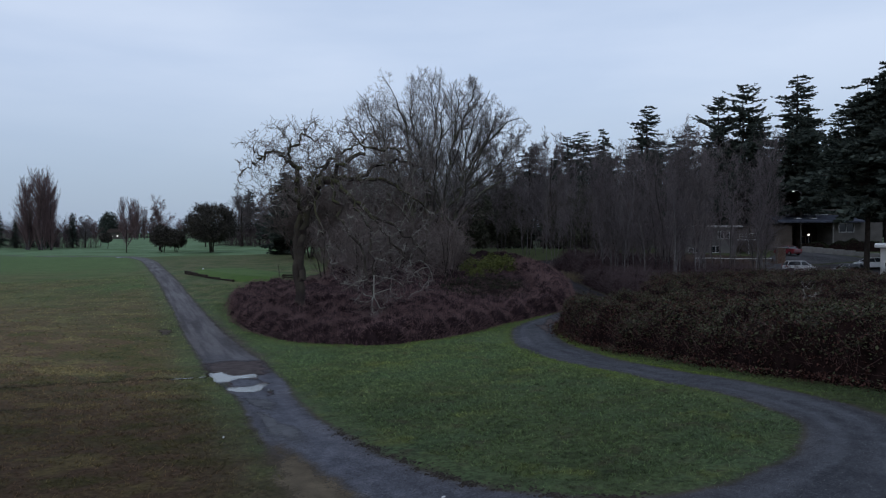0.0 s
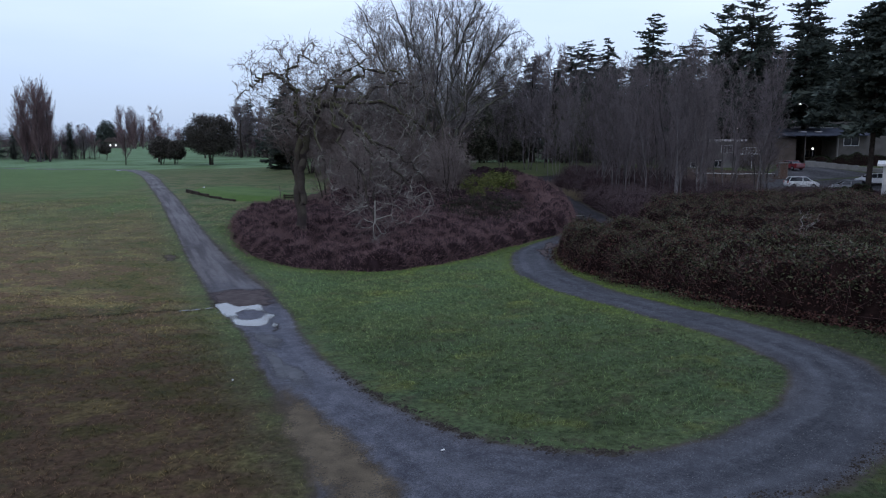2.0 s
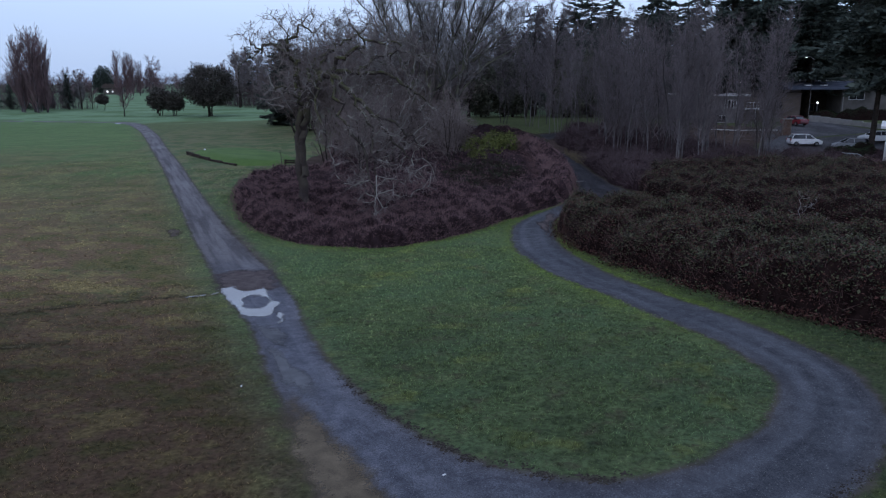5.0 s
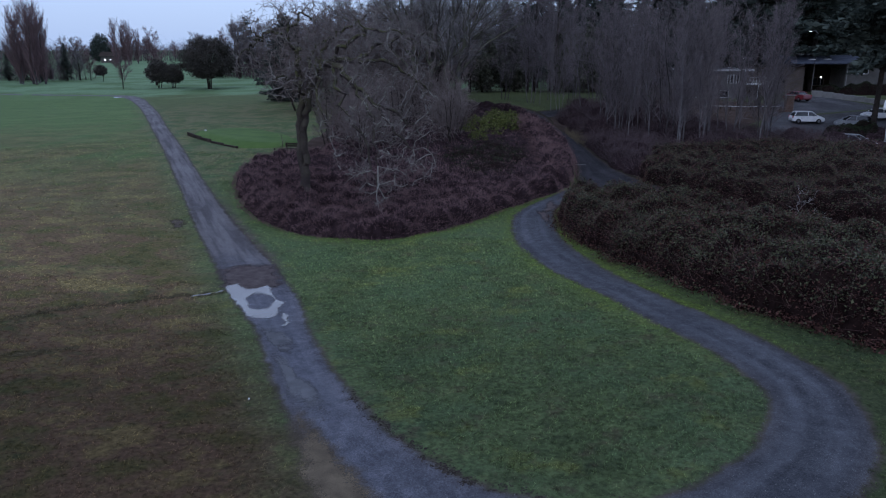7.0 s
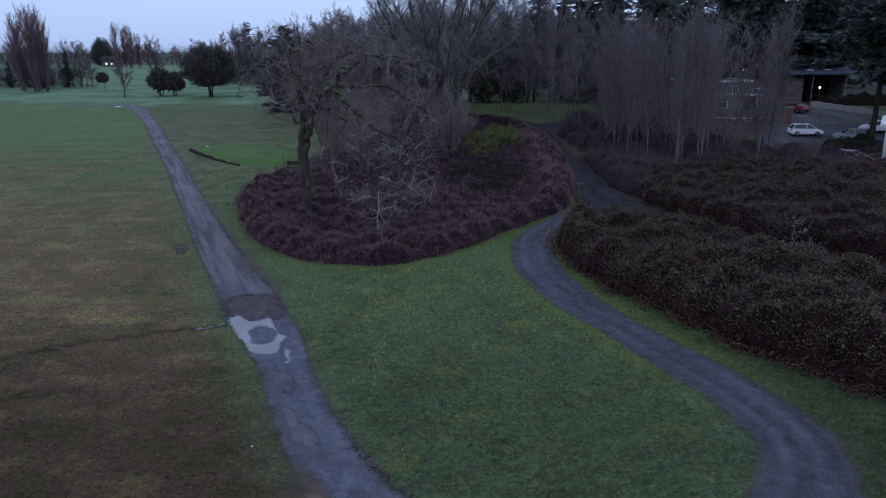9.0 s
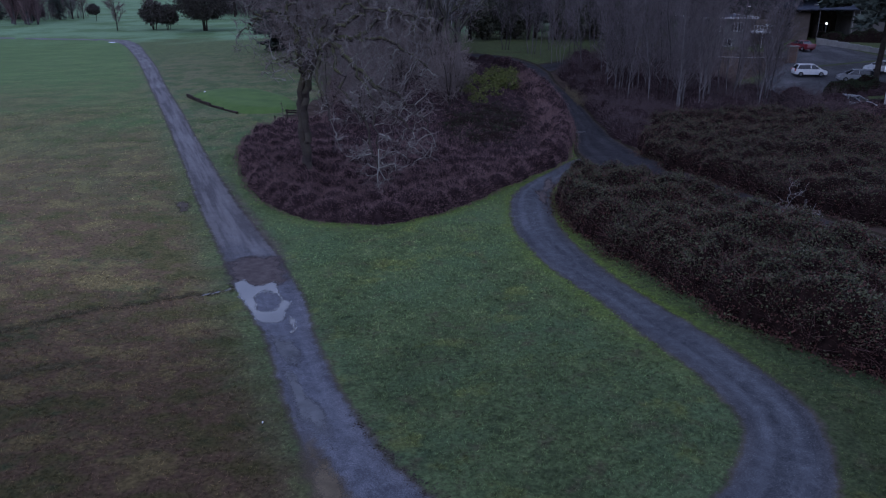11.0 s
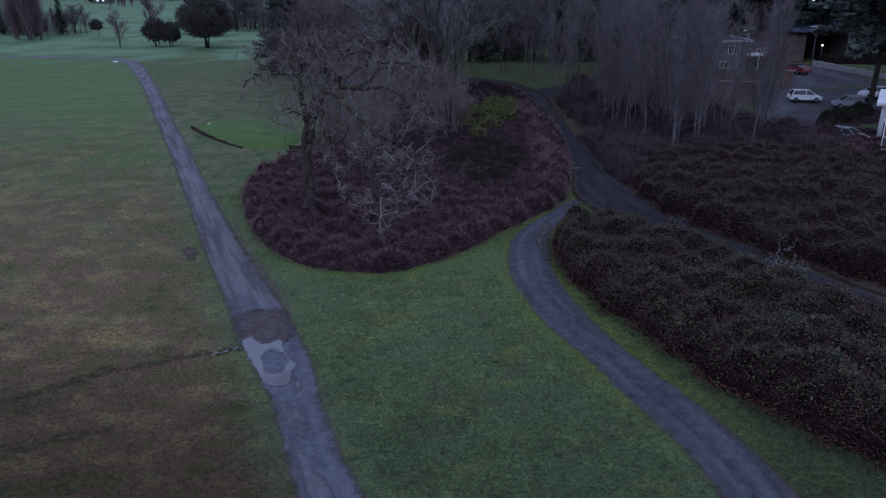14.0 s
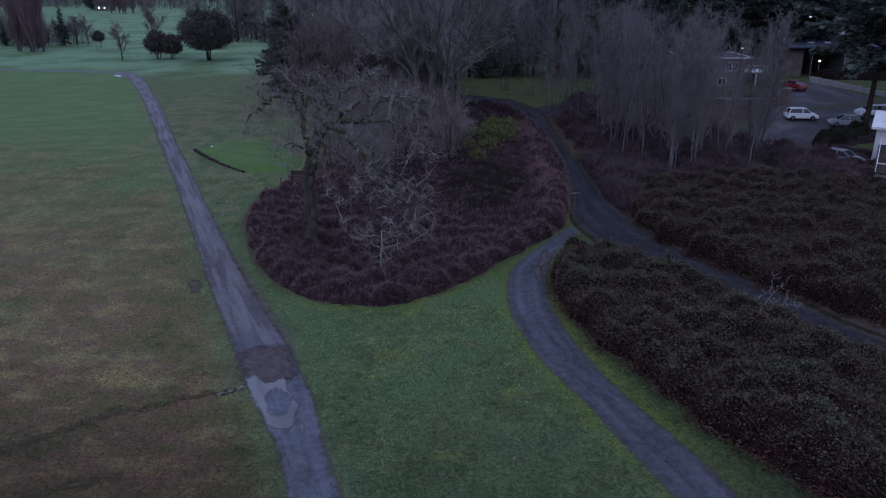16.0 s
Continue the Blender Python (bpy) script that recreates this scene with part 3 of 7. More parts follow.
def tubes_of(boughs, sides):
    """Verts and quads of tapered tubes round many boughs of one kind."""
    P, L, R = boughs
    n, k = P.shape[:2]
    d = unit_rows(np.gradient(P, axis=1))
    ref = np.where(np.abs(d[:, :1, 2:]) > 0.6, np.array([0.9, 0.35, 0.1]), np.array([0.05, 0.1, 1.0]))
    a = unit_rows(np.cross(d, ref))
    b = np.cross(d, a)
    ang = np.arange(sides) * 2 * np.pi / sides
    rad = R[:, :1] + (R[:, 1:] - R[:, :1]) * np.linspace(0, 1, k)[None]
    ring = P[:, :, None] + rad[:, :, None, None] * (a[:, :, None] * np.cos(ang)[:, None] + b[:, :, None] * np.sin(ang)[:, None])
    q = np.arange(n * k * sides).reshape(n, k, sides)
    nx = np.roll(q, -1, axis=2)
    return ring.reshape(-1, 3), np.stack([q[:, :-1], nx[:, :-1], nx[:, 1:], q[:, 1:]], -1).reshape(-1, 4)


def joined(pieces):
    V, F, base = [], [], 0
    for v, f in pieces:
        V.append(v), F.append(f + base)
        base += len(v)
    return np.vstack(V), np.vstack(F)


def as_boughs(limbs):
    """Polylines of one length of list as boughs."""
    P = np.stack([p for p, r in limbs])
    return P, np.linalg.norm(np.diff(P, axis=1), axis=2).sum(1), np.array([(r[0], r[-1]) for p, r in limbs])


def bare_tree_meshes(name, rng, limbs, levels, bark, twig, split=1, thin=0.008, stems=(), keep=None):
    """The trunk's and the crown's mesh of a leafless tree: guided limbs, then level by level of side shoots."""
    b = as_boughs(limbs)
    big, small = [tubes_of(b, 7)] + ([tubes(stems, 9)] if stems else []), []
    for i, (kids, t0, ang, ratio, wob, lift, steps) in enumerate(levels):
        b = sprout(rng, b, kids, t0, ang, ratio, wob, lift, steps, thin)
        if keep:
            ok = keep(b[0][:, -1])
            b = tuple(v[ok] for v in b)
        (big if i + 1 < split else small).append(tubes_of(b, 5 if i + 1 < split else 3))
    return smooth(mesh_np(name + "_trunk", *joined(big), bark)), mesh_np(name + "_crown", *joined(small), twig)


def guided(pts, r0, r1, steps=12, rng=None, wob=0.05):
    """A limb led through a few points: its polyline and radii."""
    p = np.array(pts, float)
    s = np.concatenate([[0], np.cumsum(np.linalg.norm(np.diff(p, axis=0), axis=1))])
    t = np.linspace(0, s[-1], steps)
    e = np.vstack([2 * p[0] - p[1], p, 2 * p[-1] - p[-2]])
    out = []
    for v in t:
        i = min(int(np.searchsorted(s, v, side="right")) - 1, len(p) - 2)
        f = (v - s[i]) / (s[i + 1] - s[i])
        a, b, c, d = e[i : i + 4]
        out.append(0.5 * (2 * b + (c - a) * f + (2 * a - 5 * b + 4 * c - d) * f**2 + (3 * b - a - 3 * c + d) * f**3))
    out = np.array(out)
    if rng is not None:
        out[1:] += rng.normal(size=(steps - 1, 3)) * wob
    return out, np.linspace(r0, r1, steps)


def grow(rng, cloud, chains, step, reach, kill, wob, rounds=90):
    """A skeleton that spreads from its first limbs (polylines) into a cloud of points: nodes and each one's parent."""
    P, par = [], []
    for c in chains:
        p = np.array(c, float)
        at = -1
        if P:
            d = np.linalg.norm(np.array(P) - p[0], axis=1)
            at = int(d.argmin()) if d.min() < 2.6 else -1
            p = p[1:] if d.min() < 0.25 else p
        for v in p:
            P.append(v), par.append(at)
            at = len(P) - 1
    P, par = np.array(P), np.array(par)
    kids = np.zeros(len(P), int)
    np.add.at(kids, par[par >= 0], 1)
    best, who = np.full(len(cloud), 1e9), np.zeros(len(cloud), int)

    def meet(lo):
        nonlocal best, who
        for a in range(lo, len(P), 400):
            q = P[a : a + 400]
            d = ((cloud**2).sum(1)[:, None] + (q**2).sum(1)[None] - 2 * cloud @ q.T)
            k = d.argmin(1)
            m = d[np.arange(len(cloud)), k]
            better = m < best
            best, who = np.where(better, m, best), np.where(better, k + a, who)

    meet(0)
    for _ in range(rounds):
        use = (best < reach * reach) & (kids[who] < 4)
        if not use.any():
            break
        pull = np.zeros_like(P)
        np.add.at(pull, who[use], unit_rows(cloud[use] - P[who[use]]))
        idx = np.unique(who[use])
        d = unit_rows(unit_rows(pull[idx]) + rng.normal(size=(len(idx), 3)) * wob)
        lo = len(P)
        P, par = np.vstack([P, P[idx] + d * step]), np.concatenate([par, idx])
        kids[idx] += 1
        kids = np.concatenate([kids, np.zeros(len(idx), int)])
        meet(lo)
        stay = best > kill * kill
        cloud, best, who = cloud[stay], best[stay], who[stay]
        if not len(cloud):
            break
    return P, par


def grown_tree_meshes(name, rng, cloud, chains, step, reach, kill, wob, tip, power, bark, twig, fine, shoots, thick=0.05, most=0.5):
    """Trunk, boughs and fine twigs of a leafless tree grown into a cloud; shoots: levels of twigs at the ends."""
    P, par = grow(rng, cloud, chains, step, reach, kill, wob)
    n = len(P)
    w = np.zeros(n)
    ends = np.ones(n, bool)
    ends[par[par >= 0]] = False
    for i in range(n - 1, -1, -1):
        w[i] = max(w[i], tip**power)
        if par[i] >= 0:
            w[par[i]] += w[i]
    r = np.minimum(w ** (1 / power), most)
    most_of = np.where(ends, r, 0.0)
    for i in range(n - 1, -1, -1):
        r[i] = min(r[i], max(most_of[i], tip))
        if par[i] >= 0:
            most_of[par[i]] = max(most_of[par[i]], r[i] * 1.13 + 0.002)
    has = np.where(par >= 0)[0]
    d = np.zeros((n, 3))
    d[has] = unit_rows(P[has] - P[par[has]])
    first = np.zeros(n, int) - 1
    for i in has:
        k = par[i]
        if first[k] < 0 or w[i] > w[first[k]]:
            first[k] = i
    roots = np.where(par < 0)[0]
    d[roots] = unit_rows(P[first[roots]] - P[roots])
    lead = first[par[has]] == has
    d0, r0 = np.where(lead[:, None], d[par[has]], d[has]), np.where(lead, r[par[has]], np.minimum(r[has] * 1.15, r[par[has]]))

    def edges(sel, sides):
        k = has[sel]
        ang = np.arange(sides) * 2 * np.pi / sides
        rings = []
        for p, q, rad in ((P[par[k]], d0[sel], r0[sel]), (P[k], d[k], r[k])):
            a = unit_rows(np.cross(q, np.array([0.31, 0.87, 0.13])))
            b = np.cross(q, a)
            rings.append(p[:, None] + rad[:, None, None] * (a[:, None] * np.cos(ang)[:, None] + b[:, None] * np.sin(ang)[:, None]))
        V = np.stack(rings, 1).reshape(-1, 3)
        q = np.arange(len(V)).reshape(-1, 2, sides)
        nx = np.roll(q, -1, axis=2)
        return V, np.stack([q[:, 0], nx[:, 0], nx[:, 1], q[:, 1]], -1).reshape(-1, 4)

    big = r[has] > thick
    small = []
    e = has[(r[has] < tip * 2.2)]
    L = np.linalg.norm(P[e] - P[par[e]], axis=1)
    b = (np.stack([P[par[e]], P[e]], 1), L, np.column_stack([r[e], r[e]]))
    for kids, t0, ang, ratio, wb, lift, steps in shoots:
        b = sprout(rng, b, kids, t0, ang, ratio, wb, lift, steps, tip * 0.62)
        small.append(tubes_of(b, 3))
    return (smooth(mesh_np(name + "_trunk", *edges(big, 8), bark)), mesh_np(name + "_crown", *joined(small), fine),
            smooth(mesh_np(name + "_boughs", *edges(~big, 5), twig)))


def cloud_in(rng, n, centre, half, inner=0.0, power=0.4):
    """Points in a rounded body, thicker towards its skin."""
    v = unit_rows(rng.normal(size=(n, 3)))
    return np.array(centre) + v * np.array(half) * (inner + (1 - inner) * rng.uniform(0, 1, (n, 1)) ** power)


def place_tree(kind, meshes, x, y, label, category="tree", scale=1.0, turn=0.0, group="", sink=0.15):
    e = new(kind)
    e.matrix_world = Matrix.Translation((x, y, ground_at(x, y) - sink)) @ Matrix.Rotation(turn, 4, "Z") @ Matrix.Diagonal((scale, scale, scale, 1))
    part("trunk", meshes[0], e)
    part("crown", meshes[1], e)
    if len(meshes) > 2:
        part("lichened_wood", meshes[2], e, "pale lichened branches")
    return tagged(e, label, category, group)


def fir_meshes(name, rng, h, spread, bare=0.12, droop=0.35, gaps=0.0, upturn=0.1, sprays=13, tiers=1.0):
    """A conifer: a straight trunk and whorls of sagging boughs set with needle sprays."""
    trunk = [(np.column_stack([0.12 * np.sin(np.linspace(0, 5, 12)), 0.1 * np.cos(np.linspace(0, 4, 12)), np.linspace(0, h, 12)]), np.linspace(h * 0.016, 0.03, 12))]
    V, F, n = [], [], 0
    z = h * bare
    ph = rng.uniform(0, 6.28, 4)
    while z < h * 0.99:
        f = (z / h - bare) / (1 - bare)
        reach = spread * (min(1.0, 0.6 + 1.8 * f) * (1 - f) ** 0.5 + 0.03)
        for k in range(6 if f < 0.85 else 4):
            if rng.uniform() < gaps:
                continue
            a = rng.uniform(0, 2 * np.pi)
            clump = 0.82 + 0.26 * math.sin(2 * a + ph[0] + z * 0.55) + 0.22 * math.sin(3 * a + ph[1] - z * 0.9) + 0.2 * math.sin(z * 1.7 + ph[2])
            L = reach * max(0.35, clump) * rng.uniform(0.7, 1.25)
            out = np.array([math.cos(a), math.sin(a), 0])
            side = np.array([-out[1], out[0], 0])
            z0 = z + rng.uniform(-0.6, 0.6) * min(1, 3 - 3 * f)
            t = np.linspace(0.0, 1, 6)
            sag = (rng.normal() * 0.14 - droop) * L * t**1.3 + upturn * L * t**3
            pts = np.column_stack([out[0] * L * t, out[1] * L * t, z0 + sag])
            trunk.append((pts, np.linspace(0.05 + 0.004 * h * (1 - f), 0.012, 6)))
            m = max(10, int(2.6 * sprays * (0.4 + 0.6 * L / spread)))
            for q in np.sort(rng.uniform(0.12, 1.0, m)):
                c = np.array([np.interp(q, t, pts[:, i]) for i in range(3)])
                for sgn in (-1, 1):
                    w = max(0.016 * h, L * (0.12 + 0.15 * (1 - q))) * rng.uniform(0.6, 1.3)
                    end = c + out * w * rng.uniform(0.4, 0.9) + side * sgn * w * rng.uniform(0.3, 1.0) + np.array([0, 0, w * rng.uniform(-0.45, 0.40)])
                    mid = (c + end) / 2
                    b = np.array([rng.normal() * 0.5, rng.normal() * 0.5, 1.0]) * w * 0.20
                    V += [c, mid - b, end, mid + b * 0.6]
                    F.append((n, n + 1, n + 2, n + 3))
                    n += 4
        z += max(0.34, h * 0.024) * rng.uniform(0.6, 1.5) * (1 - 0.45 * f) / tiers
    return smooth(mesh_np(name + "_trunk", *tubes(trunk, 5), m_firbark)), mesh_np(name + "_crown", V, F, m_needle)


def spikes(base, tip, r):
    """Verts and triangles of three-sided tapering stalks."""
    n = len(base)
    d = tip - base
    d = d / (np.linalg.norm(d, axis=1)[:, None] + 1e-9)
    a = np.cross(d, np.array([0.31, 0.87, 0.2]))
    a /= np.linalg.norm(a, axis=1)[:, None] + 1e-9
    b = np.cross(d, a)
    r = np.broadcast_to(np.asarray(r), (n,))[:, None]
    V = np.stack([base + a * r, base - 0.5 * a * r + 0.87 * b * r, base - 0.5 * a * r - 0.87 * b * r, tip], 1).reshape(-1, 3)
    k = 4 * np.arange(n)[:, None]
    F = np.stack([k + [0, 1, 3], k + [1, 2, 3], k + [2, 0, 3]], 1).reshape(-1, 3)
    return V, F


def brush_mesh(name, rng, xy, height, twigs, material, lean=0.25, r=0.007, splay=0.0):
    """Upright wands, each with side twigs, standing on the ground at xy."""
    n = len(xy)
    base = np.column_stack([xy, gz(xy[:, 0], xy[:, 1]) - 0.03])
    tip = base + np.column_stack([rng.normal(size=(n, 2)) * lean + splay, np.ones(n)]) * height[:, None]
    B, T, R = [base], [tip], [np.full(n, r)]
    for i in range(twigs):
        f = rng.uniform(0.3, 0.92, n)[:, None]
        p = base + (tip - base) * f
        L = height[:, None] * rng.uniform(0.18, 0.42, (n, 1))
        q = p + np.column_stack([rng.normal(size=(n, 2)) * 0.75, rng.uniform(0.25, 1.0, n)]) * L
        B.append(p), T.append(q), R.append(np.full(n, r * 0.6))
    return mesh_np(name, *spikes(np.vstack(B), np.vstack(T), np.concatenate(R)), material)


def leaves(rng, centre, size, flat=0.6):
    """Verts and quads of small pointed leaves at the centres."""
    n = len(centre)
    a = rng.normal(size=(n, 3)) * [1, 1, flat]
    a /= np.linalg.norm(a, axis=1)[:, None] + 1e-9
    b = np.cross(a, rng.normal(size=(n, 3)) * [0.5, 0.5, 1])
    b /= np.linalg.norm(b, axis=1)[:, None] + 1e-9
    s = size[:, None]
    V = np.stack([centre - a * s, centre + b * s * 0.55, centre + a * s, centre - b * s * 0.55], 1).reshape(-1, 3)
    return V, np.arange(4 * n).reshape(n, 4)


def lumps(x, y, s):
    return 0.5 + 0.25 * np.sin(x / s + 1.7 * np.sin(y / s * 0.7)) + 0.25 * np.sin(y / s * 1.2 + 1.9 * np.sin(x / s * 0.6 + 1))


def mound(name, poly, top, step, material, rise=1.1):
    """A lumpy mass that rises from its rim: its height field as a mesh, and a function of that height."""
    p = np.array(poly)
    lo, hi = p.min(0) - 0.5, p.max(0) + 0.5
    X, Y = np.meshgrid(np.arange(lo[0], hi[0], step), np.arange(lo[1], hi[1], step))

    def height(x, y):
        ins = inside_poly(poly, x, y)
        e = np.clip(rim_distance(poly, x, y) / rise, 0, 1)
        return np.where(ins, np.sqrt(1 - (1 - e) ** 2) * top * (0.30 + 0.45 * lumps(x, y, 0.5) + 0.35 * lumps(x + 3, y + 5, 1.1) + 0.35 * lumps(x + 9, y, 2.6)), -0.3)

    H = height(X.ravel(), Y.ravel())
    k = np.arange(X.size).reshape(X.shape)
    F = np.column_stack([k[:-1, :-1].ravel(), k[:-1, 1:].ravel(), k[1:, 1:].ravel(), k[1:, :-1].ravel()])
    F = F[(H[F] > 0).any(1)]
    V = np.column_stack([X.ravel(), Y.ravel(), gz(X.ravel(), Y.ravel()) + H - 0.06])
    return smooth(mesh_np(name, V, F, material)), height


# ---- thickets ----
rng = np.random.default_rng(5)


def clump_height(poly, hubs, size, tall, base):
    """The height of a thicket of rounded clumps: a dome round every hub, falling steeply at the thicket's rim."""
    def height(x, y):
        h = np.zeros(len(x))
        for i in range(0, len(x), 4000):
            d = np.hypot(x[i : i + 4000, None] - hubs[None, :, 0], y[i : i + 4000, None] - hubs[None, :, 1]) / size[None]
            h[i : i + 4000] = (tall[None] * np.sqrt(np.clip(1 - d * d, 0, 1))).max(1)
        e = np.clip(rim_distance(poly, x, y) / 0.55, 0, 1)
        h = np.maximum(h, base) * np.sqrt(1 - (1 - e) ** 2)
        return np.where(inside_poly(poly, x, y), h, -0.3)
    return height


def coat(rng, q, height, length, twigs, r, name, material):
    """Short shoots that stand out from a thicket's domed surface, each with side twigs."""
    n, e = len(q), 0.12
    x, y = q[:, 0], q[:, 1]
    h = np.maximum(height(x, y), 0.05)
    nx, ny = height(x - e, y) - height(x + e, y), height(x, y - e) - height(x, y + e)
    d = unit_rows(np.column_stack([np.clip(nx / (2 * e), -2, 2), np.clip(ny / (2 * e), -2, 2), np.full(n, 1.1)]) + rng.normal(size=(n, 3)) * 0.33)
    base = np.column_stack([q, gz(x, y) + h * rng.uniform(0.82, 1.0, n) - 0.06])
    tip = base + d * (length * rng.uniform(0.6, 1.35, n))[:, None]
    B, T, R = [base], [tip], [np.full(n, r)]
    for i in range(twigs):
        p = base + (tip - base) * rng.uniform(0.2, 0.9, n)[:, None]
        B.append(p), T.append(p + unit_rows(d + rng.normal(size=(n, 3)) * 0.7) * (length * rng.uniform(0.3, 0.7, n))[:, None]), R.append(np.full(n, r * 0.65))
    return mesh_np(name, *spikes(np.vstack(B), np.vstack(T), np.concatenate(R)), material)


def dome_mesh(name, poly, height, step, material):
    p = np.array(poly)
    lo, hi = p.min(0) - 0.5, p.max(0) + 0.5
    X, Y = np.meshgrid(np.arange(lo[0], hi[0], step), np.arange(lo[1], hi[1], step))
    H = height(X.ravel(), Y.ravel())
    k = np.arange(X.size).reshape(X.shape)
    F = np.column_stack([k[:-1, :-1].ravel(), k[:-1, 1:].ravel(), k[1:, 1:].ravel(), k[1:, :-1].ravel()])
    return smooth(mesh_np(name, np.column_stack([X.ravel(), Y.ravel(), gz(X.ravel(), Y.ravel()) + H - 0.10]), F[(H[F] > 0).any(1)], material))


# Core near black: the shade between the shoots is put into its colour.
m_brushcore = plain("brush_in_painted_shade", (0.009, 0.0055, 0.006), (0.034, 0.021, 0.023), 2.5, 1.0, bump=0.8, fine=16)
hubs = scatter(BED, 1.5, rng)
back = np.clip((hubs[:, 1] - 51 + 0.35 * (hubs[:, 0] + 4) + 4 * lumps(hubs[:, 0], hubs[:, 1], 2.2)) / 5, 0, 1) * (rim_distance(BED, hubs[:, 0], hubs[:, 1]) > 1.5)
hub_size, hub_tall = rng.uniform(0.45, 1.0, len(hubs)), rng.uniform(0.75, 1.25, len(hubs)) * (1 - 0.35 * back) + 0.5 * np.clip((hubs[:, 0] - 4) / 4, 0, 1) * (1 - back)
bed_height = clump_height(BED, hubs, hub_size, hub_tall, 0.42)
q = scatter(BED, 95, rng)
q = np.vstack([q, np.array(BED)[rng.integers(0, len(BED), 5000)] + rng.normal(size=(5000, 2)) * 0.22])
deep = np.clip((q[:, 1] - 51 + 0.35 * (q[:, 0] + 4) + 4 * lumps(q[:, 0], q[:, 1], 2.2)) / 5, 0, 1) * (rim_distance(BED, q[:, 0], q[:, 1]) > 1.5)
q = q[(rng.uniform(size=len(q)) < (1 - 0.78 * deep) * np.where(q[:, 1] > 62, 0.45, 1.0)) & (q[:, 1] < 92)]
thicket = new("shrub_thicket", coat(rng, q, bed_height, 0.27, 4, 0.0072, "shrub_thicket", m_brush))
part("shade_coloured_core", dome_mesh("bed_core", BED, bed_height, 0.2, m_brushcore), thicket)
tagged(thicket, "leafless purple-brown snowberry thicket below the oak trees", "shrubs", kind="stuff")

BRAMBLE = [closed_curve([(7.9, 44.6), (6.9, 41.6), (6.8, 37.3), (7.6, 32.6), (8.8, 29.0), (9.9, 25.1), (11.0, 22.3), (12.2, 20.1), (14.2, 17.5), (18, 14), (25, 15), (25, 20),
                         (22.0, 24.6), (19.5, 27.8), (17.4, 31.2), (15.7, 34.9), (13.9, 39.1), (11.4, 43.3)], 0.4, 0.13),
           closed_curve([(14.6, 55.5), (14.3, 50), (15.9, 44.5), (17.8, 39.8), (19.7, 36.5), (21.9, 33.2), (26, 30.5), (34, 36), (40, 45), (39, 55), (33, 59), (28.5, 62), (23, 61.5), (18, 61)], 0.4, 0.22)]
for i, (poly, top, dens) in enumerate(((BRAMBLE[0], 1.95, 560), (BRAMBLE[1], 1.6, 230))):
    rng = np.random.default_rng(20 + i)
    hubs = scatter(poly, 0.75, rng)
    height = clump_height(poly, hubs, rng.uniform(0.6, 1.5, len(hubs)), top * rng.uniform(0.70, 1.08, len(hubs)), top * 0.62)
    me = dome_mesh("bramble_thatch", poly, height, 0.25, m_shadethatch)
    bram = new("bramble_thicket")
    tagged(bram, "dense dark bramble thicket with green and russet leaves beside the path", "brambles", kind="stuff")
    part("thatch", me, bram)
    q = scatter(poly, dens, rng)
    h = height(q[:, 0], q[:, 1])
    c = np.column_stack([q, gz(q[:, 0], q[:, 1]) + h * np.where(rng.uniform(size=len(q)) < 0.35, rng.uniform(0.1, 1, len(q)), 1.0) + rng.uniform(-0.12, 0.2, len(q))])
    rim = np.array(poly)[rng.integers(0, len(poly), 26000)] + rng.normal(size=(26000, 2)) * 0.3
    rim = rim[rim[:, 1] < 52]
    c = np.vstack([c, np.column_stack([rim, gz(rim[:, 0], rim[:, 1]) + np.maximum(height(rim[:, 0], rim[:, 1]), 0.25) * rng.uniform(0, 1.15, len(rim))])])
    size, red = rng.uniform(0.024, 0.066, len(c)) * np.where(rng.uniform(size=len(c)) < 0.06, 1.5, 1.0), rng.uniform(size=len(c)) < 0.15 + 0.35 * lumps(c[:, 0], c[:, 1], 0.8) + 0.45 * (c[:, 2] - gz(c[:, 0], c[:, 1]) < 0.75)
    for name, sel, stuff in (("leaves", ~red, m_leaf), ("russet_leaves", red, m_russet)):
        part(name, mesh_np("bramble_" + name, *leaves(rng, c[sel], size[sel]), stuff), bram)
    q = scatter(poly, dens * 0.16, rng)
    h = np.maximum(height(q[:, 0], q[:, 1]), 0.1)
    b = np.column_stack([q, gz(q[:, 0], q[:, 1]) + h * rng.uniform(0.3, 0.9, len(q))])
    tip = b + np.column_stack([rng.normal(size=(len(q), 2)) * 0.5, rng.uniform(0.1, 0.8, len(q))])
    part("canes", mesh_np("bramble_canes", *spikes(b, tip, 0.011), m_cane), bram)

# ---- trees ----


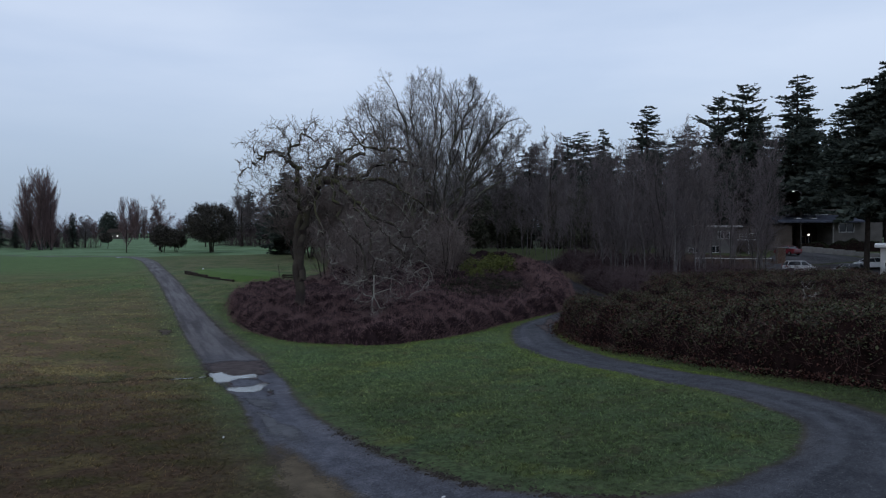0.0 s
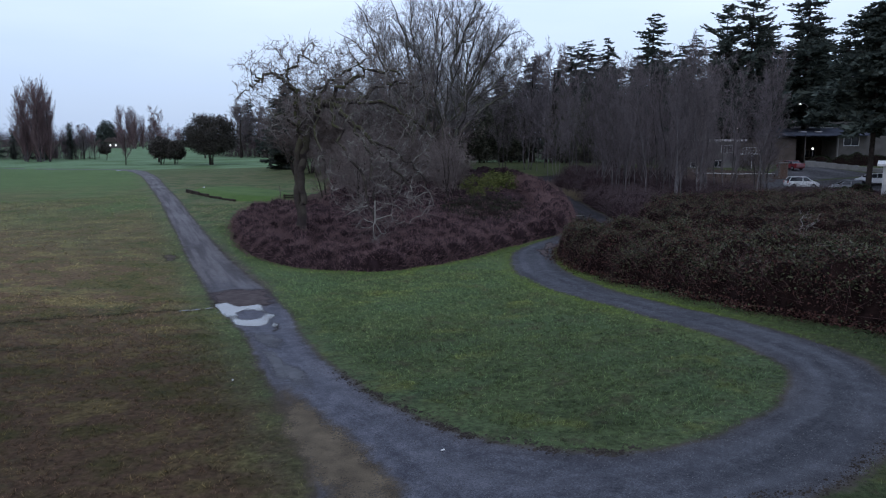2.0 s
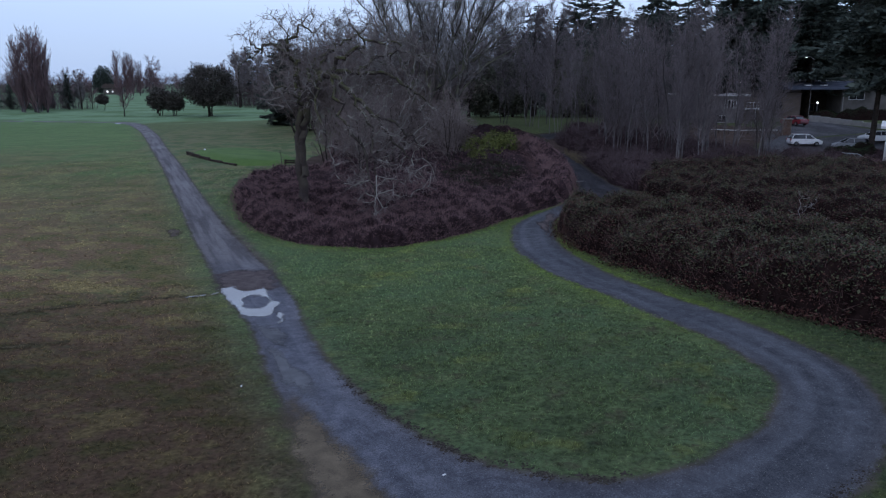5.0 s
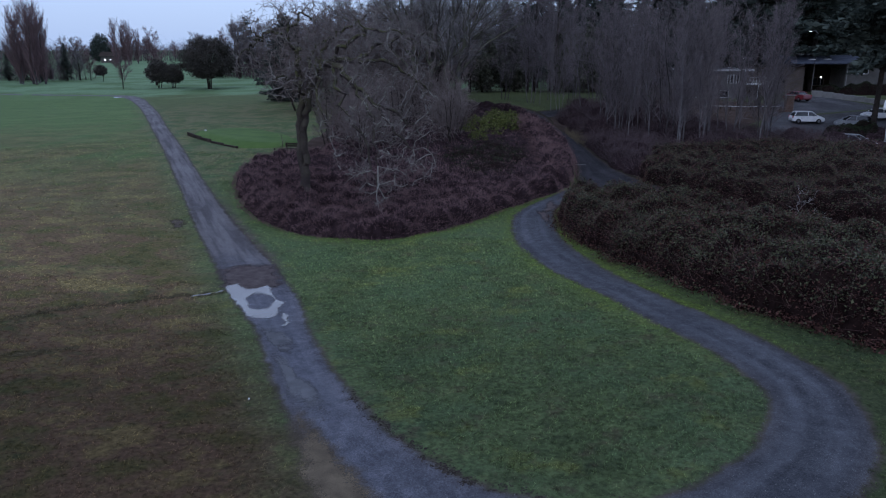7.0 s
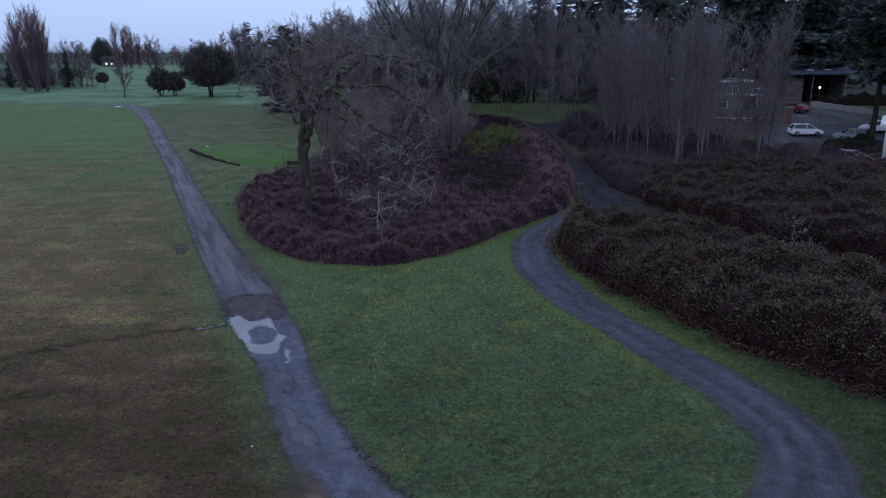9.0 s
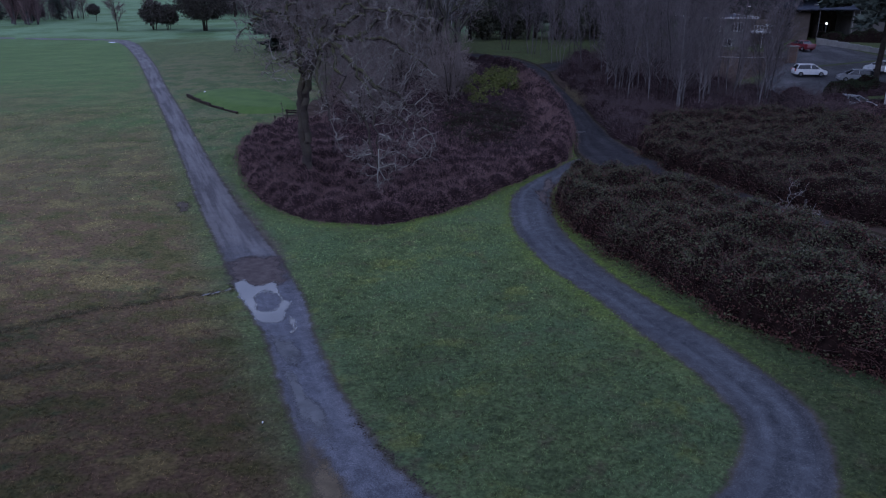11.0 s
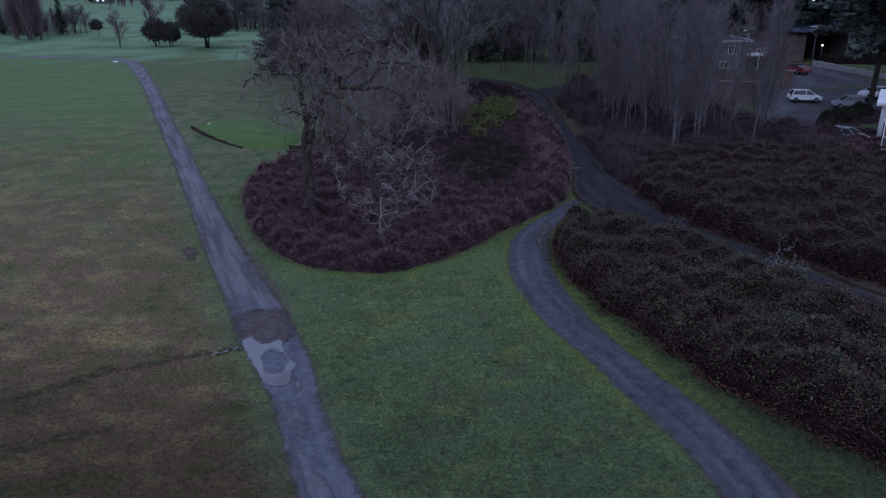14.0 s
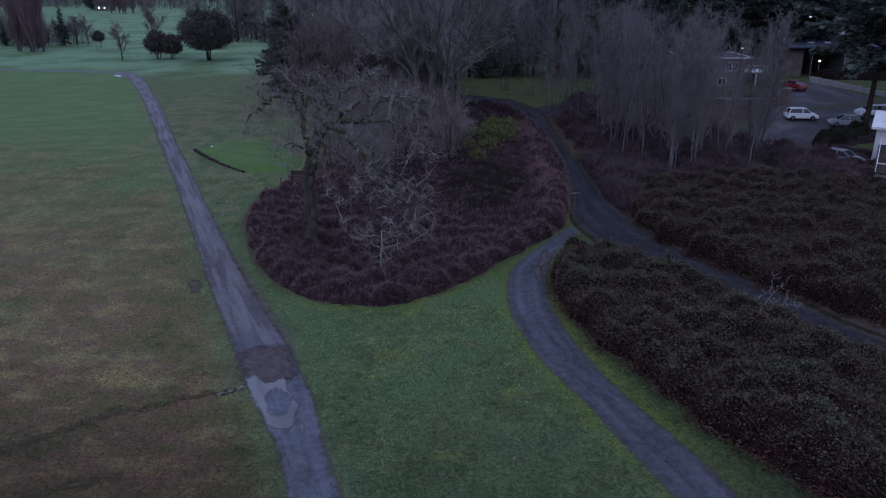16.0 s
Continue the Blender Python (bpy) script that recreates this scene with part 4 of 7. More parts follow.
# the gnarled oak whose limbs hang to the thicket
rng = np.random.default_rng(11)
OAK_LIMBS = [[(-0.20, 0, -0.2), (-0.10, 0, 1.4), (-0.16, 0, 3.0), (-0.22, 0, 5.0), (0.2, 0, 7.1), (0.7, 0, 8.3)],
         [(0.16, -0.1, -0.2), (0.02, -0.1, 1.2), (0.10, -0.12, 2.8), (0.06, -0.1, 4.4), (0.42, -0.15, 6.6), (1.0, -0.25, 8.2)],
         [(1.0, -0.25, 8.2), (1.4, -0.4, 8.9), (2.2, -1.0, 8.6), (3.4, -1.8, 7.7), (4.9, -2.6, 6.4), (6.0, -3.2, 5.0), (7.2, -3.6, 3.6)],
         [(0.7, 0, 8.3), (1.6, 0.2, 8.8), (3.2, 0.4, 8.9), (4.8, 0.6, 8.9), (6.6, 0.6, 8.2), (8.2, 0.4, 6.8)],
         [(2.2, -1.0, 8.6), (2.8, -3.0, 7.1), (2.9, -3.4, 6.4), (3.4, -3.8, 5.6), (4.2, -4.0, 4.8), (4.6, -4.2, 3.2), (5.3, -4.6, 1.0)],
         [(3.4, -1.8, 7.7), (4.6, -3.4, 5.8), (5.0, -4.6, 3.4), (5.0, -5.4, 0.8)],
         [(1.4, -0.4, 8.9), (1.4, -2.0, 8.0), (1.8, -3.6, 6.2), (2.4, -4.2, 4.2)],
         [(4.9, -2.6, 6.4), (6.6, -2.2, 5.6), (7.8, -2.0, 4.2), (8.3, -2.0, 2.6)],
         [(0.2, 0, 7.1), (-0.1, 0, 8.4), (0.0, 0, 9.5), (-0.6, 0, 10.0), (-0.5, 0, 10.9), (-1.1, 0, 12.0)],
         [(-0.6, 0, 10.0), (-1.3, -0.1, 10.5), (-2.1, -0.1, 10.4), (-2.7, 0, 10.7), (-3.6, 0.1, 11.3)],
         [(-2.1, -0.1, 10.4), (-3.0, -0.2, 9.8), (-3.6, -0.2, 9.1), (-4.1, -0.2, 8.2)],
         [(-0.5, 0, 10.9), (0.3, 0.2, 11.6), (1.1, 0.2, 11.2)],
         [(0.7, 0, 8.3), (1.4, 0.8, 9.6), (2.6, 1.4, 10.8), (4.2, 1.6, 11.6)],
         [(1.6, 0.2, 8.8), (2.8, -0.4, 9.8), (4.6, -0.8, 10.6), (6.4, -1.0, 10.6)],
         [(3.2, 0.4, 8.9), (4.6, 1.8, 9.8), (6.4, 2.6, 10.2), (7.8, 2.8, 9.8)],
         [(0.7, 0, 8.3), (0.4, 1.8, 9.2), (0.8, 3.4, 10.0), (1.8, 4.4, 10.4)],
         [(0.4, -0.05, 6.6), (-0.4, -1.8, 7.9), (-0.8, -3.0, 8.0), (-1.0, -3.8, 7.2)]]
chains = [guided(p, 1, 1, 6 + 3 * len(p), rng, 0.05 if i < 2 else 0.11)[0] for i, p in enumerate(OAK_LIMBS)]
cloud = np.vstack([cloud_in(rng, 2600, (2.9, 0.4, 9.5), (6.0, 5.0, 3.4), 0.0, 0.45), cloud_in(rng, 300, (-0.9, 0, 11.2), (2.2, 1.8, 1.8)), cloud_in(rng, 60, (-3.3, 0, 9.9), (1.1, 0.8, 1.8)),
                   cloud_in(rng, 1700, (5.3, -3.4, 4.5), (3.3, 3.0, 3.9)), cloud_in(rng, 260, (6.8, 0.2, 6.6), (2.4, 3.0, 2.4)), cloud_in(rng, 200, (-0.4, -2.6, 7.8), (1.7, 2.2, 1.5)), cloud_in(rng, 160, (2.4, -3.8, 5.4), (1.2, 1.4, 2.0))])
tuft = np.sin(1.5 * cloud[:, 0] + 1.2 * cloud[:, 2]) + np.sin(1.7 * cloud[:, 1] - cloud[:, 0]) + np.sin(1.9 * cloud[:, 2] + 0.8 * cloud[:, 1])
cloud = cloud[(cloud[:, 2] > 0.6) & ((tuft > 0.1) | (cloud[:, 2] > 7.6))]
KNOTTY = [(2, 0.0, 0.9, 1.9, 0.42, 0.0, 4), (2, 0.2, 0.9, 0.6, 0.4, 0.02, 3)]
oak = grown_tree_meshes("oak", rng, cloud, chains, 0.34, 2.4, 0.62, 0.46, 0.017, 1.95, m_oak, m_lichen, m_twig, KNOTTY, 0.040, 0.23)
place_tree("oak_tree", oak, -8.9, 46.0, "gnarled leafless oak with mossy limbs and pale lichened hanging branches")

# the tall oak behind it, several stems fanning out under one dome
rng = np.random.default_rng(12)
FAN = [[(-1.2, 0, -0.3), (-1.4, 0, 5), (-1.5, 0, 10), (-1.9, 0, 15.3), (-3.3, 0, 19.5), (-5.0, 0, 22.0)], [(0.2, 0.6, -0.3), (0.4, 0.6, 6), (0.8, 0.5, 12), (1.5, 0.4, 17.4), (1.8, 0.2, 22.6)],
       [(1.5, -0.4, -0.3), (2.2, -0.4, 6), (3.0, -0.4, 12), (3.8, -0.4, 17.4), (3.6, -0.6, 21.8)], [(3.4, 0.2, -0.3), (3.8, 0.2, 5.5), (4.6, 0.2, 11.5), (6.0, 0.2, 17.2), (8.0, 0.2, 20.2)],
       [(4.0, 0.2, 7), (5.6, -0.6, 11.5), (8.0, -1.4, 15), (10.5, -2.0, 16.8), (12.0, -2.2, 16.2)], [(-1.4, 0, 5), (-2.6, -0.6, 10), (-4.6, -1.2, 15), (-6.8, -1.6, 18.8), (-7.8, -2, 20.2)],
       [(-1.4, 0, 7), (-4.0, 0.8, 11), (-7.0, 1.6, 15), (-10.4, 2.0, 17.4)], [(-1.4, 0, 5), (-4.5, -1.5, 8.5), (-8.5, -2.4, 11), (-11.2, -3.0, 12.8)],
       [(0.4, 0.6, 6), (0.0, 3.4, 11), (-0.4, 6.4, 16), (-0.8, 8.0, 19.4)], [(1.0, 0.0, 6), (1.4, -3.4, 11), (2.0, -6.4, 15.4), (2.4, -8.0, 18.4)],
       [(2.2, -0.4, 6), (5.0, 3.6, 11), (7.4, 6.0, 15), (8.6, 7.0, 17.4)], [(-1.3, 0, 7), (-4.0, -4.0, 12), (-5.6, -6.4, 16), (-6.4, -7.0, 18.0)],
       [(0.5, 0.6, 9), (-0.8, 0.8, 14), (-1.6, 1.4, 18.6), (-1.4, 1.8, 22.6)], [(4.4, 0.2, 10), (6.4, 1.0, 13.5), (9.0, 2.0, 16.6), (10.4, 2.6, 18.0)],
       [(4.2, 0.2, 8), (7.2, 0.4, 10.6), (10.0, 0.8, 12.6), (12.0, 1.2, 13.4)], [(3.4, -0.4, 14), (4.8, -1.6, 17.2), (5.8, -2.2, 20.0), (6.2, -2.4, 21.6)]]
limbs = [guided(p, 0.30 if p[0][2] < 0 else 0.16, 0.022, 16, rng, 0.12) for p in FAN]


def in_dome(p):
    th, up = np.arctan2(p[:, 1], p[:, 0]), (p[:, 2] - 12.2) / 11.6
    rim = np.linalg.norm((p - [0.4, 0, 12.2]) / [12.3, 10.5, 11.6], axis=1)
    return (rim < 0.97 + 0.05 * np.sin(3 * th + 4 * up) + 0.04 * np.sin(7 * th + 9 * up)) & (p[:, 2] > 3.0)


m_darktwig = plain("dark_twigs", (0.078, 0.070, 0.070), (0.310, 0.290, 0.284), 0.6, 0.95, bump=0, isle=0.3, fine=3.0)
SPREAD = [(15, 0.20, 0.78, 0.33, 0.10, 0.09, 7), (9, 0.15, 0.72, 0.46, 0.13, 0.08, 5), (6, 0.12, 0.75, 0.52, 0.16, 0.07, 4), (2, 0.12, 0.75, 0.75, 0.2, 0.06, 2)]
big = bare_tree_meshes("big_oak", rng, limbs, SPREAD, m_greyoak, m_darktwig, 2, 0.0135, keep=in_dome)
SWEEP = [guided([(3.6, 0.2, 5.0), (4.4, -0.3, 6.0), (5.8, -0.7, 7.6), (7.8, -0.9, 9.2), (11.0, -1.0, 10.8)], 0.17, 0.04, 16, rng, 0.05)]
sweep_twigs = [b for b in (as_boughs(SWEEP),)]
for lv in [(9, 0.4, 0.7, 0.22, 0.2, 0.05, 5), (5, 0.2, 0.7, 0.5, 0.2, 0.04, 4), (3, 0.2, 0.7, 0.6, 0.2, 0.03, 3)]:
    sweep_twigs.append(sprout(rng, sweep_twigs[-1], *lv, 0.012))
sweep = smooth(mesh_np("low_limb", *joined([tubes_of(b, 7 if i == 0 else 3) for i, b in enumerate(sweep_twigs)]), m_greyoak))
tall_oak = place_tree("oak_tree", big, -2.0, 86.0, "tall many-stemmed leafless oak with a broad domed crown")
part("low_limb", sweep, tall_oak, "bare sweeping low limb")

# the grove of alders
ALDER = [(24, 0.20, 0.55, 0.20, 0.09, 0.07, 6), (6, 0.12, 0.52, 0.5, 0.12, 0.07, 4), (4, 0.15, 0.55, 0.6, 0.15, 0.05, 3), (2, 0.2, 0.5, 0.75, 0.15, 0.05, 2)]
alders = []
for i in range(6):
    r = np.random.default_rng(30 + i)
    st = [guided([(0, 0, -0.2), (0.3, 0.1, 5), (0.9 * (i % 3) - 0.5, -0.1, 10), (1.1 * (i % 3) - 0.4, 0.2, 14.5)], 0.075, 0.02, 12, r, 0.05)]
    if i % 3 == 0:
        st += [guided([(0.5, 0.3, -0.2), (1.0, 0.2, 4), (2.3, 0.0, 12)], 0.065, 0.02, 12, r, 0.05), guided([(-0.4, 0.1, -0.2), (-0.9, 0.4, 5), (-2.0, 0.7, 13)], 0.07, 0.02, 12, r, 0.05)]
    alders.append(bare_tree_meshes("alder", r, st, ALDER, m_birch, m_redtwig, 1, 0.0095))
rng = np.random.default_rng(40)
ALDER_SPOTS = [(20.8, 65.5), (21.6, 66.4), (29.1, 67.9), (30.2, 69.0), (31.0, 71.3), (17.6, 70.2), (17.0, 74.0), (30.7, 85.6), (17.5, 80.9),
               (25.0, 69.5), (23.2, 72.0), (26.5, 74.5), (20.0, 75.5), (22.5, 79.0), (28.3, 76.0), (25.6, 82.0), (34.0, 78.0), (19.0, 86.0),
               (27.0, 88.5), (22.0, 91.0), (16.4, 89.0), (31.0, 94.0), (25.0, 97.0), (19.2, 69.0), (23.6, 66.8), (27.2, 70.8), (24.4, 76.4), (18.6, 78.0), (20.6, 83.0), (28.8, 82.6), (24.0, 87.0), (32.8, 74.6), (35.5, 81.5), (21.2, 70.8), (26.0, 66.4), (29.6, 73.4), (18.2, 83.6), (33.2, 84.0), (22.8, 95.0)]
for i, (x, y) in enumerate(ALDER_SPOTS):
    place_tree("alder_tree", alders[i % 6], x, y, "slender leafless alder with purple-brown twigs", scale=rng.uniform(0.82, 0.98), turn=rng.uniform(0, 6.28), group="alder grove")
for i, (x, y) in enumerate(((12, 104), (15, 108), (18.4, 106), (22, 110), (26, 108), (20, 114), (8.6, 107), (30, 112))):
    place_tree("alder_tree", alders[i % 6], x, y, "slender leafless alder behind the footpath", scale=rng.uniform(0.9, 1.05), turn=i, group="alders behind the footpath")
for x, y, s in ((14.0, 97.6, 0.62), (15.3, 98.4, 0.66), (16.9, 101.6, 0.7), (13.2, 103.0, 0.6)):
    place_tree("alder_tree", alders[int(x) % 6], x, y, "young pale alder on the lawn by the footpath", scale=s, turn=x, group="young alders")

# dark conifers behind
firs = [fir_meshes("fir", np.random.default_rng(50 + i), 28, (6.6, 7.2, 6.4, 5.2)[i], (0.18, 0.22, 0.12, 0.06)[i], (0.18, 0.08, 0.24, 0.30)[i], (0.12, 0.26, 0.16, 0.03)[i], (0.16, 0.24, 0.14, 0.12)[i], 15) for i in range(4)]
for x, y, h, k in ((18.4, 150, 21.3, 2), (25.9, 150, 23.3, 1), (29.4, 152, 24.6, 0), (32.8, 149, 24.6, 2), (39.3, 140, 27.6, 0), (51.5, 136, 28.5, 1), (55.2, 134, 30.4, 1),
                   (48.0, 142, 24.0, 2), (59.5, 138, 25.0, 0), (63.2, 130, 31.2, 0), (67.0, 136, 26.0, 2), 
                   (71.0, 142, 28.0, 0), (78.0, 144, 27.0, 1), (84.0, 140, 29.0, 2), (90.0, 150, 27.0, 0), (74.5, 152, 26.0, 2), (97, 146, 28.0, 1), (64.0, 150, 27.0, 2), (57.0, 152, 25.0, 0), (50.0, 156, 24.0, 2), (44.0, 150, 22.0, 2), (36.0, 158, 21.0, 1), (12.0, 158, 18.5, 2)):
    place_tree("fir_tree", firs[k], x, y, "tall dark conifer against the sky", scale=h / 28, turn=h * 7, group="row of conifers")
near_fir = fir_meshes("near_fir", np.random.default_rng(58), 27, 7.2, 0.33, 0.36, 0.14, 0.22, 24)
for x, y, h, w in ((53.1, 91.3, 25.0, 0.0), (55.0, 90.0, 27.0, 2.0), (58.4, 93.0, 26.5, 4.0), (62.0, 99, 25.5, 1.0), (66.5, 96, 27, 3.0)):
    place_tree("fir_tree", near_fir, x, y, "tall dark fir with sweeping boughs beside the drive", scale=h / 27, turn=w, group="firs beside the drive")
rng = np.random.default_rng(59)
for i in range(30):
    x = 14 + 3.4 * i + rng.uniform(-1.5, 1.5)
    place_tree("fir_tree", firs[3 if i % 3 else 0], x, 168 - 0.25 * i + rng.uniform(-7, 7), "dark conifer in the wood behind the houses", scale=(19.5 + 0.075 * (x - 14)) / 28 * rng.uniform(0.92, 1.08), turn=i, group="conifer wood")
spruce = fir_meshes("spruce", np.random.default_rng(60), 28, 8.6, 0.02, 0.16, 0.0, 0.16, 24, 1.9)
place_tree("fir_tree", spruce, -23.3, 110, "dark young fir at the edge of the lawn", scale=0.45)


def leafy_meshes(name, rng, h, width, trunks, n, material, low=0.3, size=0.22):
    """A dense evergreen: short stems under a rounded, uneven crown of many leaf sprays."""
    stem = []
    for i in range(trunks):
        a = 2 * math.pi * i / max(trunks, 1)
        stem.append(guided([(0.35 * math.cos(a), 0.35 * math.sin(a), -0.2), (0.6 * math.cos(a), 0.6 * math.sin(a), h * 0.25), (width * 0.35 * math.cos(a), width * 0.35 * math.sin(a), h * 0.6)], 0.2 * h / 11, 0.07, 8, rng, 0.05))
    c = np.array([0, 0, h * (low + 0.36 * (1 - low))])
    half = np.array([width, width, h * 0.64 * (1 - low)])
    hubs = rng.normal(size=(170, 3))
    hubs /= np.linalg.norm(hubs, axis=1)[:, None]
    hubs[:, 2] = np.where(hubs[:, 2] < 0, hubs[:, 2] * 0.56, hubs[:, 2])
    hubs = c + hubs * half * rng.uniform(0.68, 0.95, (170, 1))
    p = hubs[rng.integers(0, 170, n)] + rng.normal(size=(n, 3)) * half * 0.10
    p = p[p[:, 2] > h * low * 0.85]
    return smooth(mesh_np(name + "_trunk", *tubes(stem, 6), m_firbark)), mesh_np(name + "_crown", *leaves(rng, p, rng.uniform(0.5, 1.2, len(p)) * size, 0.8), material)


# ---- the far side of the course ----
rng = np.random.default_rng(70)
m_evergreen = plain("dark_evergreen", (0.030, 0.028, 0.026), (0.092, 0.082, 0.070), 0.5, 0.9, bump=0, isle=0.5)
round_tree = leafy_meshes("round_tree", rng, 11.6, 6.0, 3, 34000, m_evergreen, 0.24, 0.2)
place_tree("evergreen_tree", round_tree, -53.2, 169, "broad round-headed dark evergreen on the fairway")
low_tree = leafy_meshes("low_tree", rng, 6.6, 2.8, 3, 6000, m_evergreen, 0.24, 0.24)
place_tree("evergreen_tree", low_tree, -66.0, 173, "low spreading dark evergreen on the fairway")
place_tree("evergreen_tree", low_tree, -62.6, 172.5, "low spreading dark evergreen on the fairway", scale=0.86, turn=2.0)
place_tree("evergreen_tree", leafy_meshes("ball_tree", rng, 4.6, 1.7, 1, 3000, m_evergreen, 0.4, 0.2), -92.6, 202, "small ball-headed evergreen on a bare stem")
place_tree("evergreen_bush", leafy_meshes("dark_bush", rng, 3.2, 1.2, 1, 2000, m_evergreen, 0.1, 0.2), -117, 222, "small dark upright evergreen bush", "bush")
far_conifer = leafy_meshes("far_conifer", rng, 18, 7, 2, 9000, m_needle, 0.04, 0.5)
place_tree("evergreen_tree", far_conifer, -222, 490, "dark broad conifer far across the course")

POP = [(60, 0.04, 0.42, 0.36, 0.03, 0.05, 6), (7, 0.1, 0.32, 0.45, 0.06, 0.10, 4), (4, 0.15, 0.35, 0.6, 0.1, 0.08, 2)]
poplars = [bare_tree_meshes("poplar", np.random.default_rng(80 + i), [guided([(0, 0, -0.3), (0.2, 0, 8), (0, 0.1, 19)], 0.35, 0.04, 12)], POP, m_birch, m_rust, 1, 0.026) for i in range(2)]
for i, (x, y, s) in enumerate(((-109.5, 193, 0.84), (-107.2, 190, 0.76), (-105.0, 191, 0.92), (-103.2, 189, 0.84), (-101.4, 190, 0.72), (-106.2, 196, 0.9), (-104.0, 195, 0.8))):
    place_tree("poplar_tree", poplars[i % 2], x, y, "tall bare upright poplar with reddish twigs", scale=s, turn=i * 1.3, group="poplar clump")
for i, (x, y, s) in enumerate(((-187, 430, 1.1), (-184, 434, 1.0), (-181, 432, 1.05), (-178, 428, 0.9), (-175, 431, 0.85))):
    place_tree("poplar_tree", poplars[i % 2], x, y, "tall bare poplar far across the course", scale=s, turn=i * 2.1, group="far poplars")

FIELD = [(14, 0.2, 0.6, 0.42, 0.06, 0.03, 6), (8, 0.15, 0.55, 0.5, 0.09, 0.03, 4), (6, 0.12, 0.55, 0.6, 0.1, 0.03, 3), (3, 0.15, 0.55, 0.75, 0.1, 0.03, 2)]
field = [bare_tree_meshes("field_tree", np.random.default_rng(90 + i), [guided([(0, 0, -0.3), (0.1, 0, 4), (-0.1, 0.2, 9.5)], 0.20, 0.05, 10)], FIELD, m_firbark, (m_rust, m_redtwig, m_redtwig)[i], 1, 0.018) for i in range(3)]
place_tree("bare_tree", field[0], -73.5, 170.6, "small bare russet tree on the fairway", scale=0.72)
place_tree("bare_tree", field[0], -71.0, 184, "bare russet tree on the fairway", scale=1.12, turn=1.0)
place_tree("bare_tree", field[1], -102.6, 211, "thin bare young tree on the fairway", scale=0.7, turn=2.0)
for i in range(7):
    place_tree("bare_tree", field[i % 2], -131 + 5.2 * i + rng.uniform(-1, 1), 232 - 3 * i + rng.uniform(-5, 5), "bare russet tree in a belt beside the poplars", scale=rng.uniform(0.5, 0.85), turn=i, group="tree belt")
for i in range(7):
    place_tree("fir_tree", firs[3], -129 + 4 * i, 205 + rng.uniform(-4, 4), "dark conifer below the poplars", scale=rng.uniform(0.28, 0.40), turn=i, group="dark belt")
for i in range(26):
    x = -330 + 12.5 * i + rng.uniform(-5, 5)
    place_tree("bare_tree", field[i % 3], x, 560 - 0.35 * (i * 11) + rng.uniform(-25, 25), "bare tree on the far edge of the course", scale=rng.uniform(1.0, 1.8), turn=i, group="far tree line")
for i in range(8, 44):
    x, y = -95 + 3.2 * i + rng.uniform(-2, 2), 235 - 0.8 * i + rng.uniform(-14, 22)
    place_tree("bare_tree", field[1 + i % 2], x, y, "bare grey-brown tree in the wood behind the lawn", scale=rng.uniform(1.3, 1.55) + (0.25 if x > -38 else 0.0 if x > -68 else -0.25), turn=i, group="bare wood")
for x, y, h in ((-64, 245, 19), (-55, 250, 14), (-48, 252, 13), (-15, 205, 14), (2, 190, 13)):
    place_tree("fir_tree", firs[3 if h < 15 else 0], x, y, "dark conifer standing in the bare wood", scale=h / 28, turn=h, group="wood conifers")

# evergreens and undergrowth round the footpath
m_holly = plain("holly_leaves", (0.036, 0.038, 0.028), (0.110, 0.112, 0.080), 0.5, 0.7, bump=0, isle=0.5)
holly = leafy_meshes("holly", rng, 11, 3.6, 2, 12000, m_holly, 0.05, 0.24)
for i, (x, y, s) in enumerate(((6.5, 122, 0.95), (11.5, 124, 0.95), (20.5, 124, 1.0), (25.0, 126, 1.0), (31, 127, 0.9))):
    place_tree("evergreen_tree", holly, x, y, "dense dark holly behind the footpath", scale=s, turn=i * 1.7, group="hollies")
for i in range(12):
    x, y = -6 + 3.4 * i + rng.uniform(-1, 1), 122 + rng.uniform(-4, 10)
    place_tree("bare_tree", field[1 + i % 2], x, y, "bare grey-brown tree behind the tall oak", scale=rng.uniform(0.7, 1.1), turn=i, group="bare trees by the footpath")

# brown saplings and small trees that fill the thicket round the oaks
THICKET = [(9, 0.15, 0.75, 0.50, 0.10, 0.02, 5), (7, 0.12, 0.65, 0.55, 0.13, 0.02, 4), (5, 0.12, 0.65, 0.6, 0.15, 0.02, 3), (2, 0.15, 0.6, 0.7, 0.15, 0.02, 2)]
m_brownhaze = plain("brown_thicket_twigs", (0.064, 0.051, 0.047), (0.205, 0.168, 0.154), 0.7, 0.95, bump=0, isle=0.35, thing=0.2)
bushy = [bare_tree_meshes("thicket_tree", np.random.default_rng(95 + i), [guided([(0, 0, -0.2), (0.2, 0.1, 2.5), (-0.2 + 0.4 * i, 0.2, 5.5)], 0.09, 0.03, 8, rng, 0.05),
                          guided([(0.2, 0.2, -0.2), (0.9, 0.5, 2.2), (1.7, 0.9, 4.8)], 0.08, 0.03, 8, rng, 0.05), guided([(-0.2, 0, -0.2), (-1.0, -0.3, 2.2), (-1.9, -0.6, 4.4)], 0.08, 0.03, 8, rng, 0.05)], THICKET, m_firbark, m_brownhaze, 1, 0.012) for i in range(2)]
spot = np.random.default_rng(97)
for i in range(30):
    x, y = spot.uniform(-10.5, 6.5), spot.uniform(57, 88)
    if x < 1.0:
        place_tree("bare_shrub", bushy[i % 2], x, y, "many-stemmed leafless brown shrub among the oaks", "shrub", scale=spot.uniform(0.55, 1.0), turn=spot.uniform(0, 6.28), group="thicket shrubs")
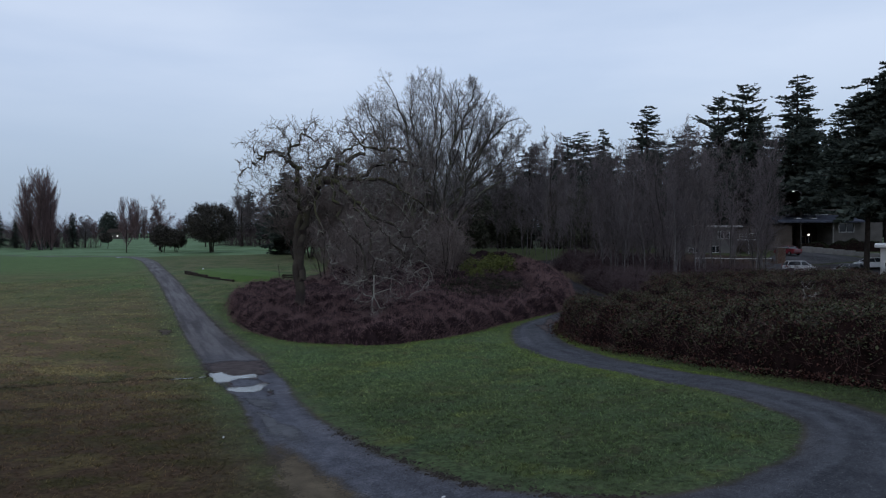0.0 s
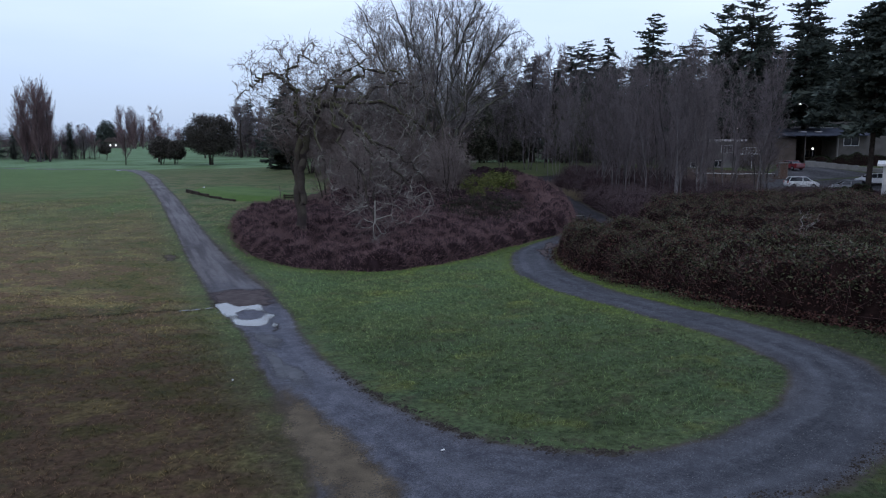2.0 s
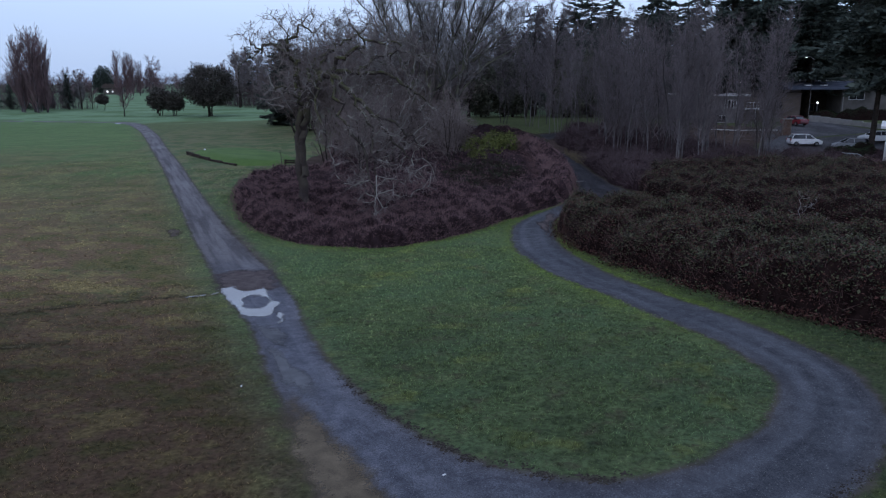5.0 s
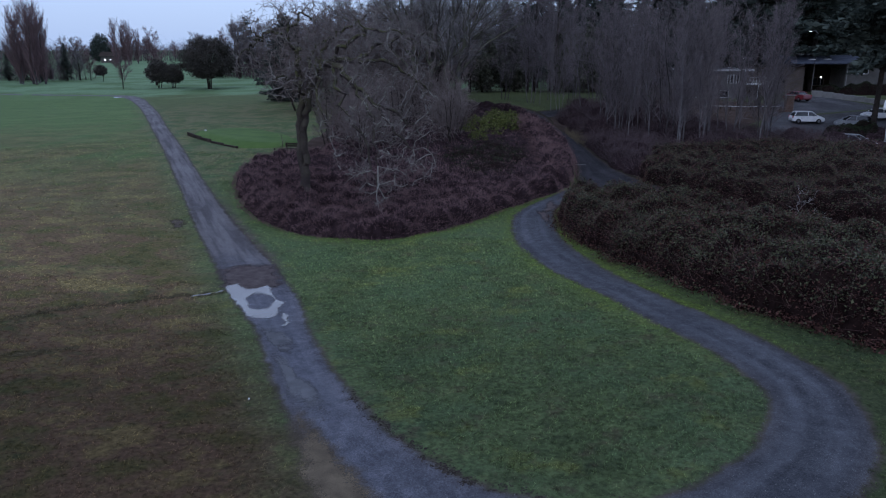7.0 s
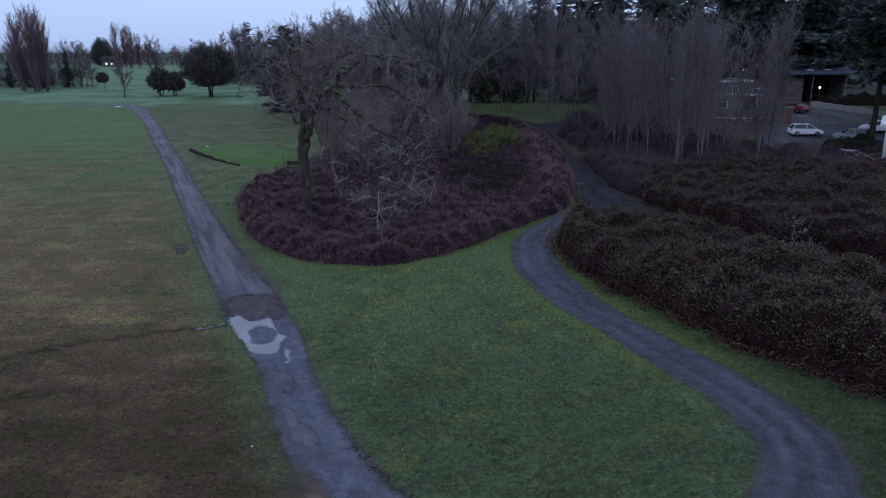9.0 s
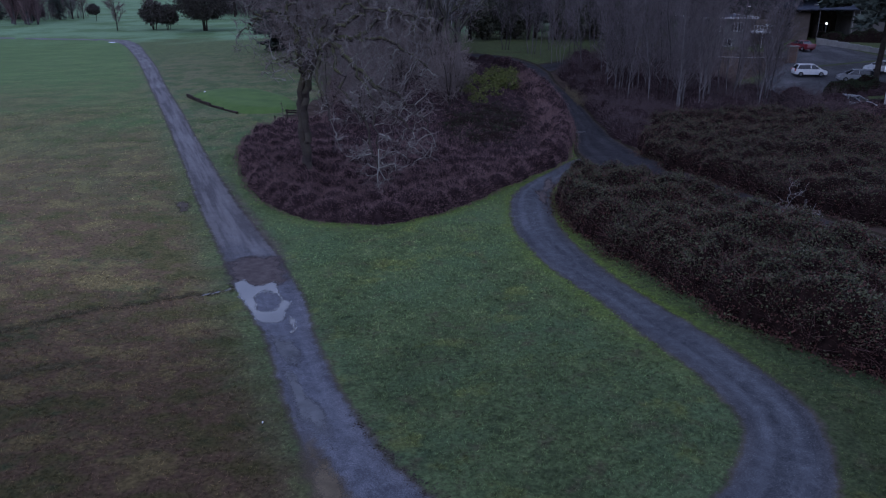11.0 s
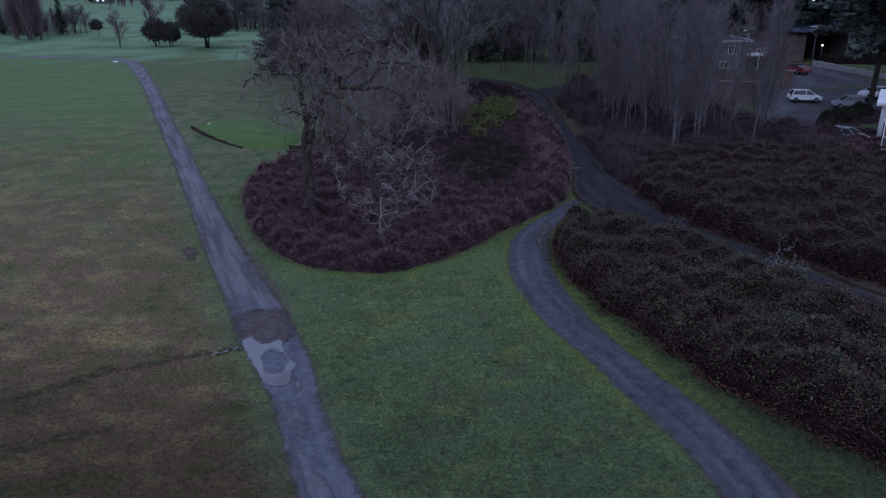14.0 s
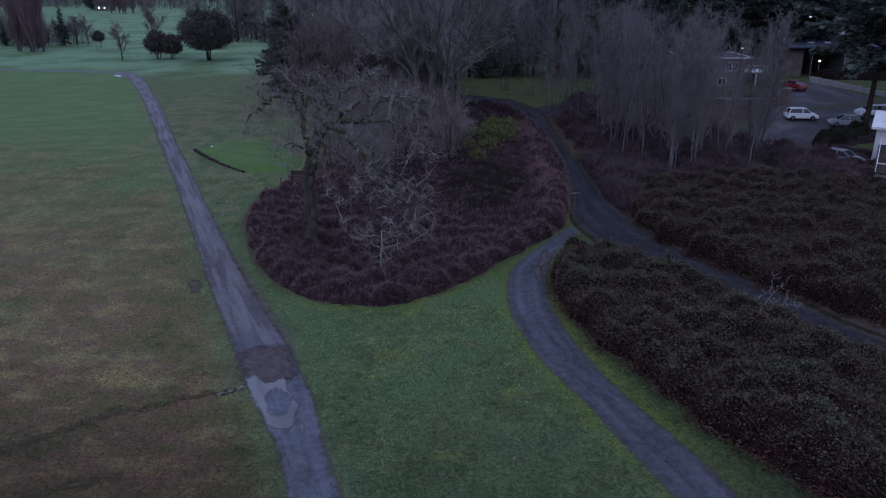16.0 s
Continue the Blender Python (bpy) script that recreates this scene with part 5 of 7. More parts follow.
for i in range(26):
    x, y = spot.uniform(-19, 1.5), spot.uniform(93, 116)
    place_tree("bare_tree", bushy[i % 2], x, y, "small leafless brown tree behind the tall oak", scale=spot.uniform(1.2, 1.8), turn=spot.uniform(0, 6.28), group="brown trees behind the oak")

for i, (x, y, s) in enumerate(((-17, 106, 1.05), (-13, 101, 1.15), (-9, 108, 1.25), (-4, 103, 1.2), (-2, 110, 1.3), (10, 124, 1.6), (15, 126, 1.6), (4, 122, 1.5), (-21, 112, 1.0), (18, 122, 1.6))):
    place_tree("bare_tree", field[1 + i % 2], x, y, "tall leafless brown tree behind the oaks", scale=s, turn=i * 1.9, group="tall trees behind the oak")

# undergrowth: under the alders, behind the bed, and below the far wood
m_under = plain("grey_brown_undergrowth", (0.022, 0.015, 0.016), (0.105, 0.078, 0.080), 0.5, 0.95, bump=0, isle=0.5)


def shrubbery(poly, per_m2, size, tall, shoots, length, label, seed, stalks=None, base=-0.2):
    """Domed leafless shrubs with bare ground between them: a core coloured dark as shade, and a coat of shoots."""
    g = np.random.default_rng(seed)
    hubs = scatter(poly, per_m2, g)
    wide = g.uniform(*size, len(hubs))
    h = clump_height(poly, hubs, wide, g.uniform(*tall, len(hubs)) * wide / size[1], base)
    q = scatter(poly, shoots, g)
    q = q[h(q[:, 0], q[:, 1]) > 0.12]
    ob = new("undergrowth", coat(g, q, h, length, 4, 0.012, "undergrowth", stalks or m_under))
    part("shade_coloured_core", dome_mesh("undergrowth_core", poly, h, 0.3, m_brushcore), ob)
    return tagged(ob, label, "undergrowth", kind="stuff")


def undergrowth(poly, density, h0, h1, r, label, seed, twigs=4, stalks=None):
    g = np.random.default_rng(seed)
    hubs = scatter(poly, 0.55 / (0.5 + h1 / 3) ** 2, g)
    big = (0.5 + h1 / 3) * g.uniform(0.7, 1.25, len(hubs))
    q = scatter(poly, density, g)
    away = np.hypot(q[:, None, 0] - hubs[None, :, 0], q[:, None, 1] - hubs[None, :, 1]) / big[None]
    mine = away.argmin(1)
    near = away[np.arange(len(q)), mine]
    q, mine, near = q[near < 1.15], mine[near < 1.15], near[near < 1.15]
    dome = np.sqrt(np.clip(1 - (near / 1.2) ** 2, 0.05, 1))
    tall = (h0 + (h1 - h0) * lumps(hubs[mine, 0], hubs[mine, 1], 2.5)) * (0.25 + 0.85 * dome) * g.uniform(0.75, 1.15, len(q))
    return tagged(new("undergrowth", brush_mesh("undergrowth", g, q, tall, twigs, stalks or m_under, 0.24, r, splay=(q - hubs[mine]) * 0.25 / (0.4 + h1 / 4))), label, "undergrowth", kind="stuff")


shrubbery([(13.8, 57), (18, 60.5), (28, 62), (36, 61), (40, 70), (36, 79), (34, 92), (30, 104), (18, 104), (14.6, 92), (14.2, 72)], 0.30, (0.9, 1.9), (0.9, 2.4), 16, 0.85, "leafless brown undergrowth below the alder grove", 101)
undergrowth([(-9, 96), (0, 104), (2, 114), (8, 119), (24, 118), (40, 114), (30, 132), (2, 130), (-8, 116), (-13, 106)], 1.0, 1.2, 4.0, 0.016, "leafless brown undergrowth behind the tall oak", 102, 6)
undergrowth([(-78, 240), (-58, 218), (-20, 196), (44, 165), (60, 190), (-10, 235), (-70, 262)], 1.1, 3.0, 8.0, 0.035, "bare brown scrub along the edge of the wood", 103, 7)
undergrowth([(-13, 82), (-15, 96), (-9, 104), (2, 102), (3, 96), (-4, 92)], 3.5, 0.8, 2.2, 0.014, "bare grey-brown shrubs below the tall oak", 108, 6)
undergrowth([(-165, 225), (-122, 207), (-104, 203), (-102, 222), (-160, 245)], 0.9, 3.0, 7.5, 0.04, "bare russet scrub below the poplars", 109, 7)
shrubbery([(41, 66), (46, 74), (52, 82), (54, 90), (47, 90), (43, 84), (39, 76)], 0.28, (0.7, 1.3), (0.5, 1.1), 12, 0.32, "bare brown shrubs round the parked cars", 110)
shrubbery([(13.4, 55.5), (14.6, 53), (17, 58), (18, 64), (17.5, 78), (16, 92), (13.6, 92), (13.8, 74)], 0.8, (0.6, 1.3), (0.8, 1.9), 34, 0.62, "bare dark brown shrubs along the asphalt footpath", 106)
shrubbery([(7.2, 53), (9.0, 54), (10.3, 62), (11.0, 74), (9.6, 84), (7.4, 82), (8.2, 70), (7.6, 60)], 0.8, (0.7, 1.3), (1.0, 2.0), 36, 0.6, "taller bare red-brown shrubs at the thicket's rim", 107, m_brush)
m_straw = plain("dead_straw", (0.070, 0.058, 0.036), (0.150, 0.122, 0.082), 0.8, 0.95, bump=0, isle=0.4)
undergrowth([(12.9, 71), (14.2, 71.5), (14.6, 80), (13.4, 82), (12.9, 78)], 40, 0.5, 0.9, 0.010, "pale dead grass on the bank beside the footpath", 111, 3, m_straw)
shrubbery([(34, 60), (41, 60), (45, 74), (38, 82), (36, 74)], 0.40, (0.8, 1.4), (0.6, 1.3), 14, 0.35, "bare shrubs beside the parking area", 104, m_brush)
undergrowth([(-420, 640), (-330, 560), (-200, 520), (-60, 470), (40, 400), (60, 430), (-60, 540), (-380, 700)], 0.06, 7, 15, 0.12, "far bare woodland on the skyline", 105, 8)


def litter(poly, label, seed, lift=0.02):
    p = closed_curve(poly)
    a = np.array(p)
    X, Y = np.meshgrid(np.arange(a[:, 0].min() - 1, a[:, 0].max() + 1, 0.5), np.arange(a[:, 1].min() - 1, a[:, 1].max() + 1, 0.5))
    x, y = X.ravel(), Y.ravel()
    ins = inside_poly(p, x, y)
    k = np.arange(x.size).reshape(X.shape)
    F = np.column_stack([k[:-1, :-1].ravel(), k[:-1, 1:].ravel(), k[1:, 1:].ravel(), k[1:, :-1].ravel()])
    d = rim_distance(p, x, y)
    return tagged(new("leaf_litter", smooth(mesh_np("leaf_litter", np.column_stack([x, y, gz(x, y) + np.where(ins, lift, -0.1)]), F[ins[F].any(1)], m_litter))), label, "leaf litter", kind="structure")


m_litter = plain("brown_leaf_litter", (0.024, 0.017, 0.014), (0.062, 0.044, 0.036), 0.9, 1.0, bump=0.8, fine=7)
litter([(10.6, 57), (10.4, 53), (12.0, 46.5), (15, 38), (18.5, 30.5), (24, 24.5), (40, 34), (46, 56), (44, 74), (37, 80), (36, 92), (48, 104), (46, 112), (30, 114), (20, 101), (12, 90), (12, 70)], "brown leaf litter under alders and brambles", 1)
litter([(-14, 60), (-12, 75), (-13, 88), (-13, 95), (-7, 98), (0, 99), (6, 97), (10, 88), (10.5, 70), (0, 62)], "brown leaf litter under the tall oak", 2, 0.018)
litter([(12, 20), (18, 13.5), (25, 13), (27, 20), (20.5, 26.5), (15.0, 36), (9.4, 45.2), (7.2, 42), (7.2, 37), (8.2, 31)], "brown leaf litter under the brambles", 3)

# ---- boxes and walls ----


def box_bm(boxes, bevel=0.0):
    bm = bmesh.new()
    for lo, hi in boxes:
        c = [(a + b) / 2 for a, b in zip(lo, hi)]
        s = [abs(b - a) for a, b in zip(lo, hi)]
        bmesh.ops.create_cube(bm, size=1, matrix=Matrix.Translation(c) @ Matrix.Diagonal((*s, 1)))
    if bevel:
        bmesh.ops.bevel(bm, geom=bm.edges[:], offset=bevel, segments=1, affect="EDGES")
    return bm


def slab(name, parent, lo, hi, material, bevel=0.02, label=""):
    return part_bm(name, box_bm([(lo, hi)], bevel), material, parent, label)


def holed_wall(name, parent, x0, x1, z0, z1, y0, y1, holes, material):
    """A wall across x with openings (x0, x1, z0, z1) that go through it."""
    xs = sorted({x0, x1, *(v for h in holes for v in h[:2])})
    zs = sorted({z0, z1, *(v for h in holes for v in h[2:])})
    boxes = []
    for a, b in zip(xs, xs[1:]):
        for c, d in zip(zs, zs[1:]):
            mx, mz = (a + b) / 2, (c + d) / 2
            if not any(h[0] < mx < h[1] and h[2] < mz < h[3] for h in holes):
                boxes.append(((a, y0, c), (b, y1, d)))
    bm = box_bm(boxes)
    bmesh.ops.remove_doubles(bm, verts=bm.verts, dist=0.001)
    return part_bm(name, bm, material, parent)


def window(parent, x0, x1, z0, z1, y, frame_mat, glass, bars=1):
    w = slab("window", parent, (x0 - 0.06, y + 0.10, z0 - 0.06), (x1 + 0.06, y + 0.12, z1 + 0.06), glass, 0.0)
    t = 0.09
    fr = [((x0 - t, y - 0.05, z0 - t), (x0, y + 0.08, z1 + t)), ((x1, y - 0.05, z0 - t), (x1 + t, y + 0.08, z1 + t)),
          ((x0, y - 0.05, z1), (x1, y + 0.08, z1 + t)), ((x0, y - 0.07, z0 - t), (x1, y + 0.08, z0))]
    for i in range(bars):
        c = x0 + (x1 - x0) * (i + 1) / (bars + 1)
        fr.append(((c - 0.03, y - 0.02, z0), (c + 0.03, y + 0.08, z1)))
    part_bm("window_frame", box_bm(fr), frame_mat, w, "white window frame")
    return w


m_stucco = plain("grey_stucco", (0.105, 0.10, 0.098), (0.165, 0.158, 0.152), 0.8, 0.95, fine=25)
m_brownwall = plain("brown_siding", (0.075, 0.060, 0.052), (0.125, 0.102, 0.088), 0.7, 0.9, fine=14)
m_beige = plain("beige_siding", (0.075, 0.070, 0.064), (0.120, 0.112, 0.103), 0.8, 0.9, fine=18)
m_white = plain("white_paint", (0.40, 0.40, 0.40), (0.56, 0.56, 0.55), 1.5, 0.6, bump=0.1)
m_roof = plain("dark_slate_shingle", (0.035, 0.040, 0.055), (0.075, 0.082, 0.105), 1.2, 0.8, fine=30)
m_darkwood = plain("dark_timber", (0.018, 0.014, 0.012), (0.050, 0.040, 0.033), 2.0, 0.9, fine=20)
m_concrete = plain("pale_concrete", (0.15, 0.146, 0.14), (0.26, 0.25, 0.236), 1.0, 0.9, fine=15)
m_brick = plain("dull_brick", (0.10, 0.065, 0.052), (0.17, 0.115, 0.092), 4.0, 0.9, fine=12)
m_metal = plain("grey_metal", (0.12, 0.12, 0.125), (0.22, 0.22, 0.225), 2.0, 0.45, metal=0.7, bump=0.0)
m_glass, _n, _l, _b = nodes_of("dark_window_glass")
_b.inputs["Base Color"].default_value, _b.inputs["Roughness"].default_value = (0.012, 0.014, 0.018, 1), 0.08
m_glow, _n, _l, _b = nodes_of("lit_lamp")
_b.inputs["Base Color"].default_value, _b.inputs["Emission Color"].default_value, _b.inputs["Emission Strength"].default_value = (0.9, 0.9, 0.85, 1), (1.0, 0.93, 0.82, 1), 2.4
m_drive = track_material("drive_asphalt", (0.042, 0.041, 0.045), (0.082, 0.080, 0.085), 0.3)
m_hedge = plain("hedge_leaves", (0.010, 0.014, 0.009), (0.034, 0.042, 0.022), 0.6, 0.85, bump=0, isle=0.5)

# ---- the houses behind the grove ----
track("driveway", [((33, 86), (38, 79)), ((38.0, 91), (45, 85)), ((42.5, 98), (56, 92)), ((47.5, 107), (62, 101)), ((52.5, 114.5), (61, 112)), ((56.5, 119.5), (60, 118.5))],
      m_drive, 0.02, "worn grey asphalt drive with parked cars")
track("road_1", [((50, 88), (50, 101)), ((60, 92), (60, 103)), ((74, 94), (74, 103)), ((95, 96), (95, 104))], m_drive, 0.034, "asphalt residential road beyond the firs")

hb = 0.55
house = tagged(new("house"), "flat-roofed grey stucco house with white window frames behind the alders", "house")
A_WINDOWS = [(41.3, 42.1, 3.15, 4.0), (43.9, 44.7, 3.15, 4.25), (44.85, 45.6, 3.15, 4.25), (42.9, 44.1, 0.95, 1.9), (39.2, 40.7, 0.95, 1.6)]
holed_wall("wall", house, 38.6, 46.8, hb - 0.6, 4.95, 116.0, 116.25, A_WINDOWS, m_stucco)
for lo, hi in (((38.6, 116.25, hb - 0.6), (38.85, 125, 4.95)), ((46.55, 116.25, hb - 0.6), (46.8, 125, 4.95)), ((38.6, 125, hb - 0.6), (46.8, 125.25, 4.95))):
    slab("wall", house, lo, hi, m_stucco)
roof = slab("roof", house, (38.0, 115.3, 4.955), (47.4, 126, 5.12), m_roof)
part_bm("fascia", box_bm([((37.9, 115.2, 4.92), (47.5, 115.3, 5.22)), ((47.4, 115.3, 4.92), (47.5, 126, 5.22)), ((37.9, 115.3, 4.92), (38.0, 126, 5.22))]), m_white, roof, "white painted fascia")
for w in A_WINDOWS:
    window(house, *w, 116.0, m_white, m_glass, 1)
bal = slab("balcony", house, (46.8, 115.0, 2.85), (50.0, 118.5, 3.0), m_white, label="white railed balcony")
rails = [((46.9, 115.02, 3.9), (50.0, 115.1, 3.98)), ((46.9, 115.02, 3.4), (50.0, 115.1, 3.46)), ((49.92, 115.1, 3.9), (50.0, 118.4, 3.98))]
rails += [((46.9 + 0.5 * i, 115.03, 3.0), (46.95 + 0.5 * i, 115.09, 3.92)) for i in range(7)]
part_bm("railing", box_bm(rails), m_white, bal)
for x in (48.4, 49.9):
    slab("post", house, (x - 0.07, 115.1, 0.2), (x + 0.07, 115.24, 2.85), m_white)
slab("garage_wall", house, (47.2, 119, 0.0), (52.0, 119.3, 4.6), m_brownwall)

house2 = tagged(new("house"), "low brown house with a dark slate roof and shaded porch", "house")
holed_wall("wall", house2, 55.0, 60.4, 0.4, 5.2, 126.0, 126.3, [(56.4, 57.3, 2.6, 3.7)], m_brownwall)
window(house2, 56.4, 57.3, 2.6, 3.7, 126.0, m_brownwall, m_glass, 1)
slab("wall", house2, (55.0, 126.3, 0.4), (55.3, 136, 5.2), m_brownwall)
slab("wall", house2, (60.1, 126.3, 0.4), (60.4, 131, 5.9), m_brownwall)
holed_wall("wall", house2, 60.4, 67.3, 0.4, 5.9, 131.0, 131.3, [(62.0, 63.0, 0.9, 3.0), (64.2, 66.2, 2.0, 3.2)], m_darkwood)
slab("door", house2, (62.0, 131.12, 0.9), (63.0, 131.2, 3.0), m_brownwall, label="plain brown front door")
window(house2, 64.2, 66.2, 2.0, 3.2, 131.0, m_brownwall, m_glass, 1)
holed_wall("wall", house2, 67.3, 76.0, 0.4, 5.7, 126.0, 126.3, [(68.5, 71.0, 4.1, 5.5)], m_beige)
window(house2, 68.5, 71.0, 4.1, 5.5, 126.0, m_white, m_glass, 1)
slab("wall", house2, (67.3, 126.3, 0.4), (67.6, 131, 5.7), m_beige)
slab("garage_roof", house2, (54.5, 125.5, 5.21), (60.7, 136.5, 5.42), m_darkwood)
bm = bmesh.new()
rv = [bm.verts.new(v) for v in ((57.6, 124.6, 5.92), (72.5, 124.6, 5.92), (72.5, 130.8, 7.1), (57.6, 130.8, 7.1), (57.6, 124.6, 5.70), (72.5, 124.6, 5.70), (72.5, 137, 5.70), (57.6, 137, 5.70), (72.5, 137, 5.92), (57.6, 137, 5.92))]
for f in ((0, 1, 2, 3), (3, 2, 8, 9), (0, 4, 5, 1), (8, 6, 7, 9), (4, 7, 6, 5), (1, 5, 6, 8, 2), (0, 3, 9, 7, 4)):
    bm.faces.new([rv[i] for i in f])
roof2 = part_bm("roof", bm, m_roof, house2, "dark slate-blue shingle roof")
part_bm("chimney", box_bm([((62.5, 131.5, 6.6), (64.4, 133.0, 8.5)), ((62.4, 131.4, 8.42), (64.5, 133.1, 8.56))]), m_white, roof2, "pale rendered chimney")
for x in (61.3, 64.0):
    slab("skylight", roof2, (x, 126.6, 6.34), (x + 1.0, 127.5, 6.52), m_white, label="pale skylight dome")
up = slab("upper_storey", house2, (65.0, 133.0, 6.1), (75.0, 139, 8.2), m_beige)
part_bm("window", box_bm([((65.8, 132.93, 7.1), (70.2, 132.99, 7.8))]), m_white, up, "white window band")
for x in (61.5, 67.1):
    slab("post", house2, (x - 0.06, 125.1, 0.7), (x + 0.06, 125.22, 5.72), m_concrete, label="pale porch post")

wall = tagged(new("retaining_wall"), "low pale concrete retaining wall along the drive", "wall")
for i in range(8):
    x, y = 59.2 + 0.75 * i, 118.4 - 1.75 * i
    z = ground_at(x, y)
    b = slab("block", wall, (-0.95, -0.16, -0.3), (0.95, 0.16, 0.95 - 0.05 * i), m_concrete, 0.03)
    b.matrix_world = Matrix.Translation((x, y, z)) @ Matrix.Rotation(math.atan2(-1.75, 0.75), 4, "Z")
pil = tagged(new("brick_pillar"), "square brick gate pillar with a pale cap", "pillar")
z = ground_at(48.3, 104)
bricks = [((48.3 - 0.55 + 0.28 * c + 0.14 * (r % 2) - 0.14, 103.75, z + 0.11 * r), (48.3 - 0.29 + 0.28 * c + 0.14 * (r % 2) - 0.14, 104.25, z + 0.11 * r + 0.098)) for r in range(20) for c in range(4)]
part_bm("shaft", box_bm([((47.7, 103.78, z - 0.2), (48.85, 104.22, z + 2.2))]), m_concrete, pil)
part_bm("brickwork", box_bm(bricks), m_brick, pil)
slab("cap", pil, (47.55, 103.65, z + 2.2), (49.0, 104.35, z + 2.32), m_concrete)
fence = tagged(new("low_fence"), "low weathered garden fence with a pale top rail", "fence")
for i in range(9):
    x = 36.4 + 1.4 * i
    slab("post", fence, (x - 0.05, 105.2, ground_at(x, 105) - 0.1), (x + 0.05, 105.3, ground_at(x, 105) + 0.62), m_darkwood)
for i in range(8):
    x = 36.4 + 1.4 * i
    slab("rail", fence, (x + 0.02, 105.14, ground_at(x + 0.7, 105) + 0.5), (x + 1.38, 105.2, ground_at(x + 0.7, 105) + 0.6), m_white)

house3 = tagged(new("house"), "white-walled house with a flat roof at the end of the brambles", "house")
z3 = ground_at(38, 62)
holed_wall("wall", house3, 0.0, 10.4, z3 - 0.6, 1.15, 0.0, 0.25, [(1.4, 2.8, -0.2, 0.7), (5.4, 7.0, -0.2, 0.7)], m_white)
for w in ((1.4, 2.8, -0.2, 0.7), (5.4, 7.0, -0.2, 0.7)):
    window(house3, *w, 0.0, m_white, m_glass, 1)
slab("wall", house3, (0.0, 0.25, z3 - 0.6), (0.25, 12.4, 1.15), m_white)
slab("deck", house3, (-0.2, -0.2, 1.16), (10.6, 12.4, 1.34), m_darkwood, label="dark flat deck")
holed_wall("wall", house3, -0.6, 8.0, z3 - 0.6, 2.75, 12.7, 12.95, [(0.6, 2.2, 1.75, 2.55)], m_white)
window(house3, 0.6, 2.2, 1.75, 2.55, 12.7, m_white, m_glass, 1)
slab("wall", house3, (-0.6, 12.95, z3 - 0.6), (-0.35, 22, 2.75), m_white)
slab("roof", house3, (-1.1, 12.2, 2.76), (9, 23, 3.02), m_white, label="flat roof with a white edge")
part_bm("railing", box_bm([((-0.1, -0.1, 2.02), (8, -0.04, 2.08)), ((-0.1, -0.1, 2.02), (-0.04, 12, 2.08))] + [((-0.1 + 0.85 * q, -0.1, 1.3), (-0.05 + 0.85 * q, -0.05, 2.05)) for q in range(9)]), m_white, house3, "white deck railing")
house3.matrix_world = Matrix.Translation((35.8, 58.4, 0.0)) @ Matrix.Rotation(-0.54, 4, "Z")

# ---- street lamps ----


def street_lamp(x, y, top, label, arm=1.2):
    lamp = tagged(new("street_lamp"), label, "street lamp")
    z = ground_at(x, y)
    part("pole", smooth(mesh_np("pole", *tubes([(np.array([(x + arm, y, z - 0.1), (x + arm, y, (z + top) / 2), (x + arm, y, top - 0.3)]), np.array([0.04, 0.035, 0.03]))], 8), m_darkwood)), lamp)
    part("arm", smooth(mesh_np("arm", *tubes([(np.array([(x + arm, y, top - 0.35), (x + arm * 0.6, y, top + 0.1), (x, y, top + 0.15)]), np.array([0.05, 0.04, 0.04]))], 6), m_metal)), lamp)
    head = slab("lamp_head", lamp, (x - 0.35, y - 0.15, top + 0.06), (x + 0.25, y + 0.15, top + 0.2), m_metal)
    slab("lens", head, (x - 0.22, y - 0.1, top), (x + 0.06, y + 0.1, top + 0.055), m_glow, 0.01, "glowing lamp lens")
    return lamp


street_lamp(44.2, 111.0, 6.85, "lit street lamp on a slim grey pole")
street_lamp(58.0, 120.5, 10.8, "tall lit street lamp among the conifers")


def globe(name, parent, c, r, material, label=""):
    bm = bmesh.new()
    bmesh.ops.create_uvsphere(bm, u_segments=16, v_segments=10, radius=r, matrix=Matrix.Translation(c))
    return part_bm(name, bm, material, parent, label)


gl = tagged(new("globe_lamp"), "lit white globe lamp on a short post by the porch", "lamp")
globe("globe", gl, (62.7, 124.9, 3.6), 0.16, m_glow, "glowing white globe")
part("pole", smooth(mesh_np("pole", *tubes([(np.array([(62.7, 124.9, 0.8), (62.7, 124.9, 2.0), (62.7, 124.9, 3.4)]), np.array([0.05, 0.045, 0.04]))], 8), m_metal)), gl)

# hedges by the porch and the drive
for i, (poly, top, lab) in enumerate((([(62, 122.4), (72, 121.4), (74, 123), (62.4, 124.4)], 1.7, "clipped dark hedge below the porch"),
                                      ([(44, 83), (48, 84.5), (52, 88), (51, 90.5), (46.5, 87.5), (43.5, 85)], 1.5, "dark evergreen shrubs beside the drive"))):
    r = np.random.default_rng(200 + i)
    p = closed_curve(poly)
    me, height = mound("hedge_core", p, top, 0.3, m_shadethatch, 0.6)
    hedge = tagged(new("hedge", me), lab, "hedge")
    q = scatter(p, 160, r)
    part("leaves", mesh_np("hedge_leaves", *leaves(r, np.column_stack([q, gz(q[:, 0], q[:, 1]) + height(q[:, 0], q[:, 1]) * np.where(r.uniform(size=len(q)) < 0.4, r.uniform(0, 1, len(q)), 1)]), r.uniform(0.06, 0.13, len(q))), m_hedge), hedge)

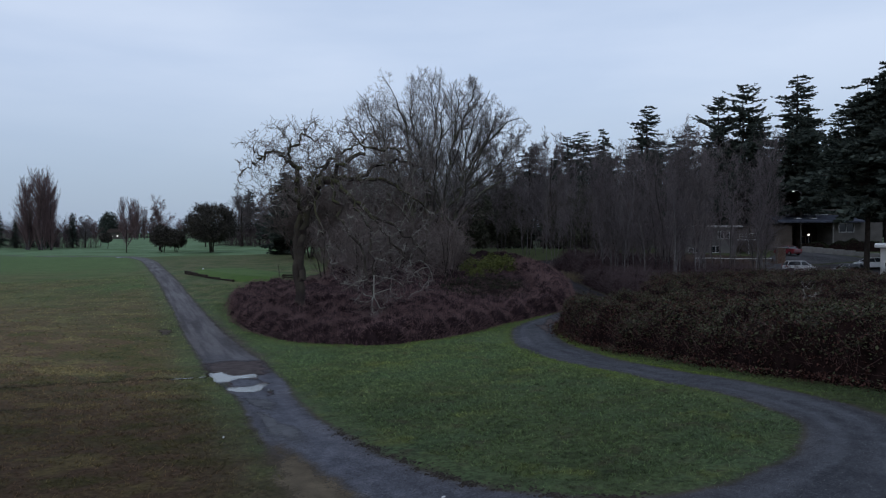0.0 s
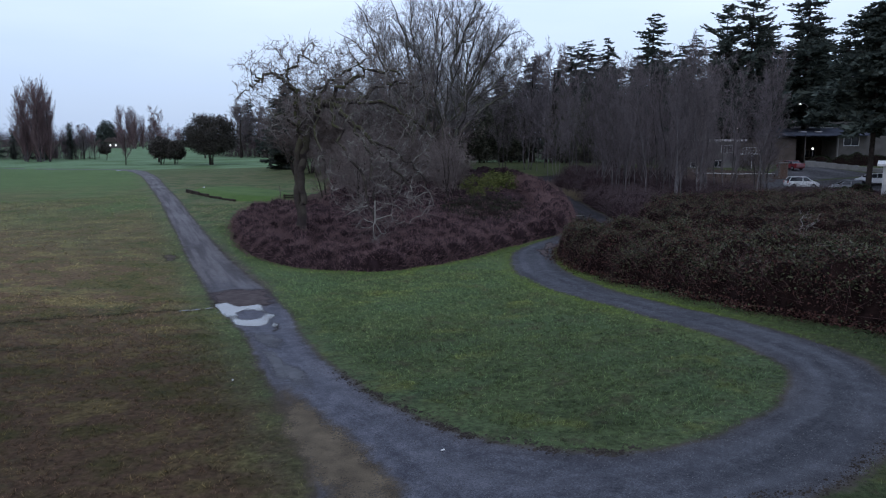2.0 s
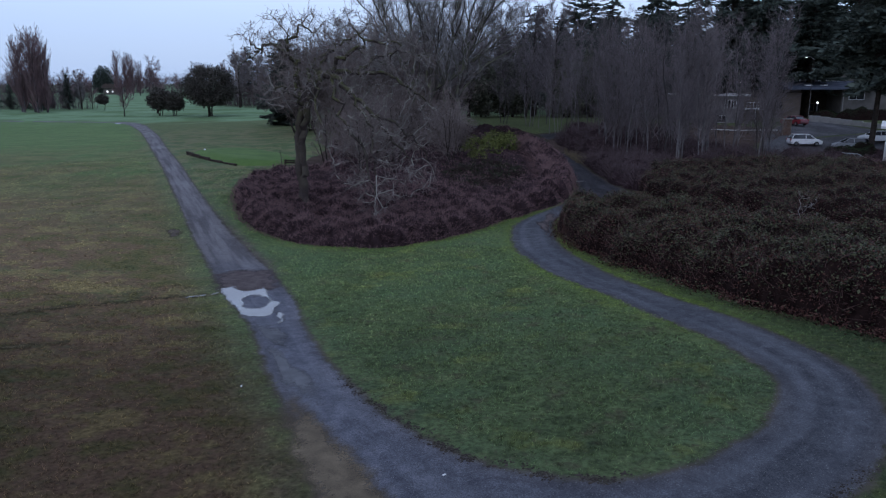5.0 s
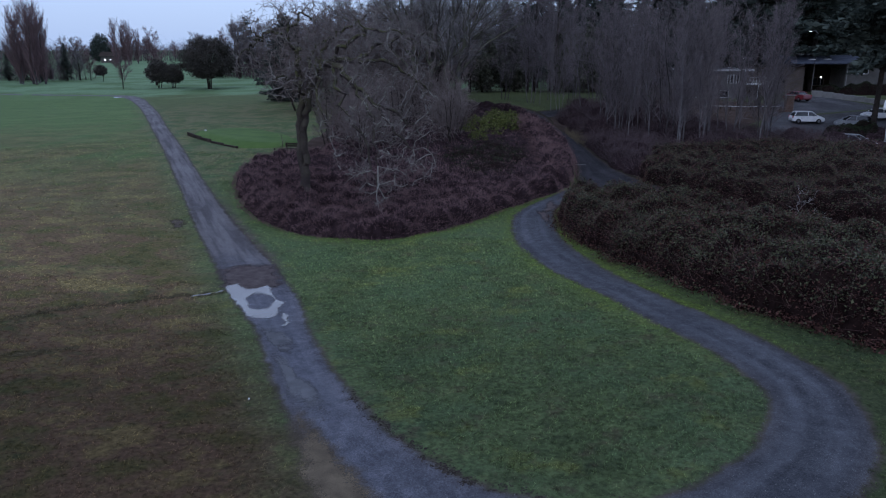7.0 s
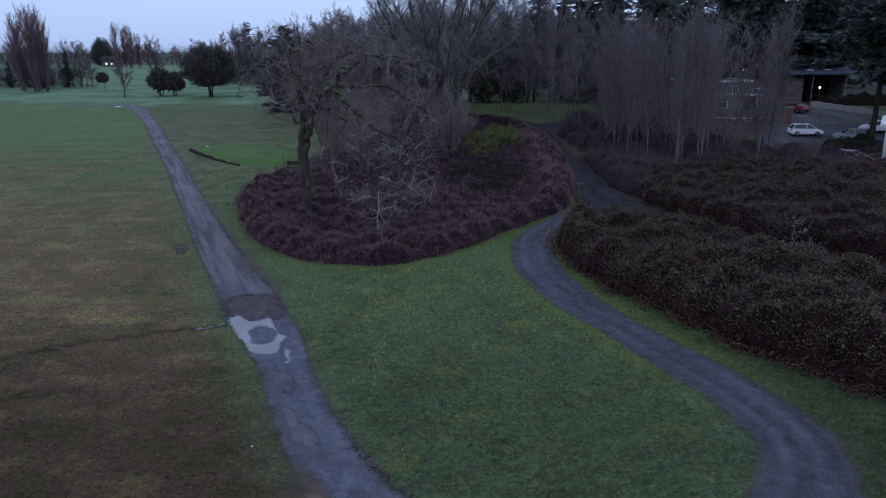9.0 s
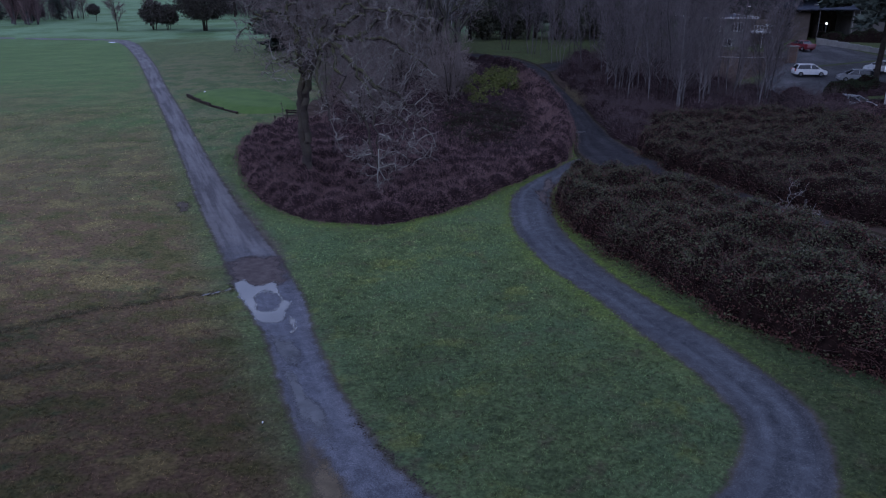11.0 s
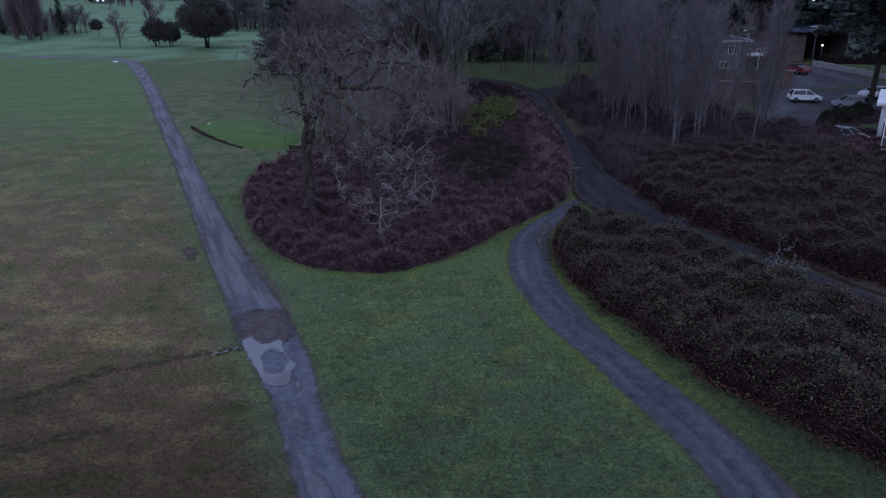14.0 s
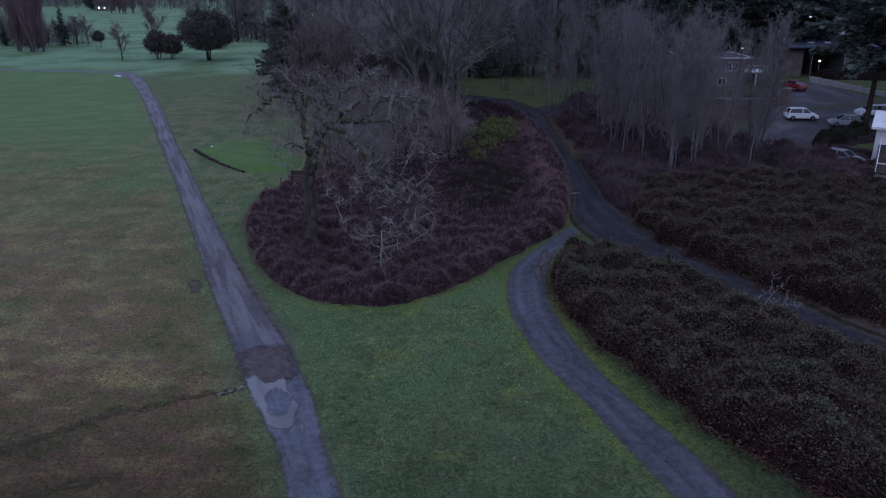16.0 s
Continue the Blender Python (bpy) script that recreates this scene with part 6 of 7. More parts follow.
# ---- cars ----
m_tyre = plain("tyre_rubber", (0.012, 0.012, 0.012), (0.028, 0.028, 0.028), 4, 0.9)
m_tail = plain("red_lamp_plastic", (0.16, 0.008, 0.008), (0.28, 0.02, 0.02), 4, 0.3, bump=0)
m_lens = plain("clear_lamp_plastic", (0.45, 0.45, 0.45), (0.6, 0.6, 0.6), 4, 0.2, bump=0)


def paint(name, c):
    m, n, l, b = nodes_of(name)
    tc = n.new("ShaderNodeTexCoord").outputs["Object"]
    l.new(ramp_node(n, l, noise_node(n, l, tc, 3.0, 5), [(0.3, tuple(0.85 * v for v in c)), (0.7, c)]), b.inputs["Base Color"])
    b.inputs["Roughness"].default_value = 0.3
    b.inputs["Coat Weight"].default_value = 0.4
    return m


def prism(profile, w0, w1, top, z_split):
    """A side profile swept across a width that narrows above z_split towards top."""
    bm = bmesh.new()
    rows = []
    for s in (-1, 1):
        rows.append([bm.verts.new((x, s * (w0 if z <= z_split else w0 + (w1 - w0) * (z - z_split) / (top - z_split)), z)) for x, z in profile])
    bm.faces.new(rows[0])
    bm.faces.new(rows[1][::-1])
    for i in range(len(profile)):
        j = (i + 1) % len(profile)
        bm.faces.new((rows[0][j], rows[0][i], rows[1][i], rows[1][j]))
    bmesh.ops.recalc_face_normals(bm, faces=bm.faces[:])
    return bm


def car(x, y, heading, body_paint, label, L=4.0, H=1.5, sedan=False):
    e = tagged(new("car"), label, "car")
    h = L / 2
    low = [(-h + 0.1, 0.28), (-h, 0.5), (-h + 0.03, 0.85), (-h + 0.12, 1.0), (0.30 * L, 0.98), (h - 0.2, 0.78), (h - 0.02, 0.6), (h, 0.38), (h - 0.1, 0.25)]
    bm = prism(low, 0.84, 0.80, 1.0, 0.7)
    bmesh.ops.bevel(bm, geom=bm.edges[:], offset=0.05, segments=2, affect="EDGES")
    body = part_bm("body", bm, body_paint, e)
    tail = -h + (0.75 if sedan else 0.12)
    cab = [(tail, 0.985), (tail + 0.42, H - 0.05), (-0.1 * L, H), (0.10 * L, H - 0.06), (0.30 * L, 0.97)]
    glass = part_bm("glazing", prism([(a, b - 0.02) for a, b in cab], 0.78, 0.60, H, 0.97), m_glass, e, "dark tinted window glass")
    part_bm("roof", box_bm([((tail + 0.36, -0.61, H - 0.055), (0.11 * L, 0.61, H + 0.005))], 0.03), body_paint, e)
    bars = []
    for s in (-1, 1):
        for x0, x1 in ((tail + 0.10, tail + 0.40), (-0.02 * L, -0.02 * L), (0.26 * L, 0.10 * L)):
            bars.append((np.array([(x0, s * 0.77, 1.0), (x1, s * 0.625, H - 0.03)]), np.array([0.045, 0.04])))
    for bar in bars:
        part("pillar", mesh_np("pillar", *tubes([bar], 5), body_paint), e)
    for sx in (-0.31 * L, 0.31 * L):
        for s in (-1, 1):
            bm = bmesh.new()
            bmesh.ops.create_cone(bm, cap_ends=True, segments=20, radius1=0.31, radius2=0.31, depth=0.2, matrix=Matrix.Translation((sx, s * 0.78, 0.31)) @ Matrix.Rotation(math.pi / 2, 4, "X"))
            tyre = part_bm("wheel", bm, m_tyre, e)
            bm = bmesh.new()
            bmesh.ops.create_cone(bm, cap_ends=True, segments=14, radius1=0.19, radius2=0.17, depth=0.05, matrix=Matrix.Translation((sx, s * 0.885, 0.31)) @ Matrix.Rotation(math.pi / 2, 4, "X"))
            part_bm("rim", bm, m_metal, tyre)
    for s in (-1, 1):
        slab("tail_light", e, (-h - 0.01, s * 0.72 - 0.1, 0.72), (-h + 0.14, s * 0.72 + 0.1, 0.98), m_tail, label="red tail light")
        slab("headlight", e, (h - 0.2, s * 0.6 - 0.16, 0.58), (h - 0.02, s * 0.6 + 0.16, 0.72), m_lens, label="clear headlight")
        slab("mirror", e, (0.24 * L, s * 0.9 - 0.09, 0.98), (0.24 * L + 0.12, s * 0.9 + 0.09, 1.1), body_paint)
    e.matrix_world = Matrix.Translation((x, y, ground_at(x, y) + 0.03)) @ Matrix.Rotation(heading, 4, "Z")
    return e


p_white, p_red, p_silver = paint("white_car_paint", (0.62, 0.63, 0.64)), paint("red_car_paint", (0.15, 0.008, 0.016)), paint("silver_car_paint", (0.20, 0.21, 0.225))
car(47.5, 96.9, math.atan2(-0.12, 1.0), p_white, "white hatchback parked on the asphalt drive", 4.05, 1.52)
car(53.4, 112.8, math.atan2(0.98, -0.30), p_red, "dark red car parked below the brown house", 4.2, 1.42, True)
car(40.0, 72.0, math.atan2(-0.7, 0.65), p_silver, "silver car parked among bare shrubs", 4.4, 1.45, True)
car(51.6, 93.0, math.atan2(0.25, -0.97), p_silver, "silver car parked beneath the tall firs", 4.3, 1.5)
car(57.0, 96.8, math.atan2(0.1, -0.99), p_white, "white car parked beside the residential road", 4.4, 1.5)

# ---- small things ----
hy = tagged(new("bollard"), "dark wooden bollard with a red reflective top", "bollard")
z = ground_at(38.4, 83.2)
slab("shaft", hy, (38.29, 83.09, z - 0.1), (38.51, 83.31, z + 1.05), m_darkwood)
slab("cap", hy, (38.27, 83.07, z + 0.84), (38.53, 83.33, z + 1.0), m_tail, label="red reflector band")

bench = tagged(new("bench"), "dark weathered timber bench at the edge of the tee", "bench")
for i in range(3):
    slab("seat_plank", bench, (-0.8, -0.22 + 0.15 * i, 0.42), (0.8, -0.09 + 0.15 * i, 0.47), m_darkwood, 0.008)
for i in range(2):
    slab("back_plank", bench, (-0.8, 0.28, 0.56 + 0.17 * i), (0.8, 0.32, 0.70 + 0.17 * i), m_darkwood, 0.008)
for x in (-0.65, 0.65):
    slab("leg", bench, (x - 0.05, -0.2, -0.1), (x + 0.05, -0.1, 0.42), m_darkwood, 0.008)
    slab("leg", bench, (x - 0.05, 0.22, -0.1), (x + 0.05, 0.28, 0.9), m_darkwood, 0.008)
bench.matrix_world = Matrix.Translation((-12.65, 60.7, ground_at(-12.65, 60.7) + 0.06)) @ Matrix.Rotation(radians(-12), 4, "Z")
post = tagged(new("post"), "short thin dark wooden post by the thicket", "post")
slab("shaft", post, (-13.95, 59.4, ground_at(-13.9, 59.4) - 0.1), (-13.86, 59.49, ground_at(-13.9, 59.4) + 0.8), m_darkwood)
r = np.random.default_rng(210)
sap = bare_tree_meshes("sapling", r, [guided([(0, 0, -0.1), (0.05, 0, 0.9), (-0.03, 0, 1.9)], 0.035, 0.012, 8)], [(8, 0.4, 0.6, 0.3, 0.15, 0.03, 4), (3, 0.2, 0.6, 0.5, 0.15, 0.03, 3)], m_oak, m_twig, 1, 0.006)
place_tree("sapling", sap, -13.3, 59.6, "leafless sapling beside the short post", "sapling", sink=0.0)

# the raised tee with its timber edge
m_tee, _n, _l, _b = nodes_of("tee_turf")
_tc = _n.new("ShaderNodeTexCoord").outputs["Object"]
_f = noise_node(_n, _l, _tc, 8, 5, 0.7)
_l.new(ramp_node(_n, _l, math_node(_n, _l, "ADD", math_node(_n, _l, "MULTIPLY", noise_node(_n, _l, _tc, 0.7), 0.6), math_node(_n, _l, "MULTIPLY", _f, 0.4)), [(0.36, (0.040, 0.074, 0.019)), (0.64, (0.068, 0.112, 0.029))]), _b.inputs["Base Color"])
_b.inputs["Roughness"].default_value, _b.inputs["Specular IOR Level"].default_value = 0.95, 0.15
bump_node(_n, _l, _b, _f, 0.5, 0.03)
TEE = closed_curve([(-24.8, 71.2), (-22.9, 75.0), (-19.9, 75.6), (-16.2, 72.2), (-13.4, 66.8), (-14.4, 63.9), (-18.0, 63.6), (-21.2, 66.6)], 0.4)
tx, ty = np.meshgrid(np.arange(-26, -12, 0.25), np.arange(62, 77, 0.25))
fx, fy = tx.ravel(), ty.ravel()
ins = inside_poly(TEE, fx, fy)
rim = np.where(ins, rim_distance(TEE, fx, fy), 0)
edge_side = (fx + 24.8) * -(63.4 - 71.2) / 10.2 + (fy - 71.2) * (-18.2 + 24.8) / 10.2
lift = np.where(ins, 0.035 + 0.40 * np.clip(rim / 0.9, 0, 1) * np.clip(1.15 - edge_side / 8.5, 0.1, 1), -0.08)
k = np.arange(fx.size).reshape(tx.shape)
F = np.column_stack([k[:-1, :-1].ravel(), k[:-1, 1:].ravel(), k[1:, 1:].ravel(), k[1:, :-1].ravel()])
F = F[ins[F].any(1)]
tee = new("tee", smooth(mesh_np("tee", np.column_stack([fx, fy, gz(fx, fy) + lift]), F, m_tee)))
tagged(tee, "raised mown tee of brighter green turf", "golf tee", kind="structure")
edging = tagged(new("timber_edging"), "dark timber sleepers edging the raised tee", "edging")
for i in range(5):
    a = np.array([-25.0, 71.3]) + (np.array([-18.0, 63.3]) - np.array([-25.0, 71.3])) * i / 5
    b = np.array([-25.0, 71.3]) + (np.array([-18.0, 63.3]) - np.array([-25.0, 71.3])) * (i + 0.97) / 5
    a[0] -= 0.55 * math.sin(math.pi * i / 5)
    b[0] -= 0.55 * math.sin(math.pi * (i + 1) / 5)
    c = (a + b) / 2
    s = slab("sleeper", edging, (-np.linalg.norm(b - a) / 2, -0.09, -0.2), (np.linalg.norm(b - a) / 2, 0.09, 0.34 - 0.05 * i), m_darkwood, 0.02)
    s.matrix_world = Matrix.Translation((*c, ground_at(*c))) @ Matrix.Rotation(math.atan2(b[1] - a[1], b[0] - a[0]), 4, "Z")
mark = tagged(new("tee_marker"), "small white tee marker on the turf", "tee marker")
globe("ball", mark, (-23.3, 71.4, ground_at(-23.3, 71.4) + 0.42), 0.11, m_white)


def patch(name, cx, cy, rx, ry, turn, material, label, category, lift=0.03, hole=None, ragged=0.25, step=0.08, seed=0):
    """A thin irregular patch that lies on the ground, thinning out at its rim; hole: an island (x, y, rx, ry) left free."""
    nu, nv = max(12, int(4.6 * rx / step)), max(12, int(4.6 * ry / step))
    U, W = np.meshgrid(np.linspace(-2.3, 2.3, nu), np.linspace(-2.3, 2.3, nv))
    u, v = U.ravel(), W.ravel()
    ang = np.arctan2(v, u)
    rad = 1 + ragged * (0.5 * np.sin(2 * ang + seed) + 0.4 * np.sin(3 * ang + 2.1 * seed + 1) + 0.2 * np.sin(5 * ang + seed * 0.7))
    ins = (rad - np.hypot(u, v)) * max(min(rx, ry), 0.7)
    x, y = cx + u * rx * math.cos(turn) - v * ry * math.sin(turn), cy + u * rx * math.sin(turn) + v * ry * math.cos(turn)
    if hole:
        a2 = np.arctan2(y - hole[1], x - hole[0])
        ins = np.minimum(ins, (np.hypot((x - hole[0]) / hole[2], (y - hole[1]) / hole[3]) - 1 - 0.12 * np.sin(3 * a2 + 1)) * min(hole[2:]))
    k = np.arange(u.size).reshape(U.shape)
    F = np.column_stack([k[:-1, :-1].ravel(), k[:-1, 1:].ravel(), k[1:, 1:].ravel(), k[1:, :-1].ravel()])
    F = F[(ins[F] > -0.8).any(1)]
    me = smooth(mesh_np(name, np.column_stack([x, y, gz(x, y) + lift]), F, material))
    me.attributes.new("inside", "FLOAT", "POINT").data.foreach_set("value", ins.astype(np.float32))
    return tagged(new(name, me), label, category, kind="structure")


def thinning(m, soft, rag, grain=0.5):
    """Lets a material thin out towards the rim of a patch."""
    n, l = m.node_tree.nodes, m.node_tree.links
    b, o = n["Principled BSDF"], n["Material Output"]
    at = n.new("ShaderNodeAttribute")
    at.attribute_name = "inside"
    tc = n.new("ShaderNodeTexCoord").outputs["Object"]
    v = math_node(n, l, "ADD", at.outputs["Fac"], math_node(n, l, "MULTIPLY", math_node(n, l, "SUBTRACT", noise_node(n, l, tc, 1.7, 6, 0.7), 0.5), rag))
    v = math_node(n, l, "ADD", v, math_node(n, l, "MULTIPLY", math_node(n, l, "SUBTRACT", noise_node(n, l, tc, 17.0, 4, 0.7), 0.5), grain))
    mx, tr = n.new("ShaderNodeMixShader"), n.new("ShaderNodeBsdfTransparent")
    l.new(step_node(n, l, v, -soft, soft), mx.inputs[0])
    l.new(tr.outputs[0], mx.inputs[1]), l.new(b.outputs[0], mx.inputs[2]), l.new(mx.outputs[0], o.inputs["Surface"])
    return m


m_water, _n, _l, _b = nodes_of("puddle_water")
_b.inputs["Base Color"].default_value, _b.inputs["Roughness"].default_value, _b.inputs["Specular IOR Level"].default_value = (0.078, 0.075, 0.078, 1), 0.07, 0.3
thinning(m_water, 0.05, 0.55, 0.5)
m_mud = thinning(plain("brown_mud", (0.044, 0.035, 0.035), (0.086, 0.071, 0.070), 2.5, 0.9, fine=22), 0.40, 1.5, 0.5)

def shape_patch(name, rim, material, label, category, lift, island=None, step=0.06, reach=0.8):
    """A thin patch within a closed rim that lies on the ground; island: an ellipse (x, y, rx, ry, turn) left free."""
    p = np.array(rim)
    lo, hi = p.min(0) - reach, p.max(0) + reach
    X, Y = np.meshgrid(np.arange(lo[0], hi[0], step), np.arange(lo[1], hi[1], step))
    x, y = X.ravel(), Y.ravel()
    ins = rim_distance(rim, x, y) * np.where(inside_poly(rim, x, y), 1, -1)
    if island:
        cx, cy, rx, ry, turn = island
        u, v = (x - cx) * math.cos(turn) + (y - cy) * math.sin(turn), -(x - cx) * math.sin(turn) + (y - cy) * math.cos(turn)
        ins = np.minimum(ins, (np.hypot(u / rx, v / ry) - 1 - 0.07 * np.sin(3 * np.arctan2(v, u) + 1)) * min(rx, ry))
    k = np.arange(x.size).reshape(X.shape)
    F = np.column_stack([k[:-1, :-1].ravel(), k[:-1, 1:].ravel(), k[1:, 1:].ravel(), k[1:, :-1].ravel()])
    F = F[(ins[F] > -reach).any(1)]
    me = smooth(mesh_np(name, np.column_stack([x, y, gz(x, y) + lift]), F, material))
    me.attributes.new("inside", "FLOAT", "POINT").data.foreach_set("value", ins.astype(np.float32))
    return tagged(new(name, me), label, category, kind="structure")


def ribbon(name, pts, half, material, label, category, lift):
    """A narrow streak along a line on the ground that tapers at both ends."""
    c = curve_through(pts, 0.15)
    d = unit_rows(np.gradient(c, axis=0))
    nrm = np.column_stack([-d[:, 1], d[:, 0]])
    c = c + nrm * (0.12 * np.sin(np.arange(len(c)) * 0.31) + 0.07 * np.sin(np.arange(len(c)) * 0.83))[:, None]
    off = np.linspace(-half - 0.7, half + 0.7, 17)
    V = c[:, None] + nrm[:, None] * off[None, :, None]
    f = np.linspace(0, 1, len(c))
    ins = half * (0.5 + 0.5 * np.sin(np.pi * np.clip(f * 1.0, 0, 1)))[:, None] - np.abs(off)[None]
    x, y = V[:, :, 0].ravel(), V[:, :, 1].ravel()
    k = np.arange(x.size).reshape(V.shape[:2])
    me = smooth(mesh_np(name, np.column_stack([x, y, gz(x, y) + lift]), np.column_stack([k[:-1, :-1].ravel(), k[:-1, 1:].ravel(), k[1:, 1:].ravel(), k[1:, :-1].ravel()]), material))
    me.attributes.new("inside", "FLOAT", "POINT").data.foreach_set("value", ins.astype(np.float32).ravel())
    return tagged(new(name, me), label, category, kind="structure")


shape_patch("mud", closed_curve([(-10.3, 31.9), (-9.4, 32.6), (-8.2, 32.6), (-7.5, 31.0), (-7.2, 29.4), (-8.4, 28.8), (-9.5, 29.5)], 0.2, 0.05), m_mud, "damp brown mud across the track", "mud", 0.027, None, 0.1, 1.4)
PUDDLE = [(-9.3, 29.25), (-9.0, 29.6), (-8.3, 28.9), (-8.0, 29.05), (-7.6, 29.5), (-7.2, 28.4), (-6.75, 27.35), (-6.3, 26.9), (-6.4, 26.2), (-6.2, 25.2),
                       (-6.45, 24.75), (-6.9, 24.85), (-7.4, 25.2), (-7.95, 26.5), (-8.65, 27.7)]
ribbon("puddle", [(-6.3, 25.6), (-5.9, 24.7), (-5.6, 23.8)], 0.05, m_water, "thin film of water running down the gravel", "puddle", 0.033)
shape_patch("puddle", PUDDLE, m_water, "shallow ragged rain puddle in the gravel track", "puddle", 0.034, (-7.35, 27.15, 0.52, 1.25, 0.26), 0.05, 0.3)
m_damp = thinning(plain("damp_turf", (0.030, 0.026, 0.015), (0.064, 0.052, 0.030), 2.2, 0.95, fine=9), 0.28, 1.5, 1.0)
ribbon("mud", [(-9.0, 28.9), (-10.1, 27.9), (-11.6, 27.2), (-13.5, 26.1), (-14.8, 25.3), (-16.4, 23.4), (-19.0, 22.0)], 0.16, m_damp, "damp dark drain line across the rough", "mud", 0.02)
ribbon("mud", [(-11.8, 21.6), (-12.8, 21.3), (-13.7, 20.5), (-14.6, 19.8), (-17.0, 18.6)], 0.12, m_damp, "damp dark rut across the rough", "mud", 0.02)
for x, y, w in ((-9.35, 28.45, 0.5), (-9.75, 28.05, 0.8), (-10.1, 27.8, 0.9)):
    patch("puddle", x, y, 0.06, 0.22, -w, m_water, "thin film of water in the drain line", "puddle", 0.026, seed=x, ragged=0.4, step=0.03)
m_fringe = thinning(plain("trodden_earth", (0.046, 0.039, 0.031), (0.080, 0.066, 0.055), 3.0, 0.95, fine=18), 0.25, 2.2, 1.2)
m_tan = thinning(plain("tan_gravel", (0.052, 0.042, 0.031), (0.115, 0.092, 0.064), 2.2, 0.95, fine=34), 0.34, 1.2, 1.0)
patch("mud", -2.0, 12.3, 0.55, 2.9, 0.42, m_tan, "tan muddy shoulder of the gravel track", "mud", 0.03, seed=10)
m_pale = thinning(plain("pale_worn_sheen_gravel", (0.054, 0.055, 0.061), (0.110, 0.111, 0.119), 1.6, 0.9, fine=34), 0.3, 1.6, 1.2)
# Wet sheen below the puddle, put into a matte pale gravel colour.
patch("worn_sheen_gravel", -5.6, 22.3, 0.26, 1.6, 0.42, m_pale, "pale patch on the gravel, its wet sheen put into the colour", "gravel", 0.029, seed=21, ragged=0.5)
patch("worn_sheen_gravel", -4.2, 18.4, 0.26, 2.0, 0.38, m_pale, "pale worn lane in the gravel", "gravel", 0.029, seed=22, ragged=0.6)
patch("mud", -15.1, 39.9, 0.35, 0.7, 0.4, m_fringe, "bare trodden patch beside the track", "mud", 0.021, seed=24, ragged=0.5)

patch("puddle", -62.4, 141.9, 1.5, 0.55, 2.3, m_water, "rain puddle at the bend of the track", "puddle", 0.034, seed=2)
patch("mud", 6.6, 44.5, 0.32, 1.3, -0.35, m_mud, "damp muddy rut in the gravel", "mud", 0.028, seed=3, ragged=0.6)
patch("mud", 5.9, 42.2, 0.25, 1.2, 0.1, m_mud, "damp muddy rut in the gravel", "mud", 0.028, seed=6, ragged=0.6)
line = tagged(new("painted_bar"), "short worn white bar painted on the asphalt", "marking")
zz = ground_at(11.3, 59.7)
slab("bar", line, (10.85, 59.66, zz + 0.02), (11.65, 59.76, zz + 0.044), m_concrete, 0.0)

m_clod = plain("dark_crumbled_earth", (0.022, 0.018, 0.016), (0.052, 0.044, 0.038), 3.0, 1.0, fine=30, isle=0.4)
# crumbled earth clods along the lawn's edge
r = np.random.default_rng(220)
edge_line = curve_through([(-3.1, 18.7), (-2.2, 16.7), (-1.4, 15.3), (-0.7, 14.25), (-0.05, 13.4), (0.65, 12.7), (1.25, 12.5), (1.9, 12.05), (2.7, 11.85), (3.4, 11.95)], 0.04)
q = edge_line[(r.uniform(0.05, 1, 1900) ** 0.7 * (len(edge_line) - 1)).astype(int)] + r.normal(size=(1900, 2)) * 0.11
q = q[r.uniform(size=len(q)) < 0.10 + 0.9 * (lumps(q[:, 0] * 3, q[:, 1] * 3, 0.4) > 0.55)]
rim = curve_through([(3.6, 9.75), (4.3, 10.0), (4.95, 10.2), (5.45, 10.3), (6.1, 10.5), (6.6, 10.95), (7.05, 11.35), (7.9, 12.0)], 0.04)
edging_clods = len(q)
q = np.vstack([q, rim[r.integers(0, len(rim), 420)] + r.normal(size=(420, 2)) * 0.08])
size = r.uniform(0.007, 0.021, len(q)) * np.where(r.uniform(size=len(q)) < 0.07, 2.0, 1.0) * np.where(np.arange(len(q)) < edging_clods, 1.15, 1.0)
ang = np.arange(6) * np.pi / 3
ring = q[:, None] + size[:, None, None] * np.stack([np.cos(ang), np.sin(ang)], 1)[None] * r.uniform(0.6, 1.35, (len(q), 6, 1)) * [1.3, 0.8]
top = q[:, None] + (ring - q[:, None]) * 0.55
low = np.dstack([ring, gz(ring[:, :, 0], ring[:, :, 1])[:, :, None] + 0.008])
high = np.dstack([top, gz(top[:, :, 0], top[:, :, 1])[:, :, None] + 0.02 + size[:, None, None] * r.uniform(0.35, 0.7, (len(q), 6, 1))])
V = np.concatenate([low, high], 1).reshape(-1, 3)
k = 12 * np.arange(len(q))[:, None]
sides_of = [np.stack([k[:, 0] + i, k[:, 0] + (i + 1) % 6, k[:, 0] + 6 + (i + 1) % 6, k[:, 0] + 6 + i], 1) for i in range(6)]
F = np.vstack(sides_of + [k + [6, 7, 8, 9], k + [6, 9, 10, 11]])
tagged(new("earth_clods", mesh_np("earth_clods", V, F, m_clod)), "crumbled dark earth clods along the lawn's edge", "earth clods", kind="stuff")

